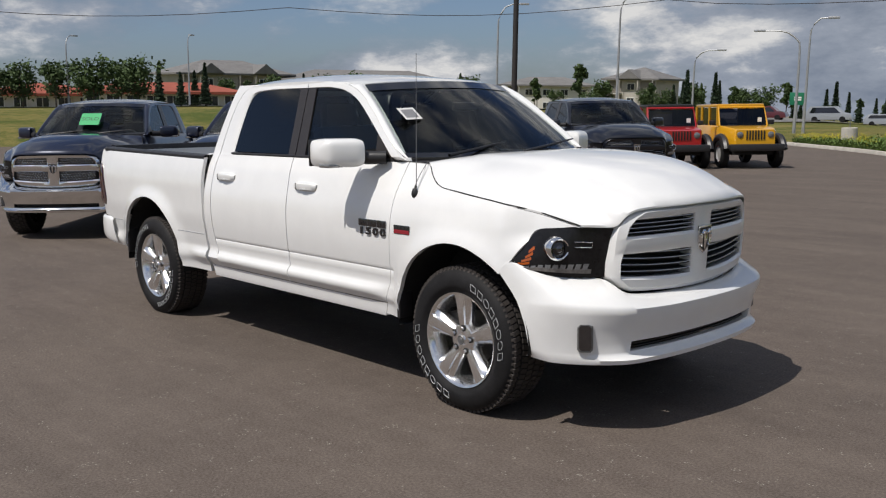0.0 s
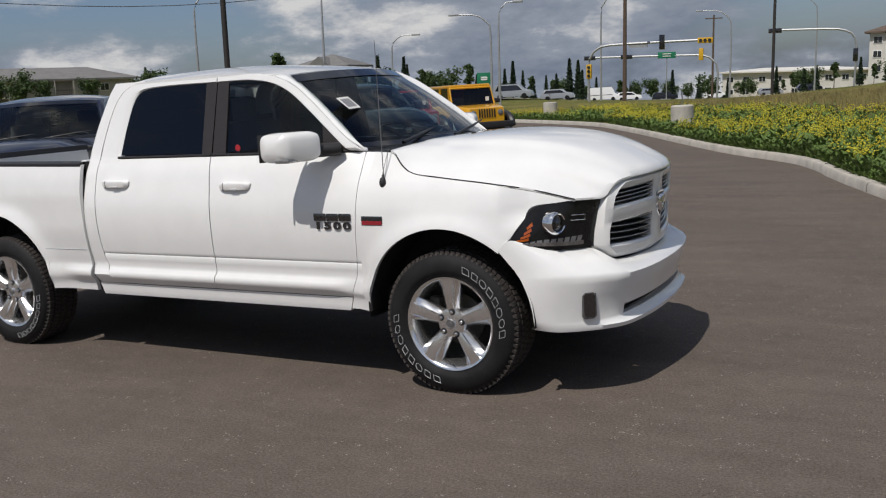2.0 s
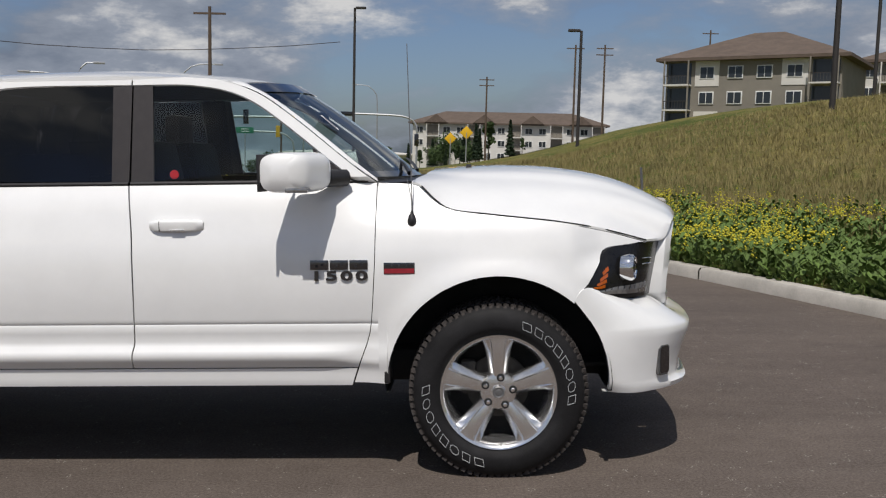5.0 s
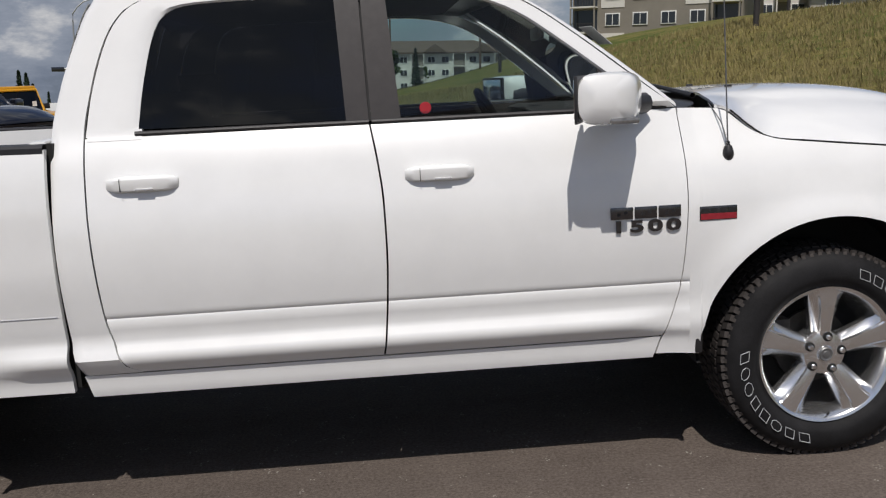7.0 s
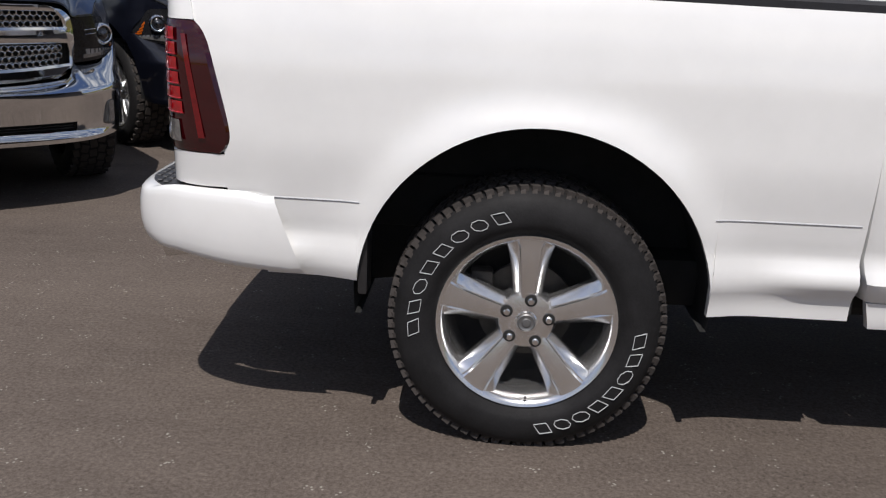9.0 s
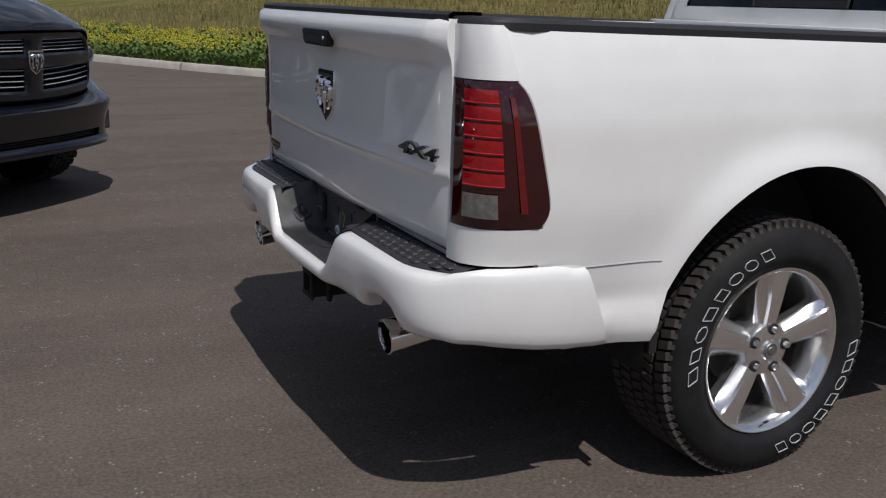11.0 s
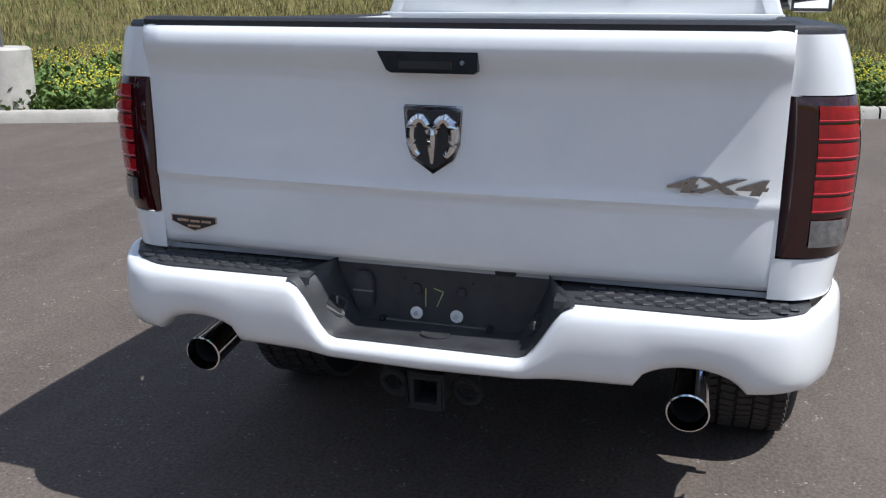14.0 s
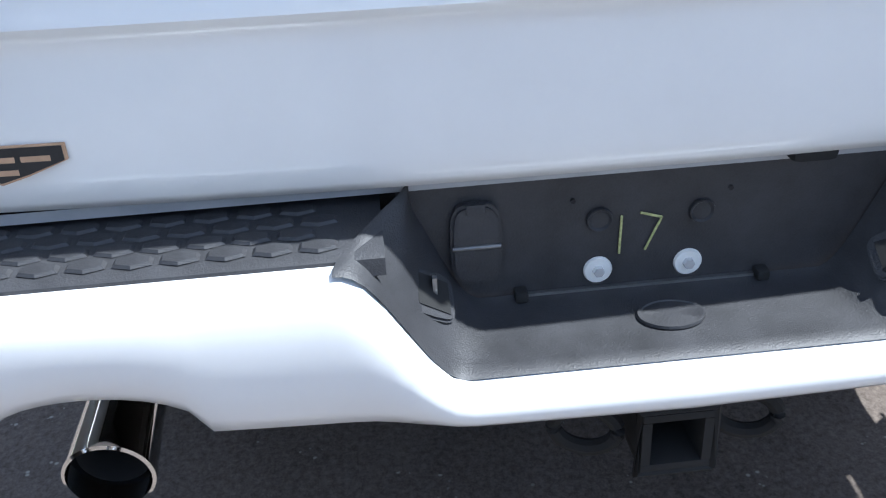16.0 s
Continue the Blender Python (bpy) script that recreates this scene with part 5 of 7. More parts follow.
        pk = part("plate_lamp", prism([(0.030 * math.copysign(abs(math.cos(a)) ** 0.5, math.cos(a)), 0.036 * math.copysign(abs(math.sin(a)) ** 0.5, math.sin(a))) for a in frange(0, 2 * math.pi * 23 / 24, 24)], 0.010, m @ Matrix.Translation((0, 0, -0.006)), 0.003), PLASTIC, rec, "number plate lamp pocket")
        part("lamp_window", prism([(-0.020, -0.024), (0.018, -0.024), (0.022, 0.024), (-0.016, 0.024)], 0.002, m @ Matrix.Translation((0, 0, 0.0036))), CAVITY, rec, smooth=False)
        part("lamp_bulb", box((0.012, 0.006, 0.022), m @ Vector((0.010, 0, 0.008)), 0.002), CLEARLENS, rec)
    chalk = bmesh.new()
    for a, b in (((0.040, 0.728), (0.041, 0.678)), ((0.018, 0.730), (-0.008, 0.722)), ((-0.008, 0.722), (0.010, 0.680))):
        rod((-4.8655, a[0], a[1]), (-4.8655, b[0], b[1]), 0.0016, n=6, bm=chalk)
    part("chalk_number", chalk, CHALK, rec, "faint yellow chalk number 17")
    part("gate_stop", box((0.03, 0.055, 0.032), (-4.872, -0.175, 0.800), 0.010), CAVITY, T, "black rubber tailgate plug")
    for y in (0.372, 0.285, -0.115):
        part("drain_hole", rod((-4.880, y, 0.803), (-4.876, y, 0.803), 0.004, n=10), CAVITY, tg)
    part("gate_lip", sheet([[Vector((-4.868 + a, y, z)) for y in frange(-0.80, 0.80, 8)] for a, z in ((0, 0.797), (0.004, 0.782), (0.03, 0.780))]), ALLOYGREY, T, "grey painted sill below the tailgate")
    # tow hitch
    hb = part("hitch_plate", box((0.012, 0.26, 0.05), (-4.945, 0.0, 0.535), 0.004), CAVITY, T, "black tow hitch with chain loops")
    for s in (-1, 1):
        part("chain_loop", tube([(-4.955 + 0.012 * math.cos(a), s * 0.098 + 0.036 * math.cos(a), 0.495 + 0.030 * math.sin(a)) for a in frange(0, 2 * math.pi, 25)], 0.010, 8), CAVITY, hb)
    bm = bmesh.new()
    o, i = 0.042, 0.031
    for a, b in ((0.0, 1), (0.0, -1)):
        box((0.20, 2 * o, o - i), (-4.90, 0, 0.497 + b * (o + i) / 2), 0.002, bm)
        box((0.20, o - i, 2 * i), (-4.90, b * (o + i) / 2, 0.497), 0.0, bm)
    part("receiver_tube", bm, CAVITY, hb)
    part("receiver_collar", tube([(-4.995, o * 1.08 * a, 0.497 + o * 1.08 * b) for a, b in ((-1, -1), (1, -1), (1, 1), (-1, 1), (-1, -1))], 0.0065, 6), CAVITY, hb)
    part("receiver_inside", box((0.01, 0.062, 0.062), (-4.90, 0, 0.497)), CAVITY, hb)
    # badge "4X4" and dealer plate
    m = basis(gate(-0.672, 1.050) + Vector((-0.006, 0, 0)), (0.045, -1, 0), (-0.09, 0, 1))
    m = m @ Matrix(((1.62, 0.30, 0, 0), (0, 0.62, 0, 0), (0, 0, 1, 0), (0, 0, 0, 1)))
    part("drive_badge", text_mesh("4X4", 0.078, 0.010, m, 0.003), MIDCHROME, tg, "chrome 4X4 lettering", smooth=False)
    m = basis(gate(0.700, 0.865) + Vector((-0.003, 0, 0)), (-0.05, -1, 0), (0, 0, 1))
    out = [(-0.072, 0.020), (0.072, 0.020), (0.072, 0.002), (0.030, -0.014), (0, -0.023), (-0.030, -0.014), (-0.072, 0.002)]
    st = part("dealer_sticker", prism(out, 0.002, m), COPPER, T, "black dealer sticker with a copper border", smooth=False)
    part("sticker_field", prism([(x * 0.95, y * 0.88) for x, y in out], 0.0008, m @ Matrix.Translation((0, 0, 0.0021))), BLACKTRIM, st, smooth=False)
    for i, (x, y, w, h) in enumerate(((-0.034, 0.006, 0.036, 0.007), (0.004, 0.005, 0.030, 0.006), (0.040, 0.005, 0.030, 0.006), (0, -0.009, 0.040, 0.006))):
        part("sticker_bar", prism([(x - w / 2, y - h / 2), (x + w / 2, y - h / 2), (x + w / 2, y + h / 2), (x - w / 2, y + h / 2)], 0.0005, m @ Matrix.Translation((0, 0, 0.0031))), COPPER, st, smooth=False)



COPPER = grainy("copper_print", (0.50, 0.32, 0.20), 0.5, scale=50, vary=0.12)
BADGERED = grainy("badge_red", (0.30, 0.02, 0.03), 0.4, scale=50, vary=0.2)


# ---- the white truck ----
truck = make_pickup("pickup_truck", "white crew-cab pickup truck parked on the asphalt lot", WHITE)
# side badges (right side): plain blocks, dark hollows, and the model number
def side_frame(x, z, off=0.002):
    return basis((x, -half_width(x, z) - off, z), (1, 0, 0), (0, 0, 1))


door_r = [o for o in truck.children if o.name.startswith("front_door") and o.data.vertices[0].co.y < 0][0]
badge = None
for i in range(3):
    m = side_frame(-0.725 + (i - 1) * 0.090, 1.021, 0.0015)
    bm = box((0.084, 0.044, 0.007), bevel=0.003, m=m @ Matrix.Translation((0, 0, 0.004)))
    if badge is None:
        badge = part("model_badge", bm, DARKCHROME, truck, "chrome block badge with the number 1500")
    else:
        part("badge_block", bm, DARKCHROME, badge)
for i in range(3):
    m = side_frame(-0.725 + (i - 1) * 0.090, 1.021, 0.0095)
    for dx, w, h, dy in ((-0.012, 0.012, 0.012, -0.004), (0.014, 0.014, 0.010, 0.002)):
        part("badge_hollow", box((w, h, 0.001), m=m @ Matrix.Translation((dx, dy, 0))), BLACKTRIM, badge, smooth=False)
m = side_frame(-0.725, 0.969, 0.005)
for i, digit in enumerate("1500"):
    part("badge_digit", text_mesh(digit, 0.062, 0.008, m @ Matrix.Translation(((i - 1.5) * 0.069, 0, 0)) @ Matrix.Diagonal((1.75, 0.95, 1, 1)), 0.0022), DARKCHROME, badge, smooth=False)
m = side_frame(-0.450, 1.003)
eb = part("engine_badge", box((0.142, 0.052, 0.004), bevel=0.0015, m=m @ Matrix.Translation((0, 0, 0.001))), DARKCHROME, truck, "small chrome and red engine badge")
part("badge_red_bar", box((0.136, 0.022, 0.001), m=m @ Matrix.Translation((0, -0.012, 0.0036))), BADGERED, eb, smooth=False)
for i in range(4):
    part("badge_dark_bar", box((0.026, 0.014, 0.001), m=m @ Matrix.Translation((-0.051 + i * 0.034, 0.012, 0.0036))), BLACKTRIM, eb, smooth=False)
# aerial on the right fender
w = half_width(-0.392, 1.225)
aer = part("aerial_base", tube(spline([(-0.392, -w - 0.004, 1.185), (-0.392, -w - 0.008, 1.21), (-0.392, -w - 0.006, 1.245), (-0.390, -w + 0.004, 1.262)], 8), [0.006, 0.017, 0.021, 0.021, 0.018, 0.014, 0.009, 0.004], 12), BLACKTRIM, truck, "black teardrop aerial base")
part("aerial_mast", rod((-0.390, -w + 0.002, 1.255), (-0.405, -w + 0.030, 2.02), 0.003, 0.0018, 8), STEEL, aer, "thin black aerial mast")
part("cowl_wire", tube(spline([(-0.42, -0.79, 1.40), (-0.40, -0.87, 1.33), (-0.395, -w - 0.004, 1.26)], 10), 0.0022, 6), STEEL, aer)
# stickers on the glass
m = basis((-0.815, -0.600, 1.668), (-0.10, 1.0, 0.03), (-0.70, -0.10, 0.60))
m = m @ Matrix.Translation((0, 0, 0.012))
pap = part("window_sticker", prism([(-0.075, -0.055), (0.075, -0.055), (0.075, 0.055), (-0.075, 0.055)], 0.001, m), PAPER, truck, "white paper sticker on the windscreen", smooth=False)
part("sticker_print", prism([(-0.055, -0.038), (0.055, -0.038), (0.055, 0.038), (-0.055, 0.038)], 0.0006, m @ Matrix.Translation((0, 0, 0.0011))), PRINT, pap, smooth=False)
m = side_frame(-1.508, 1.437, -0.0095)
part("round_sticker", lathe([(0.0, 0.001), (0.021, 0.001), (0.022, 0.0)], 12, m), REDSTICKER, door_r, "small red eight-sided sticker on the window")


# ---- ground ----
LEAN = Matrix.Rotation(radians(2.0), 4, 'Y')       # the lot slopes gently, so far uprights lean a little
KERB = [(-62, 76), (-30, 49), (-17.5, 37), (-10.4, 29.8), (-7.0, 24.6), (-2.2, 15.8), (0.0, 12.4), (0.92, 9.8), (1.85, 7.3), (2.8, 5.0), (4.1, 1.5), (5.2, -2.4), (7, -9), (10, -20), (14, -40), (20, -80)]
kline = spline([(x, y, 0) for x, y in KERB], 260)
kxy = np.array([(p.x, p.y) for p in kline])
_seg = kxy[1:] - kxy[:-1]


def kerb_side(x, y):
    """Distance from the kerb line, positive on the grass."""
    p = np.array((x, y))
    t = np.clip(((p - kxy[:-1]) * _seg).sum(1) / (_seg ** 2).sum(1), 0, 1)
    q = kxy[:-1] + t[:, None] * _seg
    d = np.hypot(*(p - q).T)
    i = int(d.argmin())
    c = _seg[i][0] * (y - q[i][1]) - _seg[i][1] * (x - q[i][0])
    return d[i] if c > 0 else -d[i]


skyline = curve([(-180, 0.7), (-150, 0.2), (-60, 1.0), (-20, 3.2), (20, 4.2), (35, 3.9), (50, 3.1), (57, 2.7), (62, 2.85), (66, 2.75), (72, 2.35), (76, 1.9), (81, 1.1), (84, 0.35), (88, -0.5), (94, -1.15), (101, -1.45), (108, -1.2), (114, -0.7), (122, -0.1), (132, 0.25), (150, 0.65), (181, 0.7)])


def land(x, y):
    """Height of the ground: flat lot, then rising or falling towards the skyline."""
    d = kerb_side(x, y)
    a = math.degrees(math.atan2(y + 5, x - 0.5))
    r = math.hypot(x - 0.5, y + 5)
    t = min(1, max(0, (d - 2.5) / 36)) if d > 0 else min(1, max(0, (r - 45) / 40))
    t = t * t * (3 - 2 * t)
    cone = 1.6 + r * math.tan(radians(skyline(a)))
    if d <= 0:
        return -0.06 * (1 - t) + cone * t
    return 0.10 * (1 - t) + cone * t + 0.10 * noise.noise(Vector((x * 0.25, y * 0.25, 0))) * min(1, d / 6)


m = Mat("meadow", (0.16, 0.14, 0.05), 0.95, spec=0.1)
fine = m.noise(9, 8, 0.75)
streak = m.noise(1.1, 6, 0.7)
patch = m.noise(0.12, 5, 0.6)
dry = m.ramp(fine, [(0.30, (0.11, 0.10, 0.028)), (0.55, (0.24, 0.20, 0.07)), (0.75, (0.33, 0.285, 0.115))])
green = m.ramp(fine, [(0.30, (0.040, 0.062, 0.014)), (0.60, (0.10, 0.125, 0.030)), (0.78, (0.17, 0.18, 0.05))])
m.color(m.mix(m.ramp(m.mix(0.5, streak, patch), [(0.42, (0, 0, 0)), (0.58, (1, 1, 1))]), green, dry))
m.bump(fine, 0.9, 0.12)
MEADOW = m.m
m = Mat("asphalt", (0.055, 0.05, 0.045), 0.85, spec=0.15)
grit = m.noise(70, 6, 0.85)
blot = m.noise(0.45, 7, 0.62)
stre = m.noise(1.3, 7, 0.68, (0.22, 1.9, 1))
stone = m.voronoi(60)
base_c = m.ramp(m.mix(0.55, blot, stre), [(0.36, (0.051, 0.040, 0.035)), (0.50, (0.094, 0.074, 0.063)), (0.64, (0.152, 0.124, 0.107))])
dusty = m.ramp(m.noise(0.8, 9, 0.72, (0.5, 1.3, 1)), [(0.44, (0, 0, 0)), (0.62, (0.55, 0.55, 0.55))])
base_c = m.mix(dusty, base_c, (0.175, 0.142, 0.118))
damp = m.ramp(m.noise(0.55, 10, 0.7, (1.4, 0.6, 1)), [(0.30, (0.6, 0.6, 0.6)), (0.45, (0, 0, 0))])
base_c = m.mix(damp, base_c, (0.048, 0.039, 0.034))
mid = m.noise(7, 8, 0.8)
base_c = m.mix(0.35, base_c, m.ramp(mid, [(0.35, (0.045, 0.036, 0.030)), (0.65, (0.150, 0.126, 0.108))]))
g_c = m.mix(0.45, base_c, m.ramp(grit, [(0.38, (0.026, 0.021, 0.018)), (0.62, (0.215, 0.182, 0.156))]))
spk = m.ramp(stone.outputs["Distance"], [(0.0, (1, 1, 1)), (0.22, (0.6, 0.6, 0.6)), (0.30, (0, 0, 0))])
spk2 = m.ramp(m.voronoi(24).outputs["Color"], [(0.80, (0, 0, 0)), (0.86, (1, 1, 1))])
g_c = m.mix(1.0, g_c, (1.05, 1.04, 1.035), 'MULTIPLY')
m.color(m.mix(m.mix(1.0, spk, spk2, 'MULTIPLY'), g_c, (0.36, 0.34, 0.30)))
m.bump(m.mix(0.5, grit, stone.outputs["Distance"]), 0.6, 0.0035)
m.rough(blot, 0.72, 0.92)
ASPHALT = m.m
CONCRETE = grainy("concrete", (0.45, 0.42, 0.37), 0.9, scale=3, vary=0.25, fine=60, bump=0.4)
ROADGREY = grainy("far_road", (0.17, 0.165, 0.155), 0.9, scale=0.3, vary=0.15, fine=4)

# one land sheet out to the horizon
rings = list(range(0, 46)) + [48, 51, 54, 58, 63, 68, 80, 95, 115, 140, 180, 240, 340, 520, 900, 1800]
bm = bmesh.new()
rows = []
NA = 288
for r in rings:
    rows.append([Vector((r * math.cos(2 * math.pi * k / NA), r * math.sin(2 * math.pi * k / NA) - 4, 0)) for k in range(NA)])
for r in rows:
    for p in r:
        p.z = land(p.x, p.y) if kerb_side(p.x, p.y) > 1.6 or math.hypot(p.x, p.y) > 60 else -0.10
ground = tagged(link("ground", sheet(rows, closed=True, bm=bm), MEADOW), "dry grass meadow rising to a low hill", "ground", kind="structure")
rows = []
for k in range(30, len(kxy) - 12):
    t2 = _seg[min(k, len(_seg) - 1)] / np.hypot(*_seg[min(k, len(_seg) - 1)])
    row = []
    for d in (0.15, 0.5, 1.0, 1.6, 2.4, 3.4):
        x, y = float(kxy[k][0] - t2[1] * d), float(kxy[k][1] + t2[0] * d)
        row.append(Vector((x, y, land(x, y) + 0.015 - (0.05 if d > 3 else 0))))
    rows.append(row)
tagged(link("verge", sheet(rows), MEADOW), "grassy verge directly behind the kerb", "ground", kind="structure")
# asphalt lot: everything on the car park's side of the kerb
inner = [Vector((x, y, 0.0)) for x, y in kxy]
rows = []
for k in frange(0, 1, 40):
    rows.append([Vector((p.x + (-70 - p.x * 0.3) * k ** 1.5, p.y + (-60 - p.y * 0.3) * k ** 1.5, 0.0)) for p in inner[::2]])
lot = tagged(link("parking_lot", sheet(rows), ASPHALT), "brown-grey worn asphalt car park", "pavement", kind="structure")
# kerb stones
stone_i = 0
kerb = tagged(new("kerb"), "pale concrete kerb along the grass", "kerb", kind="structure")
acc = 0
start = 0
for i in range(1, len(kline)):
    acc += (kline[i] - kline[i - 1]).length
    if acc > 2.4 or i == len(kline) - 1:
        seg = kline[start:i + 1]
        rws = []
        for j, p in enumerate(seg):
            d = (seg[min(j + 1, len(seg) - 1)] - seg[max(j - 1, 0)]).normalized()
            n = Vector((-d.y, d.x, 0))
            q = p + d * (0.012 if j == 0 else -0.012 if j == len(seg) - 1 else 0)
            rws.append([q + n * a + Vector((0, 0, b)) for a, b in ((-0.02, -0.05), (-0.01, 0.10), (0.015, 0.135), (0.14, 0.14), (0.17, 0.12), (0.17, -0.05))])
        part("kerb_stone", sheet(rws), CONCRETE, kerb, smooth=True, angle=50)
        start, acc = i, 0

# ---- weeds and flowers along the kerb ----
LEAF = grainy("weed_leaf", (0.088, 0.142, 0.025), 0.75, scale=3, vary=0.5, fine=20)
FLOWER = grainy("yellow_flower", (0.50, 0.44, 0.03), 0.8, scale=5, vary=0.25, fine=30)
STRAW = grainy("dry_grass_blade", (0.23, 0.19, 0.075), 0.9, scale=1.2, vary=0.45, fine=14)
rng = random.Random(7)


def tuft_field(name, label, mat, count, pick, shape):
    verts, faces = [], []
    made = 0
    tries = 0
    while made < count and tries < count * 8:
        tries += 1
        got = pick()
        if got is None:
            continue
        x, y, d = got
        shape(verts, faces, x, y, land(x, y), d)
        made += 1
    me = bpy.data.meshes.new(name)
    me.from_pydata(verts, [], faces)
    me.materials.append(mat)
    return tagged(new(name, me), label, "plants", kind="stuff")


klen = np.concatenate([[0], np.cumsum(np.hypot(*_seg.T))])


def along(lo, hi, dmin, dmax, power=1.0):
    s = rng.uniform(lo, hi)
    i = min(int(np.searchsorted(klen, s)) - 1, len(_seg) - 1)
    t = _seg[i] / np.hypot(*_seg[i])
    f = (s - klen[i])
    d = dmin + (dmax - dmin) * rng.random() ** power
    p = kxy[i] + t * f + np.array((-t[1], t[0])) * d
    return float(p[0]), float(p[1]), d


def clumpy(x, y, scale, level):
    return noise.noise(Vector((x * scale, y * scale, 3.1))) > level


s_near = float(klen[int(np.argmin(np.hypot(kxy[:, 0] - 4, kxy[:, 1] - 1.5)))])


def pick_weed():
    x, y, d = along(s_near - 42, s_near + 22, 0.15, 7.5, 1.5)
    return (x, y, d) if clumpy(x, y, 0.5, -0.35) and (d < 5 or clumpy(x, y, 0.9, 0.05)) else None


def pick_flower():
    x, y, d = along(s_near - 42, s_near + 22, 0.25, 6.5, 1.3)
    return (x, y, d) if clumpy(x, y, 0.45, 0.0) else None


def pick_blade():
    a, r = radians(rng.uniform(-10, 112)), 7 + 48 * rng.random() ** 0.8
    x, y = 0.5 + r * math.cos(a), -5 + r * math.sin(a)
    d = kerb_side(x, y)
    return (x, y, d) if d > 3.2 else None


def leafy(verts, faces, x, y, z, d):
    h = rng.uniform(0.10, 0.34) * (1.25 if clumpy(x, y, 0.5, 0.25) else 1)
    for _ in range(3):
        a = rng.uniform(0, 6.28)
        l = rng.uniform(0.05, 0.12)
        zz = z + rng.uniform(0.15, 1.0) * h
        dx, dy = math.cos(a) * l, math.sin(a) * l
        i = len(verts)
        verts.extend(((x, y, zz - l * 0.5), (x + dx * 0.6 - dy * 0.35, y + dy * 0.6 + dx * 0.35, zz + l * 0.2), (x + dx, y + dy, zz + l * 0.3), (x + dx * 0.6 + dy * 0.35, y + dy * 0.6 - dx * 0.35, zz)))
        faces.append((i, i + 1, i + 2, i + 3))
    i = len(verts)
    verts.extend(((x - 0.006, y, z - 0.03), (x + 0.006, y, z - 0.03), (x + rng.uniform(-.04, .04), y + rng.uniform(-.04, .04), z + h)))
    faces.append((i, i + 1, i + 2))


def bloom(verts, faces, x, y, z, d):
    h = rng.uniform(0.22, 0.46)
    for _ in range(rng.randint(3, 6)):
        r = rng.uniform(0.010, 0.020)
        cx, cy, cz = x + rng.gauss(0, 0.05), y + rng.gauss(0, 0.05), z + h + rng.gauss(0, 0.04)
        i = len(verts)
        verts.extend(((cx + r, cy, cz), (cx - r, cy, cz), (cx, cy + r, cz), (cx, cy - r, cz), (cx, cy, cz + r), (cx, cy, cz - r)))
        faces.extend(((i, i + 2, i + 4), (i + 2, i + 1, i + 4), (i + 1, i + 3, i + 4), (i + 3, i, i + 4), (i + 2, i, i + 5), (i + 1, i + 2, i + 5), (i + 3, i + 1, i + 5), (i, i + 3, i + 5)))


def blade(verts, faces, x, y, z, d):
    for _ in range(3):
        a = rng.uniform(0, 6.28)
        h = rng.uniform(0.10, 0.30)
        w = 0.010 + d * 0.0006
        ox, oy = rng.uniform(-0.1, 0.1), rng.uniform(-0.1, 0.1)
        lx, ly = rng.uniform(-0.12, 0.12), rng.uniform(-0.12, 0.12)
        i = len(verts)
        verts.extend(((x + ox - w * math.cos(a), y + oy - w * math.sin(a), z - 0.03), (x + ox + w * math.cos(a), y + oy + w * math.sin(a), z - 0.03), (x + ox + lx, y + oy + ly, z + h)))
        faces.append((i, i + 1, i + 2))


tuft_field("roadside_weeds", "low green leafy weeds behind the kerb", LEAF, 42000, pick_weed, leafy)
tuft_field("yellow_wildflowers", "small yellow wildflowers among the weeds", FLOWER, 5600, pick_flower, bloom)
tuft_field("dry_grass", "straw-coloured dry grass on the hill", STRAW, 60000, pick_blade, blade)

# ---- concrete bases with a bolt stub ----
def lamp_base(x, y, r=0.33, h=0.80):
    t = thing("concrete_post_base", "round pale concrete lamp base with a bare steel stub", "concrete base", "concrete lamp bases")
    z = land(x, y) - 0.05
    part("pedestal", lathe([(r * 1.02, 0), (r, 0.05), (r, h - 0.03), (r - 0.03, h), (0.0, h)], 32, Matrix.Translation((x, y, z))), CONCRETE, t)
    part("stub", rod((x + 0.02, y, z + h), (x - 0.01, y, z + h + 0.42), 0.018, n=8), STEEL, t)
    part("anchor_bolt", rod((x - 0.06, y + 0.05, z + h), (x - 0.06, y + 0.05, z + h + 0.06), 0.012, n=8), STEEL, t)


for x, y in ((2.22, 7.65), (-4.6, 22.4), (-14.2, 35.8)):
    lamp_base(x, y)

# ---- other trucks on the lot ----
def park(ob, x, y, heading):
    a = radians(heading)
    return Matrix.Translation((x - math.cos(a), y - math.sin(a), 0.004)) @ Matrix.Rotation(a, 4, 'Z')


navy = make_pickup("pickup_truck", "dark navy pickup truck with a chrome grille", NAVY, "parked trucks", True, False)
d_copy = copy_thing(navy, park(navy, -6.75, 1.3, -52))
navy.matrix_basis = park(navy, -9.3, 0.2, -42)
navy["label"] = "dark navy pickup truck with a green SOLD card"
# card behind the windscreen
card = part("sold_card", prism([(-0.15, -0.13), (0.15, -0.13), (0.15, 0.13), (-0.15, 0.13)], 0.002, basis((-0.62, 0.0, 1.62), (0, 1, 0), (-0.75, 0, 0.66)) @ Matrix.Translation((0, 0, 0.04))), GREENPAPER, navy, "green SOLD card", smooth=False)
part("card_text", text_mesh("SOLD", 0.105, 0.001, basis((-0.62, 0.0, 1.62), (0, 1, 0), (-0.75, 0, 0.66)) @ Matrix.Translation((0, 0, 0.0435))), BLACKTRIM, card, smooth=False)
black = make_pickup("pickup_truck", "black-blue pickup truck with a dark barred grille", BLACKBLUE, "parked trucks", False, False)
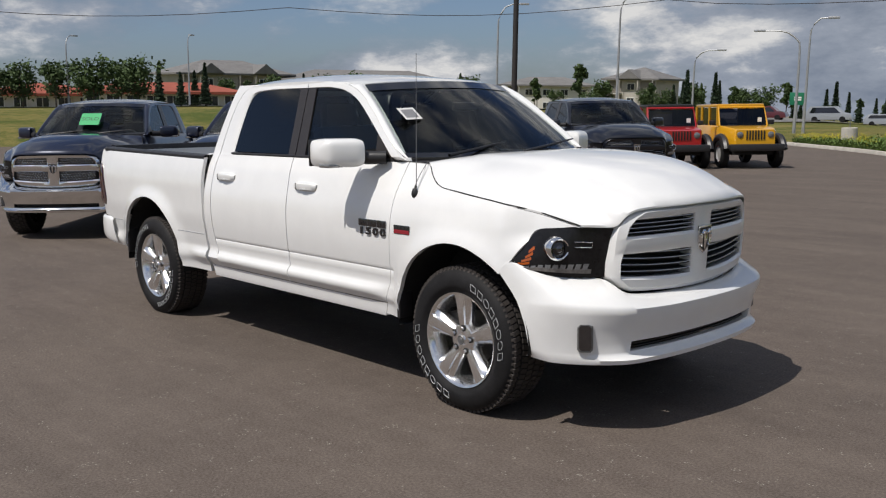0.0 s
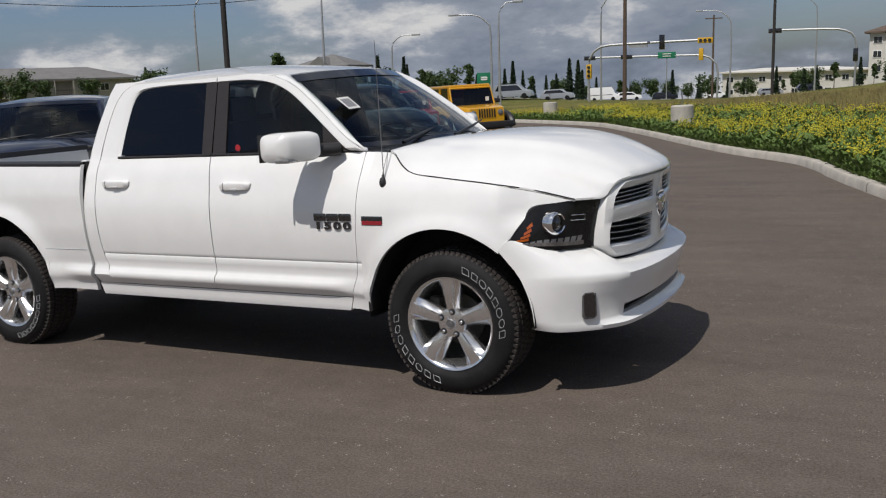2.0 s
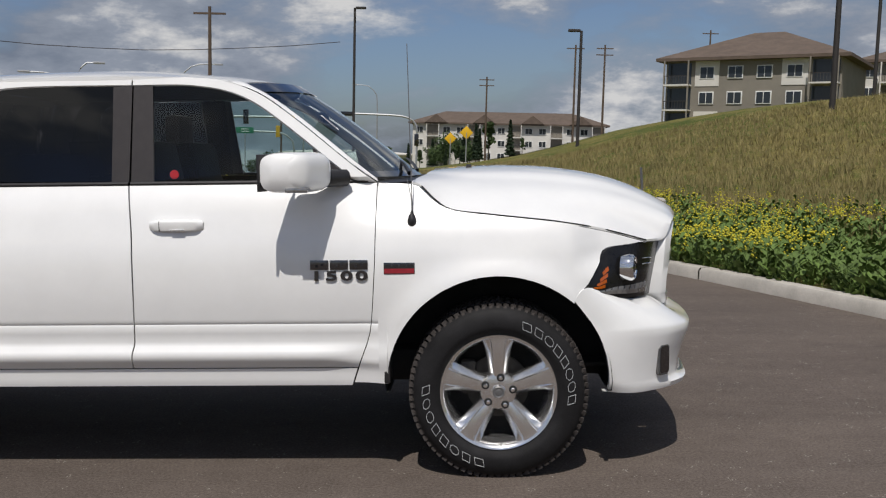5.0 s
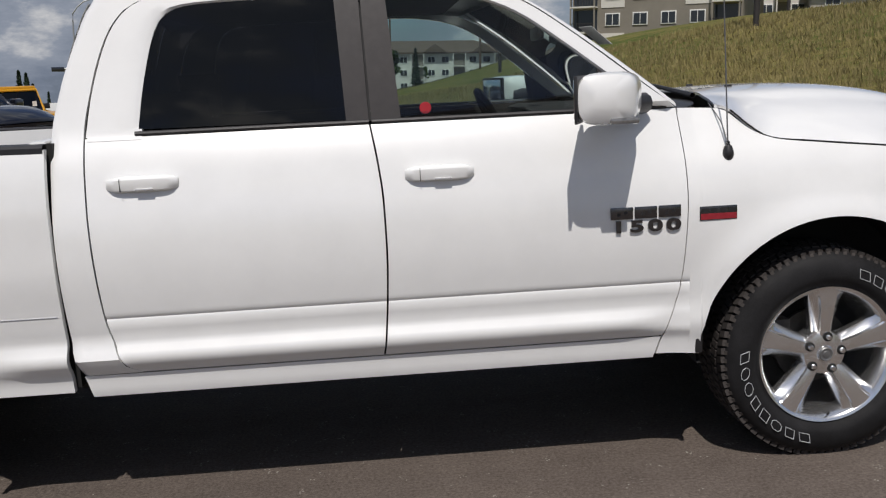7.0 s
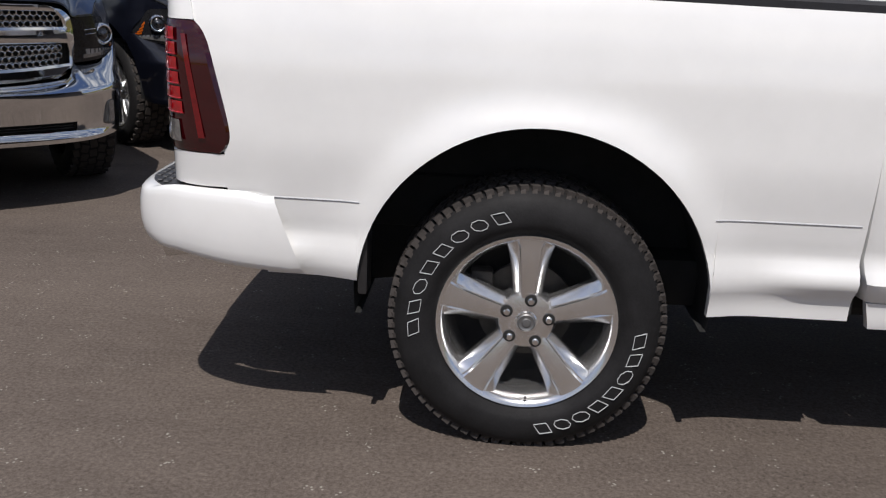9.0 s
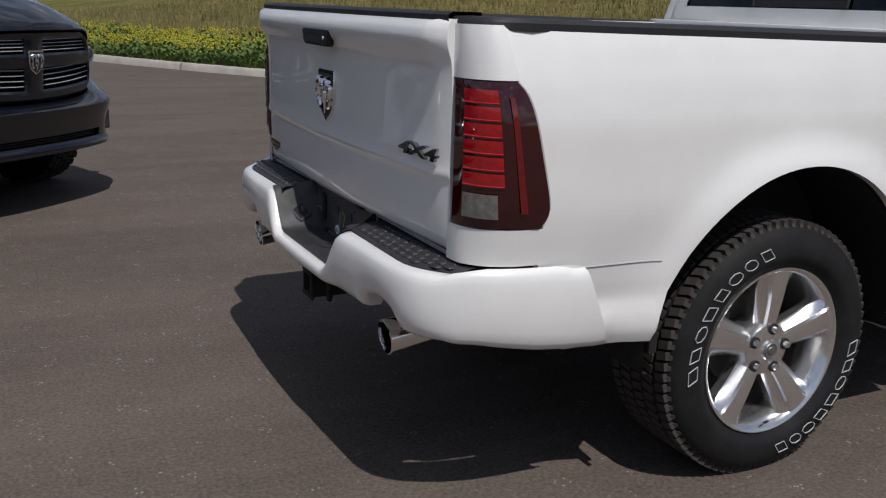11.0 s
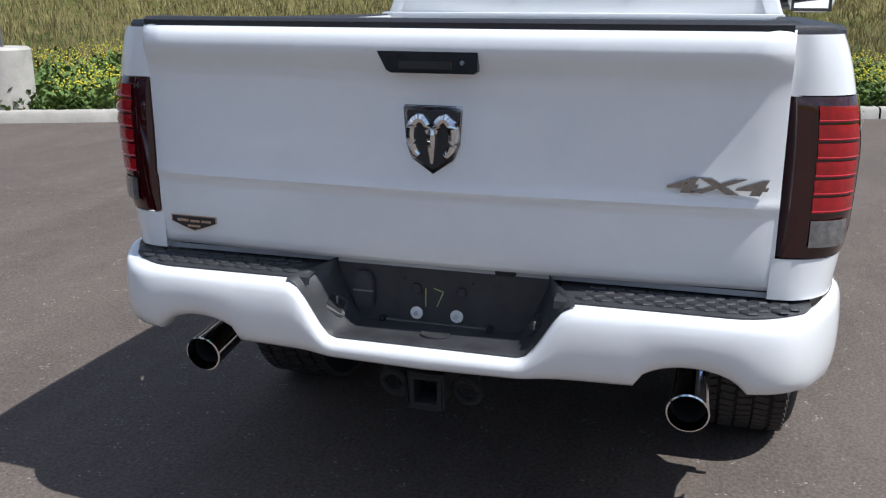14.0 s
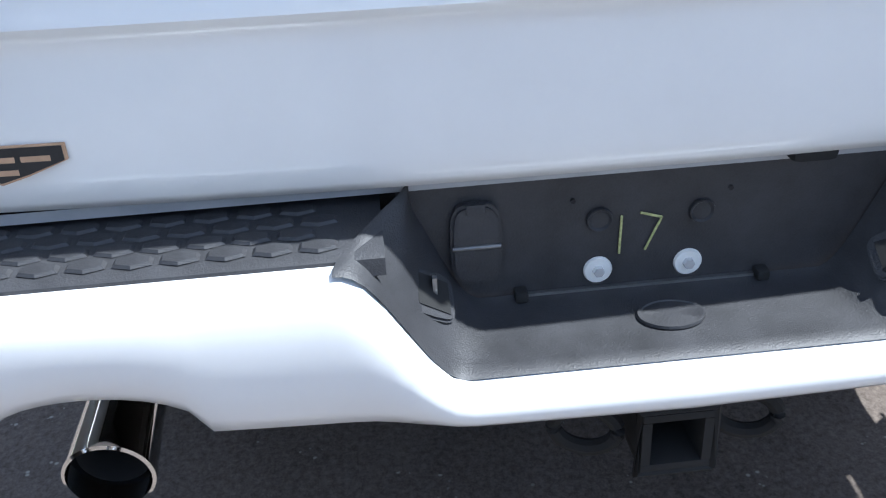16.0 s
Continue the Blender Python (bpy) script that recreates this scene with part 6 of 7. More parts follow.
copy_thing(black, park(black, -6.6, 9.9, -34))
black.matrix_basis = park(black, -5.55, 3.65, -48)


# ---- off-road wagons ----
def make_offroader(body, label, at, heading):
    t = thing("offroad_car", label, "car", "off-road cars")
    rows = []
    for x, w, z0, z1 in ((0.0, 0.56, 0.62, 1.10), (0.08, 0.60, 0.60, 1.13), (0.9, 0.70, 0.60, 1.20), (1.1, 0.74, 0.55, 1.21), (3.6, 0.76, 0.55, 1.21), (3.75, 0.74, 0.58, 1.20)):
        rows.append([Vector((-x, w * sgn * k, z)) for sgn, k, z in ((-1, 1, z0), (-1, 1, z1 - 0.06), (-1, 0.94, z1), (1, 0.94, z1), (1, 1, z1 - 0.06), (1, 1, z0))])
    bm = sheet(rows, closed=True)
    bmesh.ops.holes_fill(bm, edges=[e for e in bm.edges if e.is_boundary])
    part("body", bm, body, t)
    rows = [[Vector((-x, s * w, z)) for s in (-1, 1)] for x, w, z in ((1.10, 0.70, 1.20), (1.32, 0.66, 1.70))]
    g = part("windscreen", sheet(rows, (0.02, 0, 0)), GLASS_DARK, t)
    part("windscreen_frame", tube([Vector((-1.09, -0.72, 1.20)), Vector((-1.33, -0.68, 1.74)), Vector((-1.33, 0.68, 1.74)), Vector((-1.09, 0.72, 1.20))], 0.035, 8), body, t)
    part("soft_top", box((2.35, 1.38, 0.10), (-2.52, 0, 1.80), 0.04), BLACKTRIM if "red" in label else body, t)
    for s in (-1, 1):
        for x in (-1.42, -2.25, -3.05, -3.66):
            part("roof_post", box((0.08, 0.05, 0.58), (x, s * 0.68, 1.49)), body, t)
        part("side_window", box((2.2, 0.01, 0.5), (-2.52, s * 0.665, 1.49)), GLASS_DARK, t)
        part("headlamp", lathe([(0.0, 0.02), (0.07, 0.015), (0.09, 0.0), (0.095, -0.02)], 20, Matrix.Translation((0.01, s * 0.44, 0.96)) @ Matrix.Rotation(radians(90), 4, 'Y')), CLEARLENS, t)
        part("door_mirror", box((0.08, 0.18, 0.14), (-1.25, s * 0.88, 1.30), 0.03), BLACKTRIM, t)
        for x in (-0.55, -3.2):
            fl = [Vector((x + 0.56 * math.cos(a), s * 0.83, 0.42 + 0.47 * math.sin(a))) for a in frange(0.25, math.pi - 0.25, 12)]
            part("wheel_arch", tube(fl, 0.11, 8), BLACKTRIM, t)
            mm = Matrix.Translation((x, s * 0.80, 0.40)) @ Matrix.Rotation(radians(90 * -s), 4, 'X')
            wh = part("wheel", lathe([(0.24, -0.12), (0.36, -0.13), (0.40, -0.09), (0.405, 0.06), (0.36, 0.10), (0.24, 0.09)], 32, mm), RUBBER, t)
            part("rim", lathe([(0.0, 0.06), (0.10, 0.07), (0.20, 0.05), (0.24, 0.085)], 10, mm), ALLOY, wh)
    for i in range(7):
        part("grille_slot", box((0.02, 0.042, 0.26), (0.012, (i - 3) * 0.082, 0.95), 0.008), CAVITY, t)
    part("front_bumper", box((0.22, 1.55, 0.20), (0.14, 0, 0.60), 0.05), BLACKTRIM, t)
    part("windscreen_sticker", box((0.004, 0.12, 0.16), (-1.15, 0.5, 1.36)), PAPER, t)
    part("chassis", box((3.4, 1.2, 0.2), (-1.9, 0, 0.48)), CAVITY, t)
    part("spare_wheel", lathe([(0.0, 0.1), (0.36, 0.1), (0.40, 0.05), (0.40, -0.1), (0.0, -0.1)], 28, Matrix.Translation((-3.85, 0, 1.05)) @ Matrix.Rotation(radians(-90), 4, 'Y')), RUBBER, t)
    a = radians(heading)
    t.matrix_basis = Matrix.Translation((at[0], at[1], 0.005)) @ Matrix.Rotation(a, 4, 'Z')
    return t


make_offroader(RED, "red off-road car with black bumper and top", (-11.35, 18.6), -42)
make_offroader(YELLOW, "yellow off-road car with black wheel arches", (-9.95, 20.2), -42)
make_offroader(ORANGE, "orange off-road car among the trucks", (-19.5, 15.5), -48)


# ---- far street: cars, lamps, signals, poles ----
def far_place(az, d, eye=(2.2, -5.0)):
    return eye[0] + d * math.cos(radians(az)), eye[1] + d * math.sin(radians(az))


def make_car(body, label, az, d, heading, length=4.6, high=1.55, van=False, z=None):
    t = thing("car", label, "car", "cars on the street")
    hl = length / 2
    low, roof = [], []
    prof = ([(-hl, 0.55), (-hl + 0.05, 1.0), (-hl + 0.5, high), (hl - 1.6, high), (hl - 0.95, 1.05), (hl - 0.15, 0.90), (hl, 0.55)] if not van else
            [(-hl, 0.5), (-hl + 0.05, high), (hl - 1.2, high), (hl - 0.7, 1.25), (hl, 0.95), (hl, 0.5)])
    rows = []
    for x, zt in prof:
        k = 0.80 if zt > 1.2 else 0.95
        rows.append([Vector((x, s * w, q)) for s, w, q in ((-1, 0.88, 0.30), (-1, 0.90, min(zt, 0.85)), (-1, 0.9 * k, zt), (1, 0.9 * k, zt), (1, 0.90, min(zt, 0.85)), (1, 0.88, 0.30))])
    bm = sheet(rows, closed=True)
    bmesh.ops.holes_fill(bm, edges=[e for e in bm.edges if e.is_boundary])
    part("body", bm, body, t, angle=25)
    for s in (-1, 1):
        gw = [(-hl + 0.45, 1.0), (-hl + 0.75, high - 0.12), (hl - 1.75, high - 0.12), (hl - 1.15, 1.0)]
        bm = bmesh.new()
        bm.faces.new([bm.verts.new((x, s * (0.91 - 0.12 * max(0, q - 0.9) / 0.6), q)) for x, q in gw])
        part("side_window", bm, GLOSSBLACK, t, smooth=False)
        for x in (-hl * 0.58, hl * 0.60):
            part("wheel", lathe([(0.0, 0.10), (0.20, 0.09), (0.22, 0.12), (0.31, 0.11), (0.33, 0.0), (0.31, -0.1)], 20, Matrix.Translation((x, s * 0.80, 0.33)) @ Matrix.Rotation(radians(-90 * s), 4, 'X')), RUBBER, t)
    x, y = far_place(az, d)
    t.matrix_basis = Matrix.Translation((x, y, land(x, y))) @ Matrix.Rotation(radians(heading), 4, 'Z')
    return t


def street_z(d):
    return 0.10 + 0.006 * d


make_car(SILVER, "silver sport-utility car on the far road", 114.2, 108, 15, 4.7, 1.70, z=0.25)
make_car(MAROON, "dark red car on the far road", 117.6, 112, 15, 4.5, 1.60, z=0.3)
make_car(WHITE, "white car on the far road", 125.2, 105, 15, 4.8, 1.55, z=0.2)
make_car(WHITE, "white pickup on the far road", 119.8, 110, 15, 5.2, 1.60, z=0.3)
make_car(SILVER, "grey car on the far road", 111.5, 125, 15, 4.4, 1.50, z=0.4)
make_car(WHITE, "white delivery van on the far road", 108.8, 165, 20, 5.4, 2.35, True, z=0.6)
make_car(WHITE, "white car on the far road", 107.3, 170, 20, 4.5, 1.50, z=0.6)
make_car(BLACKBLUE, "dark car on the far road", 105.2, 175, 20, 4.5, 1.50, z=0.7)
make_car(WHITE, "white car waiting at the junction", 102.3, 180, 20, 4.5, 1.45, z=0.8)
make_car(SILVER, "pale car waiting at the junction", 99.3, 190, 20, 4.5, 1.45, z=0.9)
make_car(NAVY, "blue car behind the hill", 97.2, 195, 20, 4.5, 1.45, z=1.1)
# road strip
rows = []
for a in frange(60, 175, 60):
    row = []
    for k in (0, 1):
        d = curve([(60, 220), (85, 190), (95, 170), (105, 155), (112, 112), (118, 98), (130, 92), (150, 88), (175, 88)])(a) + k * 34
        x, y = far_place(a, d)
        row.append(Vector((x, y, land(x, y) + 0.12)))
    rows.append(row)
tagged(link("road", sheet(rows), ROADGREY), "pale grey road beyond the grass", "road", kind="structure")
GALV = grainy("galvanised_pole", (0.42, 0.43, 0.44), 0.5, 0.6, scale=6, vary=0.12)
DARKPOLE = grainy("dark_pole", (0.030, 0.026, 0.024), 0.7, scale=6, vary=0.2)
WOODPOLE = grainy("wood_pole", (0.10, 0.07, 0.05), 0.85, scale=6, vary=0.3)
SIGNGREEN = grainy("sign_green", (0.01, 0.17, 0.085), 0.5, scale=3, vary=0.1)
SIGNYEL = grainy("sign_yellow", (0.72, 0.42, 0.01), 0.5, scale=3, vary=0.1)
SIGNAL = grainy("signal_yellow", (0.62, 0.36, 0.02), 0.5, scale=3, vary=0.1)


def upright(t, az, d, z, eye=(2.2, -5.0)):
    x, y = far_place(az, d, eye)
    t.matrix_basis = Matrix.Translation((x, y, land(x, y) + z)) @ LEAN
    return x, y


def street_lamp(az, d, h, arm=2.2, mat=None, turn=0.0, box_head=False, z=0.0):
    t = thing("street_lamp", "tall steel street lamp with a curved arm" if not box_head else "dark square-headed parking lot lamp", "street lamp", "street lamps")
    mat = mat or GALV
    c, s = math.cos(radians(turn)), math.sin(radians(turn))
    if box_head:
        part("pole", rod((0, 0, 0), (0, 0, h), 0.11, 0.09, 10), mat, t)
        part("lamp_head", box((0.75, 0.35, 0.16), (c * 0.45, s * 0.45, h), 0.03, m=Matrix.Rotation(radians(turn), 4, 'Z')), mat, t)
    else:
        pts = [(0, 0, 0), (0, 0, h * 0.8), (c * arm * 0.12, s * arm * 0.12, h * 0.92), (c * arm * 0.45, s * arm * 0.45, h * 0.99), (c * arm, s * arm, h)]
        part("pole", tube(spline(pts, 18), [0.11 - 0.004 * i for i in range(18)], 8), mat, t)
        part("lamp_head", box((0.7, 0.26, 0.14), (c * (arm + 0.3), s * (arm + 0.3), h), 0.04, m=Matrix.Rotation(radians(turn), 4, 'Z')), mat, t)
    upright(t, az, d, z)


# azimuth, distance, height, arm, turn
for az, d, h, arm, turn in ((133.0, 70, 8.5, 1.6, 40), (125.6, 62, 8.7, 1.0, 30), (115.5, 64, 6.6, 2.2, 200), (115.0, 64, 7.3, 1.0, 20), (108.9, 86, 9.6, 3.0, 10), (101.5, 105, 9.4, 3.0, 190), (96.9, 120, 11.0, 2.6, 190), (158.5, 95, 6.8, 1.0, 120), (151.8, 95, 7.0, 0.4, 120), (121.5, 80, 6.5, 1.8, 20)):
    street_lamp(az, d, h, arm, None, turn, z=-0.1)
for az, d, h in ((71.6, 49, 13.0), (131.4, 46.8, 17.0)):
    t = thing("utility_pole", "dark bare utility pole", "pole", "utility poles")
    part("pole", rod((0, 0, 0), (0, 0, h), 0.15, 0.11, 10), DARKPOLE, t)
    upright(t, az, d, -0.2)
for az, d, h, turn in ((85.7, 59.6, 7.4, 180), (68.95, 61, 9.0, 180), (99.1, 70.5, 12.3, 0)):
    street_lamp(az, d, h, 1.0, DARKPOLE, turn, True, z=-0.2)
for az, d, h, arms in ((107.5, 73, 12.5, 1), (84.8, 130, 13.5, 1), (83.0, 135, 12.8, 2), (76.8, 150, 13.0, 1), (90.0, 150, 13.5, 2), (102.5, 140, 12.0, 1)):
    t = thing("power_pole", "wooden power pole with cross-arms", "pole", "power poles")
    p = part("pole", rod((0, 0, 0), (0, 0, h), 0.17, 0.12, 8), WOODPOLE, t)
    for k in range(arms):
        part("cross_arm", box((2.4, 0.14, 0.14), (0, 0, h - 0.5 - 0.9 * k)), WOODPOLE, t)
    upright(t, az, d, -0.2)
# overhead cable
for a0, a1, e0, e1, d in ((168, 100, 8.6, 8.2, 60),):
    pts = []
    for k in range(25):
        x, y = far_place(a0 + (a1 - a0) * k / 24, d)
        pts.append((x, y, land(x, y) * 0.5 + 8.0 - 0.6 * math.sin(math.pi * ((k * 3 / 24) % 1)) + 0.015 * k))
    tagged(link("overhead_cable", tube(pts, 0.022, 5), DARKPOLE), "thin dark overhead power cable", "cable")


def signal_mast(az, d, h, reach, turn, heads, sign=True):
    t = thing("traffic_signal", "traffic signal mast with yellow and black heads", "traffic light", "traffic signals")
    c, s = math.cos(radians(turn)), math.sin(radians(turn))
    part("mast", tube(spline([(0, 0, 0), (0, 0, h - 1.2), (c * 0.8, s * 0.8, h - 0.25), (c * 2.2, s * 2.2, h), (c * reach, s * reach, h + 0.1)], 20), 0.10, 8), GALV, t)
    rot = Matrix.Rotation(radians(turn), 4, 'Z')
    for f, up, mat in heads:
        hd = part("signal_head", box((0.42 if up else 1.15, 0.3, 1.15 if up else 0.42), (c * reach * f, s * reach * f, h + 0.05 if f else h * 0.55), 0.04, m=rot), mat, t)
        if mat is SIGNAL:
            for k in (-1, 0, 1):
                dz, dx = (k * 0.34, 0) if up else (0, k * 0.34)
                o = Vector((c * (reach * f + dx) + s * 0.17, s * (reach * f + dx) - c * 0.17, (h + 0.05 if f else h * 0.55) + dz))
                part("signal_lens", rod(o, o + Vector((s * 0.03, -c * 0.03, 0)), 0.13, n=12), GLOSSBLACK, hd)
    if sign:
        part("street_sign", box((1.5, 0.06, 0.4), (c * reach * 0.42, s * reach * 0.42, h - 0.1), m=rot), GALV, t, "grey street name board")
    upright(t, az, d, -0.1)


signal_mast(109.6, 78, 4.6, 9.5, 5, ((0.0, True, SIGNAL), (0.62, True, GLOSSBLACK), (0.97, False, SIGNAL)))
signal_mast(102.2, 95, 4.4, 13.0, 185, ((0.12, True, SIGNAL), (0.68, False, GLOSSBLACK), (0.97, False, GLOSSBLACK)), False)
signal_mast(94.8, 92, 5.2, 7.0, 185, ((0.0, True, GLOSSBLACK), (0.98, False, GLOSSBLACK)), False)
for az, d, z, w, h in ((105.0, 94, 4.35, 1.7, 0.6), (115.9, 105, 2.4, 1.6, 1.3), (61.3, 66, 0.95, 1.75, 0.75)):
    t = thing("direction_sign", "green road direction sign on a post", "sign", "green signs")
    part("board", box((w, 0.06, h), (0, 0, 0), 0.02, m=Matrix.Rotation(radians(az - 90), 4, 'Z')), SIGNGREEN, t)
    for k in (-0.1, 0.12):
        part("sign_bar", box((w * 0.45, 0.02, h * 0.13), (0.05 * math.cos(radians(az)) * -1, -0.05, k), m=Matrix.Rotation(radians(az - 90), 4, 'Z')), PAPER, t)
    part("post", rod((0, 0.05, -4.4), (0, 0.05, 0), 0.05, n=8), GALV, t)
    upright(t, az, d, z)
for az, d in ((92.6, 100), (91.8, 88)):
    t = thing("warning_sign", "yellow diamond warning sign", "sign", "warning signs")
    part("board", box((0.9, 0.05, 0.9), (0, 0, 3.0), 0.02, m=Matrix.Rotation(radians(az - 90), 4, 'Z') @ Matrix.Rotation(radians(45), 4, 'Y')), SIGNYEL, t)
    part("post", rod((0, 0, 0), (0, 0, 3.0), 0.05, n=8), GALV, t)
    upright(t, az, d, -0.1)

# ---- buildings ----
BEIGE = grainy("beige_siding", (0.44, 0.41, 0.36), 0.85, scale=0.4, vary=0.12, fine=6)
TAUPE = grainy("taupe_siding", (0.22, 0.20, 0.165), 0.85, scale=0.4, vary=0.12, fine=6)
CREAM = grainy("cream_siding", (0.62, 0.60, 0.55), 0.85, scale=0.4, vary=0.08, fine=6)
SHINGLE = grainy("brown_shingle", (0.115, 0.085, 0.065), 0.9, scale=0.8, vary=0.25, fine=5, bump=0.4)
GREYROOF = grainy("grey_shingle", (0.17, 0.165, 0.16), 0.9, scale=0.8, vary=0.2, fine=5)
REDROOF = grainy("red_roof", (0.30, 0.075, 0.045), 0.85, scale=0.5, vary=0.2, fine=5)
PANE = Mat("far_window_pane", (0.03, 0.035, 0.04), 0.08, 0.0, 0.0).m


def hip_roof(w, d, h, over, z, m):
    a, b = w / 2 + over, d / 2 + over
    r = max(0.3, a - b)
    v = [(-a, -b, z), (a, -b, z), (a, b, z), (-a, b, z), (-r, 0, z + h), (r, 0, z + h)]
    bm = bmesh.new()
    vs = [bm.verts.new(m @ Vector(p)) for p in v]
    lowv = [bm.verts.new(m @ Vector((p[0], p[1], z - 0.35))) for p in v[:4]]
    for f in ((0, 1, 5, 4), (2, 3, 4, 5), (1, 2, 5), (3, 0, 4)):
        bm.faces.new([vs[i] for i in f])
    for i in range(4):
        bm.faces.new((vs[i], vs[(i + 1) % 4], lowv[(i + 1) % 4], lowv[i]))
    bm.faces.new(lowv)
    return bm


def make_block(label, az, d, w, depth, storeys, cols, wall, roofmat, base, turn=0.0, roof_h=3.0, storey=2.9, balconies=(), accents=(), gables=0, eye=(2.2, -5.0)):
    """An apartment block: walls, hip roof, window rows, balconies; local -y faces the lot."""
    t = thing("apartment_building", label, "building", "apartment buildings")
    I = Matrix.Identity(4)
    H = storeys * storey
    part("wall", box((w, depth, H + 3), (0, depth / 2, (H - 3) / 2)), wall, t, smooth=False)
    part("roof", hip_roof(w, depth, roof_h, 1.0, H + 0.35, Matrix.Translation((0, depth / 2, 0))), roofmat, t, smooth=False)
    step = w / cols
    for r in range(storeys):
        for c in range(cols):
            x = -w / 2 + step * (c + 0.5)
            z = r * storey + 1.55
            if c in balconies:
                b = part("balcony", box((step * 0.92, 1.5, 0.18), (x, -0.7, r * storey + 0.1)), CREAM, t)
                part("balcony_back", box((step * 0.86, 0.04, storey * 0.86), (x, -0.03, r * storey + storey / 2)), TAUPE if wall is not TAUPE else PANE, b, smooth=False)
                for k in range(2):
                    part("balcony_post", box((0.16, 0.16, storey), (x + (k - 0.5) * step * 0.88, -1.35, r * storey + storey / 2)), wall, b)
                part("balcony_rail", box((step * 0.9, 0.06, 0.08), (x, -1.4, r * storey + 1.15)), DARKPOLE, b)
                for k in range(9):
                    part("baluster", box((0.05, 0.05, 0.95), (x + (k - 4) * step * 0.1, -1.4, r * storey + 0.65)), DARKPOLE, b)
                continue
            if (c, r) in accents:
                part("accent_panel", box((step * 0.86, 0.08, storey), (x, -0.03, r * storey + storey / 2)), CREAM, t)
            wn_ = part("window", box((1.75, 0.14, 1.45), (x, -0.05, z), 0.02), PAPER, t)
            for k in (-1, 1):
                part("pane", box((0.72, 0.04, 1.22), (x + k * 0.40, -0.125, z)), PANE, wn_, smooth=False)
    for g in range(gables):
        x = -w / 2 + w * (g + 0.5) / gables
        bm = bmesh.new()
        vs = [bm.verts.new(p) for p in ((x - 2.6, -1.6, H + 0.3), (x + 2.6, -1.6, H + 0.3), (x, -1.6, H + 2.2), (x, depth * 0.35, H + 2.2), (x - 2.6, depth * 0.3, H + 0.3), (x + 2.6, depth * 0.3, H + 0.3))]
        for f in ((0, 1, 2), (0, 2, 3, 4), (1, 5, 3, 2)):
            bm.faces.new([vs[i] for i in f])
        part("gable", bm, roofmat, t, smooth=False)
    x, y = far_place(az, d, eye)
    t.matrix_basis = Matrix.Translation((x, y, land(x, y) + base)) @ LEAN @ Matrix.Rotation(radians(az - 90 + turn), 4, 'Z')
    return t


E6 = (-1.0, -4.8)
make_block("taupe and beige apartment block on the hill", 73.2, 112, 19.5, 16, 3, 6, TAUPE, SHINGLE, -3.2, -14, 3.6, 2.9, (0, 5), ((1, 2), (4, 2), (1, 0)), eye=E6)
make_block("long cream apartment block with a brown roof", 87.5, 215, 44, 14, 3, 14, CREAM, SHINGLE, -1.4, 0, 2.8, 2.9, (1, 4, 7, 10, 13), (), 4, eye=E6)
make_block("distant townhouses with grey roofs", 64.8, 135, 12, 10, 2, 6, CREAM, SHINGLE, -1.6, 10, 2.0, 2.7, (1, 4), eye=E6)
make_block("low brown-roofed house on the hill", 60.0, 125, 20, 10, 1, 4, BEIGE, SHINGLE, -1.0, 6, 2.0, 2.6, eye=E6)
make_block("low brown-roofed houses beyond the meadow", 47.0, 120, 40, 10, 1, 8, BEIGE, GREYROOF, -1.4, 0, 2.2, 2.6, eye=E6)
E0 = (3.7, -4.45)
make_block("grey-beige apartment block with balconies", 149.8, 185, 22, 14, 3, 6, BEIGE, GREYROOF, -3.0, 22, 2.6, 2.9, (0, 3), (), 2, eye=E0)
make_block("grey-beige apartment block behind the trees", 142.0, 190, 34, 14, 3, 9, BEIGE, GREYROOF, -4.0, 10, 2.2, 2.9, (2, 5), eye=E0)
make_block("beige apartment block with a grey roof", 131.2, 215, 20, 12, 3, 5, CREAM, GREYROOF, -3.6, 0, 1.8, 2.9, (0,), eye=E0)
make_block("beige apartment block with gables and balconies", 126.2, 200, 11, 12, 3, 3, BEIGE, GREYROOF, -2.4, -25, 2.4, 2.9, (0, 2), (), 1, eye=E0)
make_block("low shop row with a red roof", 154.0, 130, 20, 10, 1, 8, CREAM, REDROOF, -0.8, 0, 1.2, 2.4, eye=E0)
make_block("low white building with a pink-red roof", 160.5, 140, 14, 10, 1, 5, CREAM, REDROOF, -0.9, 0, 1.4, 2.4, eye=E0)
make_block("long white commercial building beyond the junction", 98.0, 260, 36, 20, 2, 9, CREAM, CREAM, -1.0, 0, 0.8, 3.2, eye=(2.2, -5.4))

# ---- trees ----
BARK = grainy("bark", (0.09, 0.07, 0.05), 0.9, scale=4, vary=0.3, fine=20)
CROWN = grainy("broadleaf_crown", (0.050, 0.085, 0.022), 0.8, scale=0.6, vary=0.4, fine=6)
SPRUCE = grainy("spruce_crown", (0.022, 0.042, 0.018), 0.85, scale=0.7, vary=0.4, fine=6)


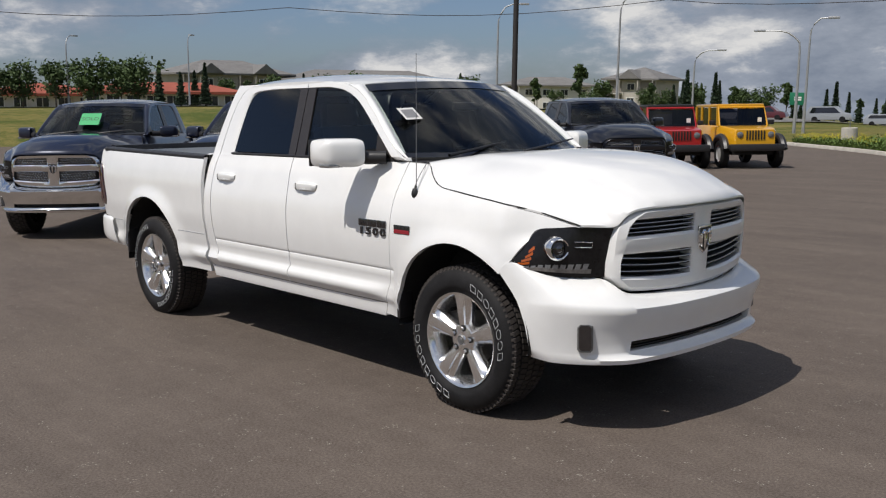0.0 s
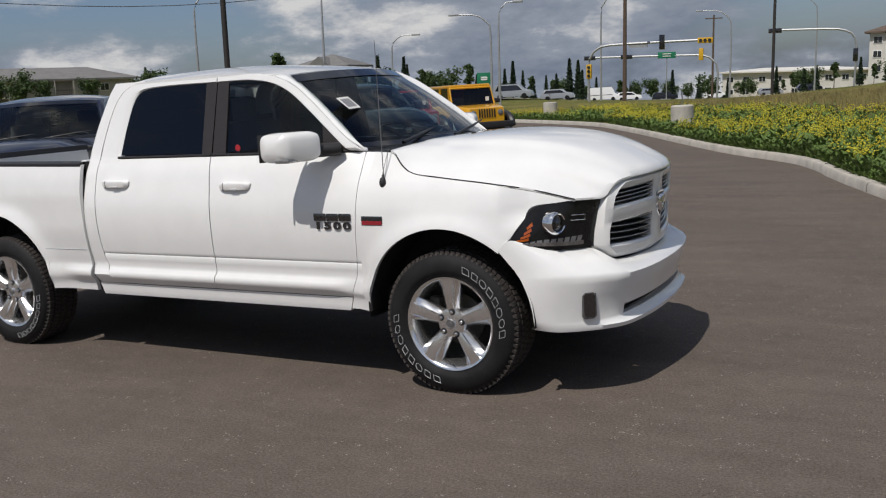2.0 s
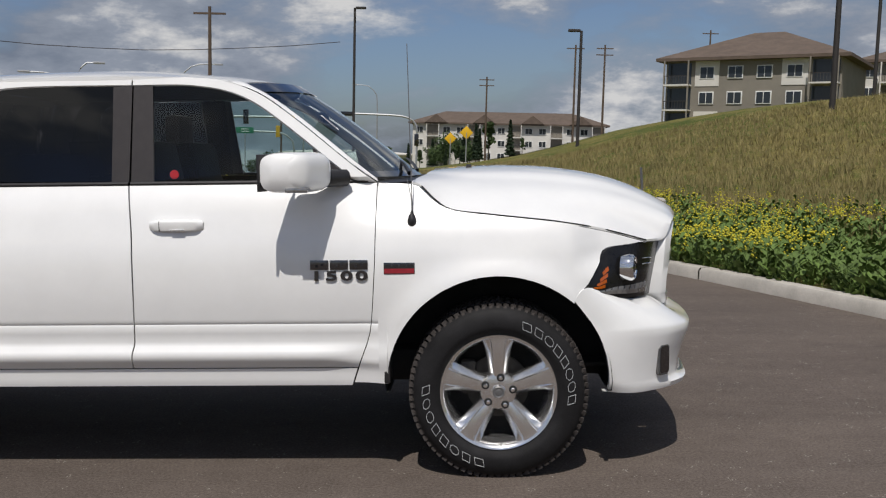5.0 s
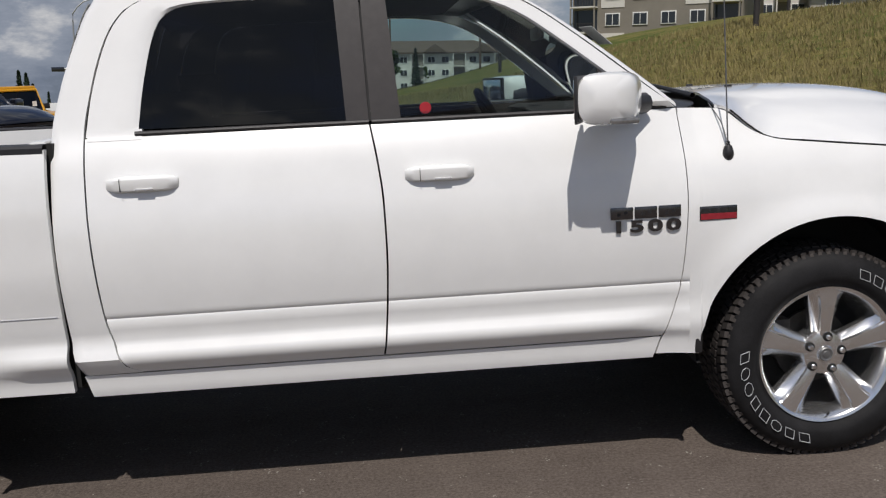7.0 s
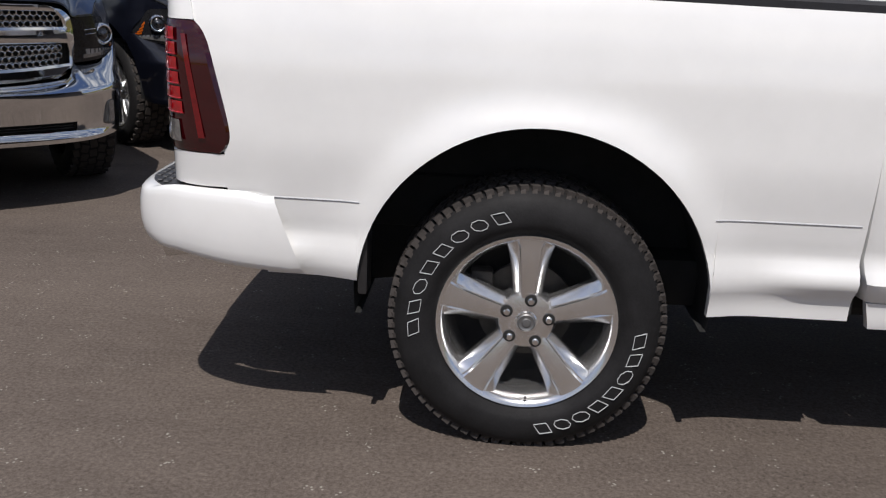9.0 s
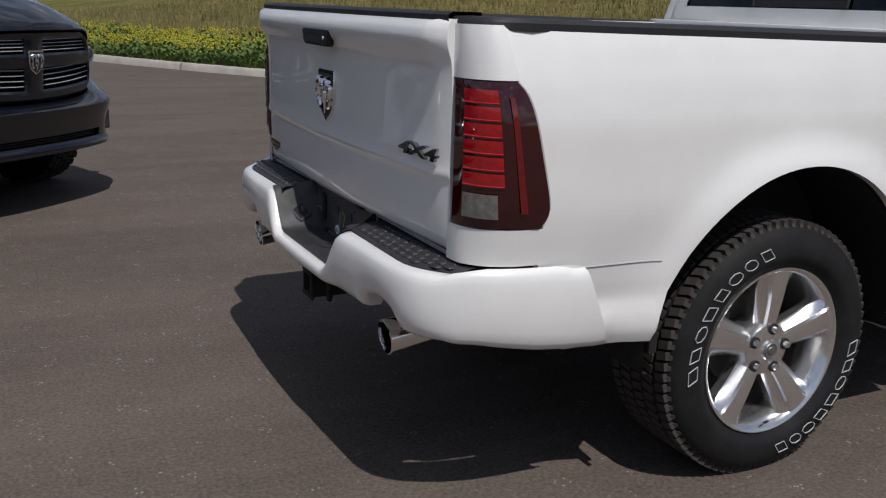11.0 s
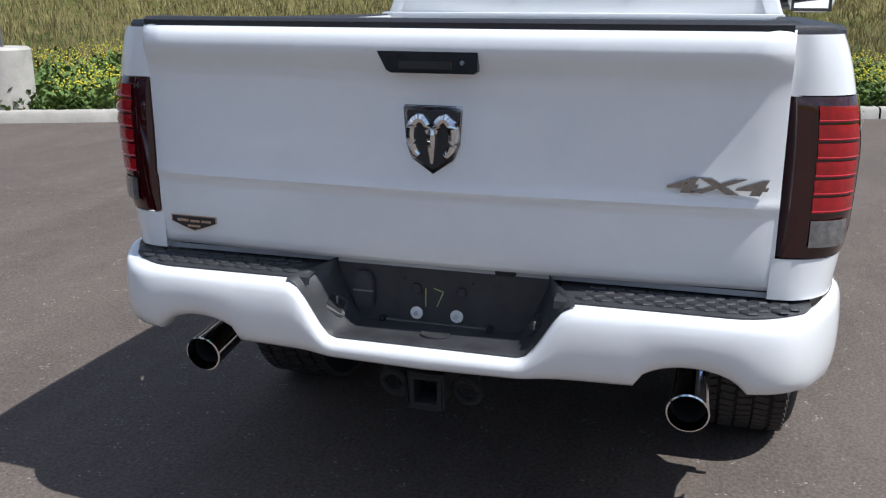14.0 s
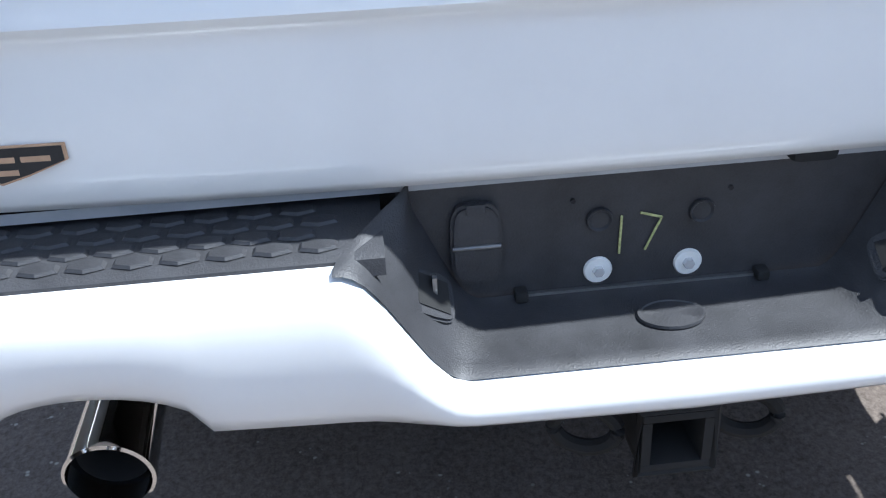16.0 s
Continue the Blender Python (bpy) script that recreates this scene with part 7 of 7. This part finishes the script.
def make_tree(seed, h, spread, conifer):
    r = random.Random(seed)
    t = thing("tree", "dark green spruce tree" if conifer else "leafy green deciduous tree", "tree", "trees along the street")
    part("trunk", rod((0, 0, 0), (0, 0, h * (0.95 if conifer else 0.55)), 0.02 * h, 0.006 * h, 8), BARK, t)
    verts, faces = [], []
    limbs = bmesh.new()
    if not conifer:
        for k in range(6):
            a = r.uniform(0, 6.28)
            rod((0, 0, h * (0.28 + 0.05 * k)), (spread * 0.7 * math.cos(a), spread * 0.7 * math.sin(a), h * (0.50 + 0.06 * k)), 0.008 * h, 0.003 * h, 6, limbs)
        part("limb", limbs, BARK, t)
        centres = [(r.gauss(0, spread * 0.42), r.gauss(0, spread * 0.42), h * r.uniform(0.34, 0.93)) for _ in range(26)]
    else:
        limbs.free()
    n = 1500 if not conifer else 1300
    for _ in range(n):
        if conifer:
            f = r.random() ** 1.4
            rad = spread * (1 - f) * (0.55 + 0.45 * (math.sin(f * 60) * 0.5 + 0.5)) * r.uniform(0.5, 1.0) + 0.05
            a = r.uniform(0, 6.28)
            c = (rad * math.cos(a), rad * math.sin(a), h * (0.10 + 0.90 * f))
            s = h * 0.030
        else:
            q = r.choice(centres)
            c = tuple(q[i] + r.gauss(0, spread * 0.20) for i in range(3))
            s = h * 0.032
        i = len(verts)
        d1 = Vector((r.gauss(0, 1), r.gauss(0, 1), r.gauss(0, 0.7))).normalized() * s * r.uniform(0.7, 1.5)
        d2 = Vector((r.gauss(0, 1), r.gauss(0, 1), r.gauss(0, 0.7))).normalized() * s * r.uniform(0.7, 1.5)
        cv = Vector(c)
        verts.extend((tuple(cv - d1), tuple(cv + d2), tuple(cv + d1), tuple(cv - d2)))
        faces.append((i, i + 1, i + 2, i + 3))
    me = bpy.data.meshes.new("crown")
    me.from_pydata(verts, [], faces)
    me.materials.append(SPRUCE if conifer else CROWN)
    c = new("crown", me)
    c.parent = t
    return t


kinds = [make_tree(1, 9.0, 3.0, False), make_tree(2, 8.0, 2.6, False), make_tree(3, 10.0, 1.5, True), make_tree(4, 9.0, 1.2, True), make_tree(5, 8.5, 1.7, True), make_tree(6, 9.0, 1.1, False)]
spots = []
tr = random.Random(11)
for az, d, k, s in ((161.5, 100, 0, 0.8), (159.8, 96, 1, 0.9), (157.8, 92, 0, 0.82), (156.3, 98, 1, 0.95), (155.4, 95, 0, 0.85), (162.8, 100, 1, 0.8), (164.5, 95, 0, 0.8), (154.2, 120, 2, 0.85), (153.0, 118, 4, 0.8), (151.6, 118, 2, 0.85), (152.2, 130, 4, 0.9),
                    (147.5, 105, 1, 0.7), (128.2, 95, 0, 0.72), (129.2, 98, 5, 0.9), (127.7, 90, 1, 0.6), (125.2, 90, 1, 0.45), (130.6, 110, 1, 0.5)):
    spots.append((az, d, k, s))
for i in range(58):
    az = tr.uniform(88, 125)
    d = tr.uniform(150, 200)
    spots.append((az, d, tr.choice((2, 3, 4, 3, 5, 0)), tr.uniform(0.45, 0.95)))
for i in range(48):
    spots.append((tr.uniform(87, 127), tr.uniform(195, 240), tr.choice((0, 1, 5)), tr.uniform(0.45, 0.75)))
for i in range(26):
    spots.append((tr.uniform(128, 172), tr.uniform(150, 190), tr.choice((0, 1, 2, 5)), tr.uniform(0.55, 0.85)))
for i, (az, d, k, s) in enumerate(spots):
    x, y = far_place(az, d, E0 if az > 125 else (2.2, -5.3))
    z = land(x, y) - 0.2
    s *= 0.62 if i < 17 else 0.8
    mm = Matrix.Translation((x, y, z)) @ LEAN @ Matrix.Rotation(tr.uniform(0, 6.28), 4, 'Z')
    kinds[k].scale = (s, s, s)
    copy_thing(kinds[k], mm)
for k, ob in enumerate(kinds):
    x, y = far_place(118 + k * 1.3, 175)
    s = 0.6
    ob.matrix_basis = Matrix.Translation((x, y, land(x, y) - 0.2)) @ LEAN @ Matrix.Scale(s, 4)
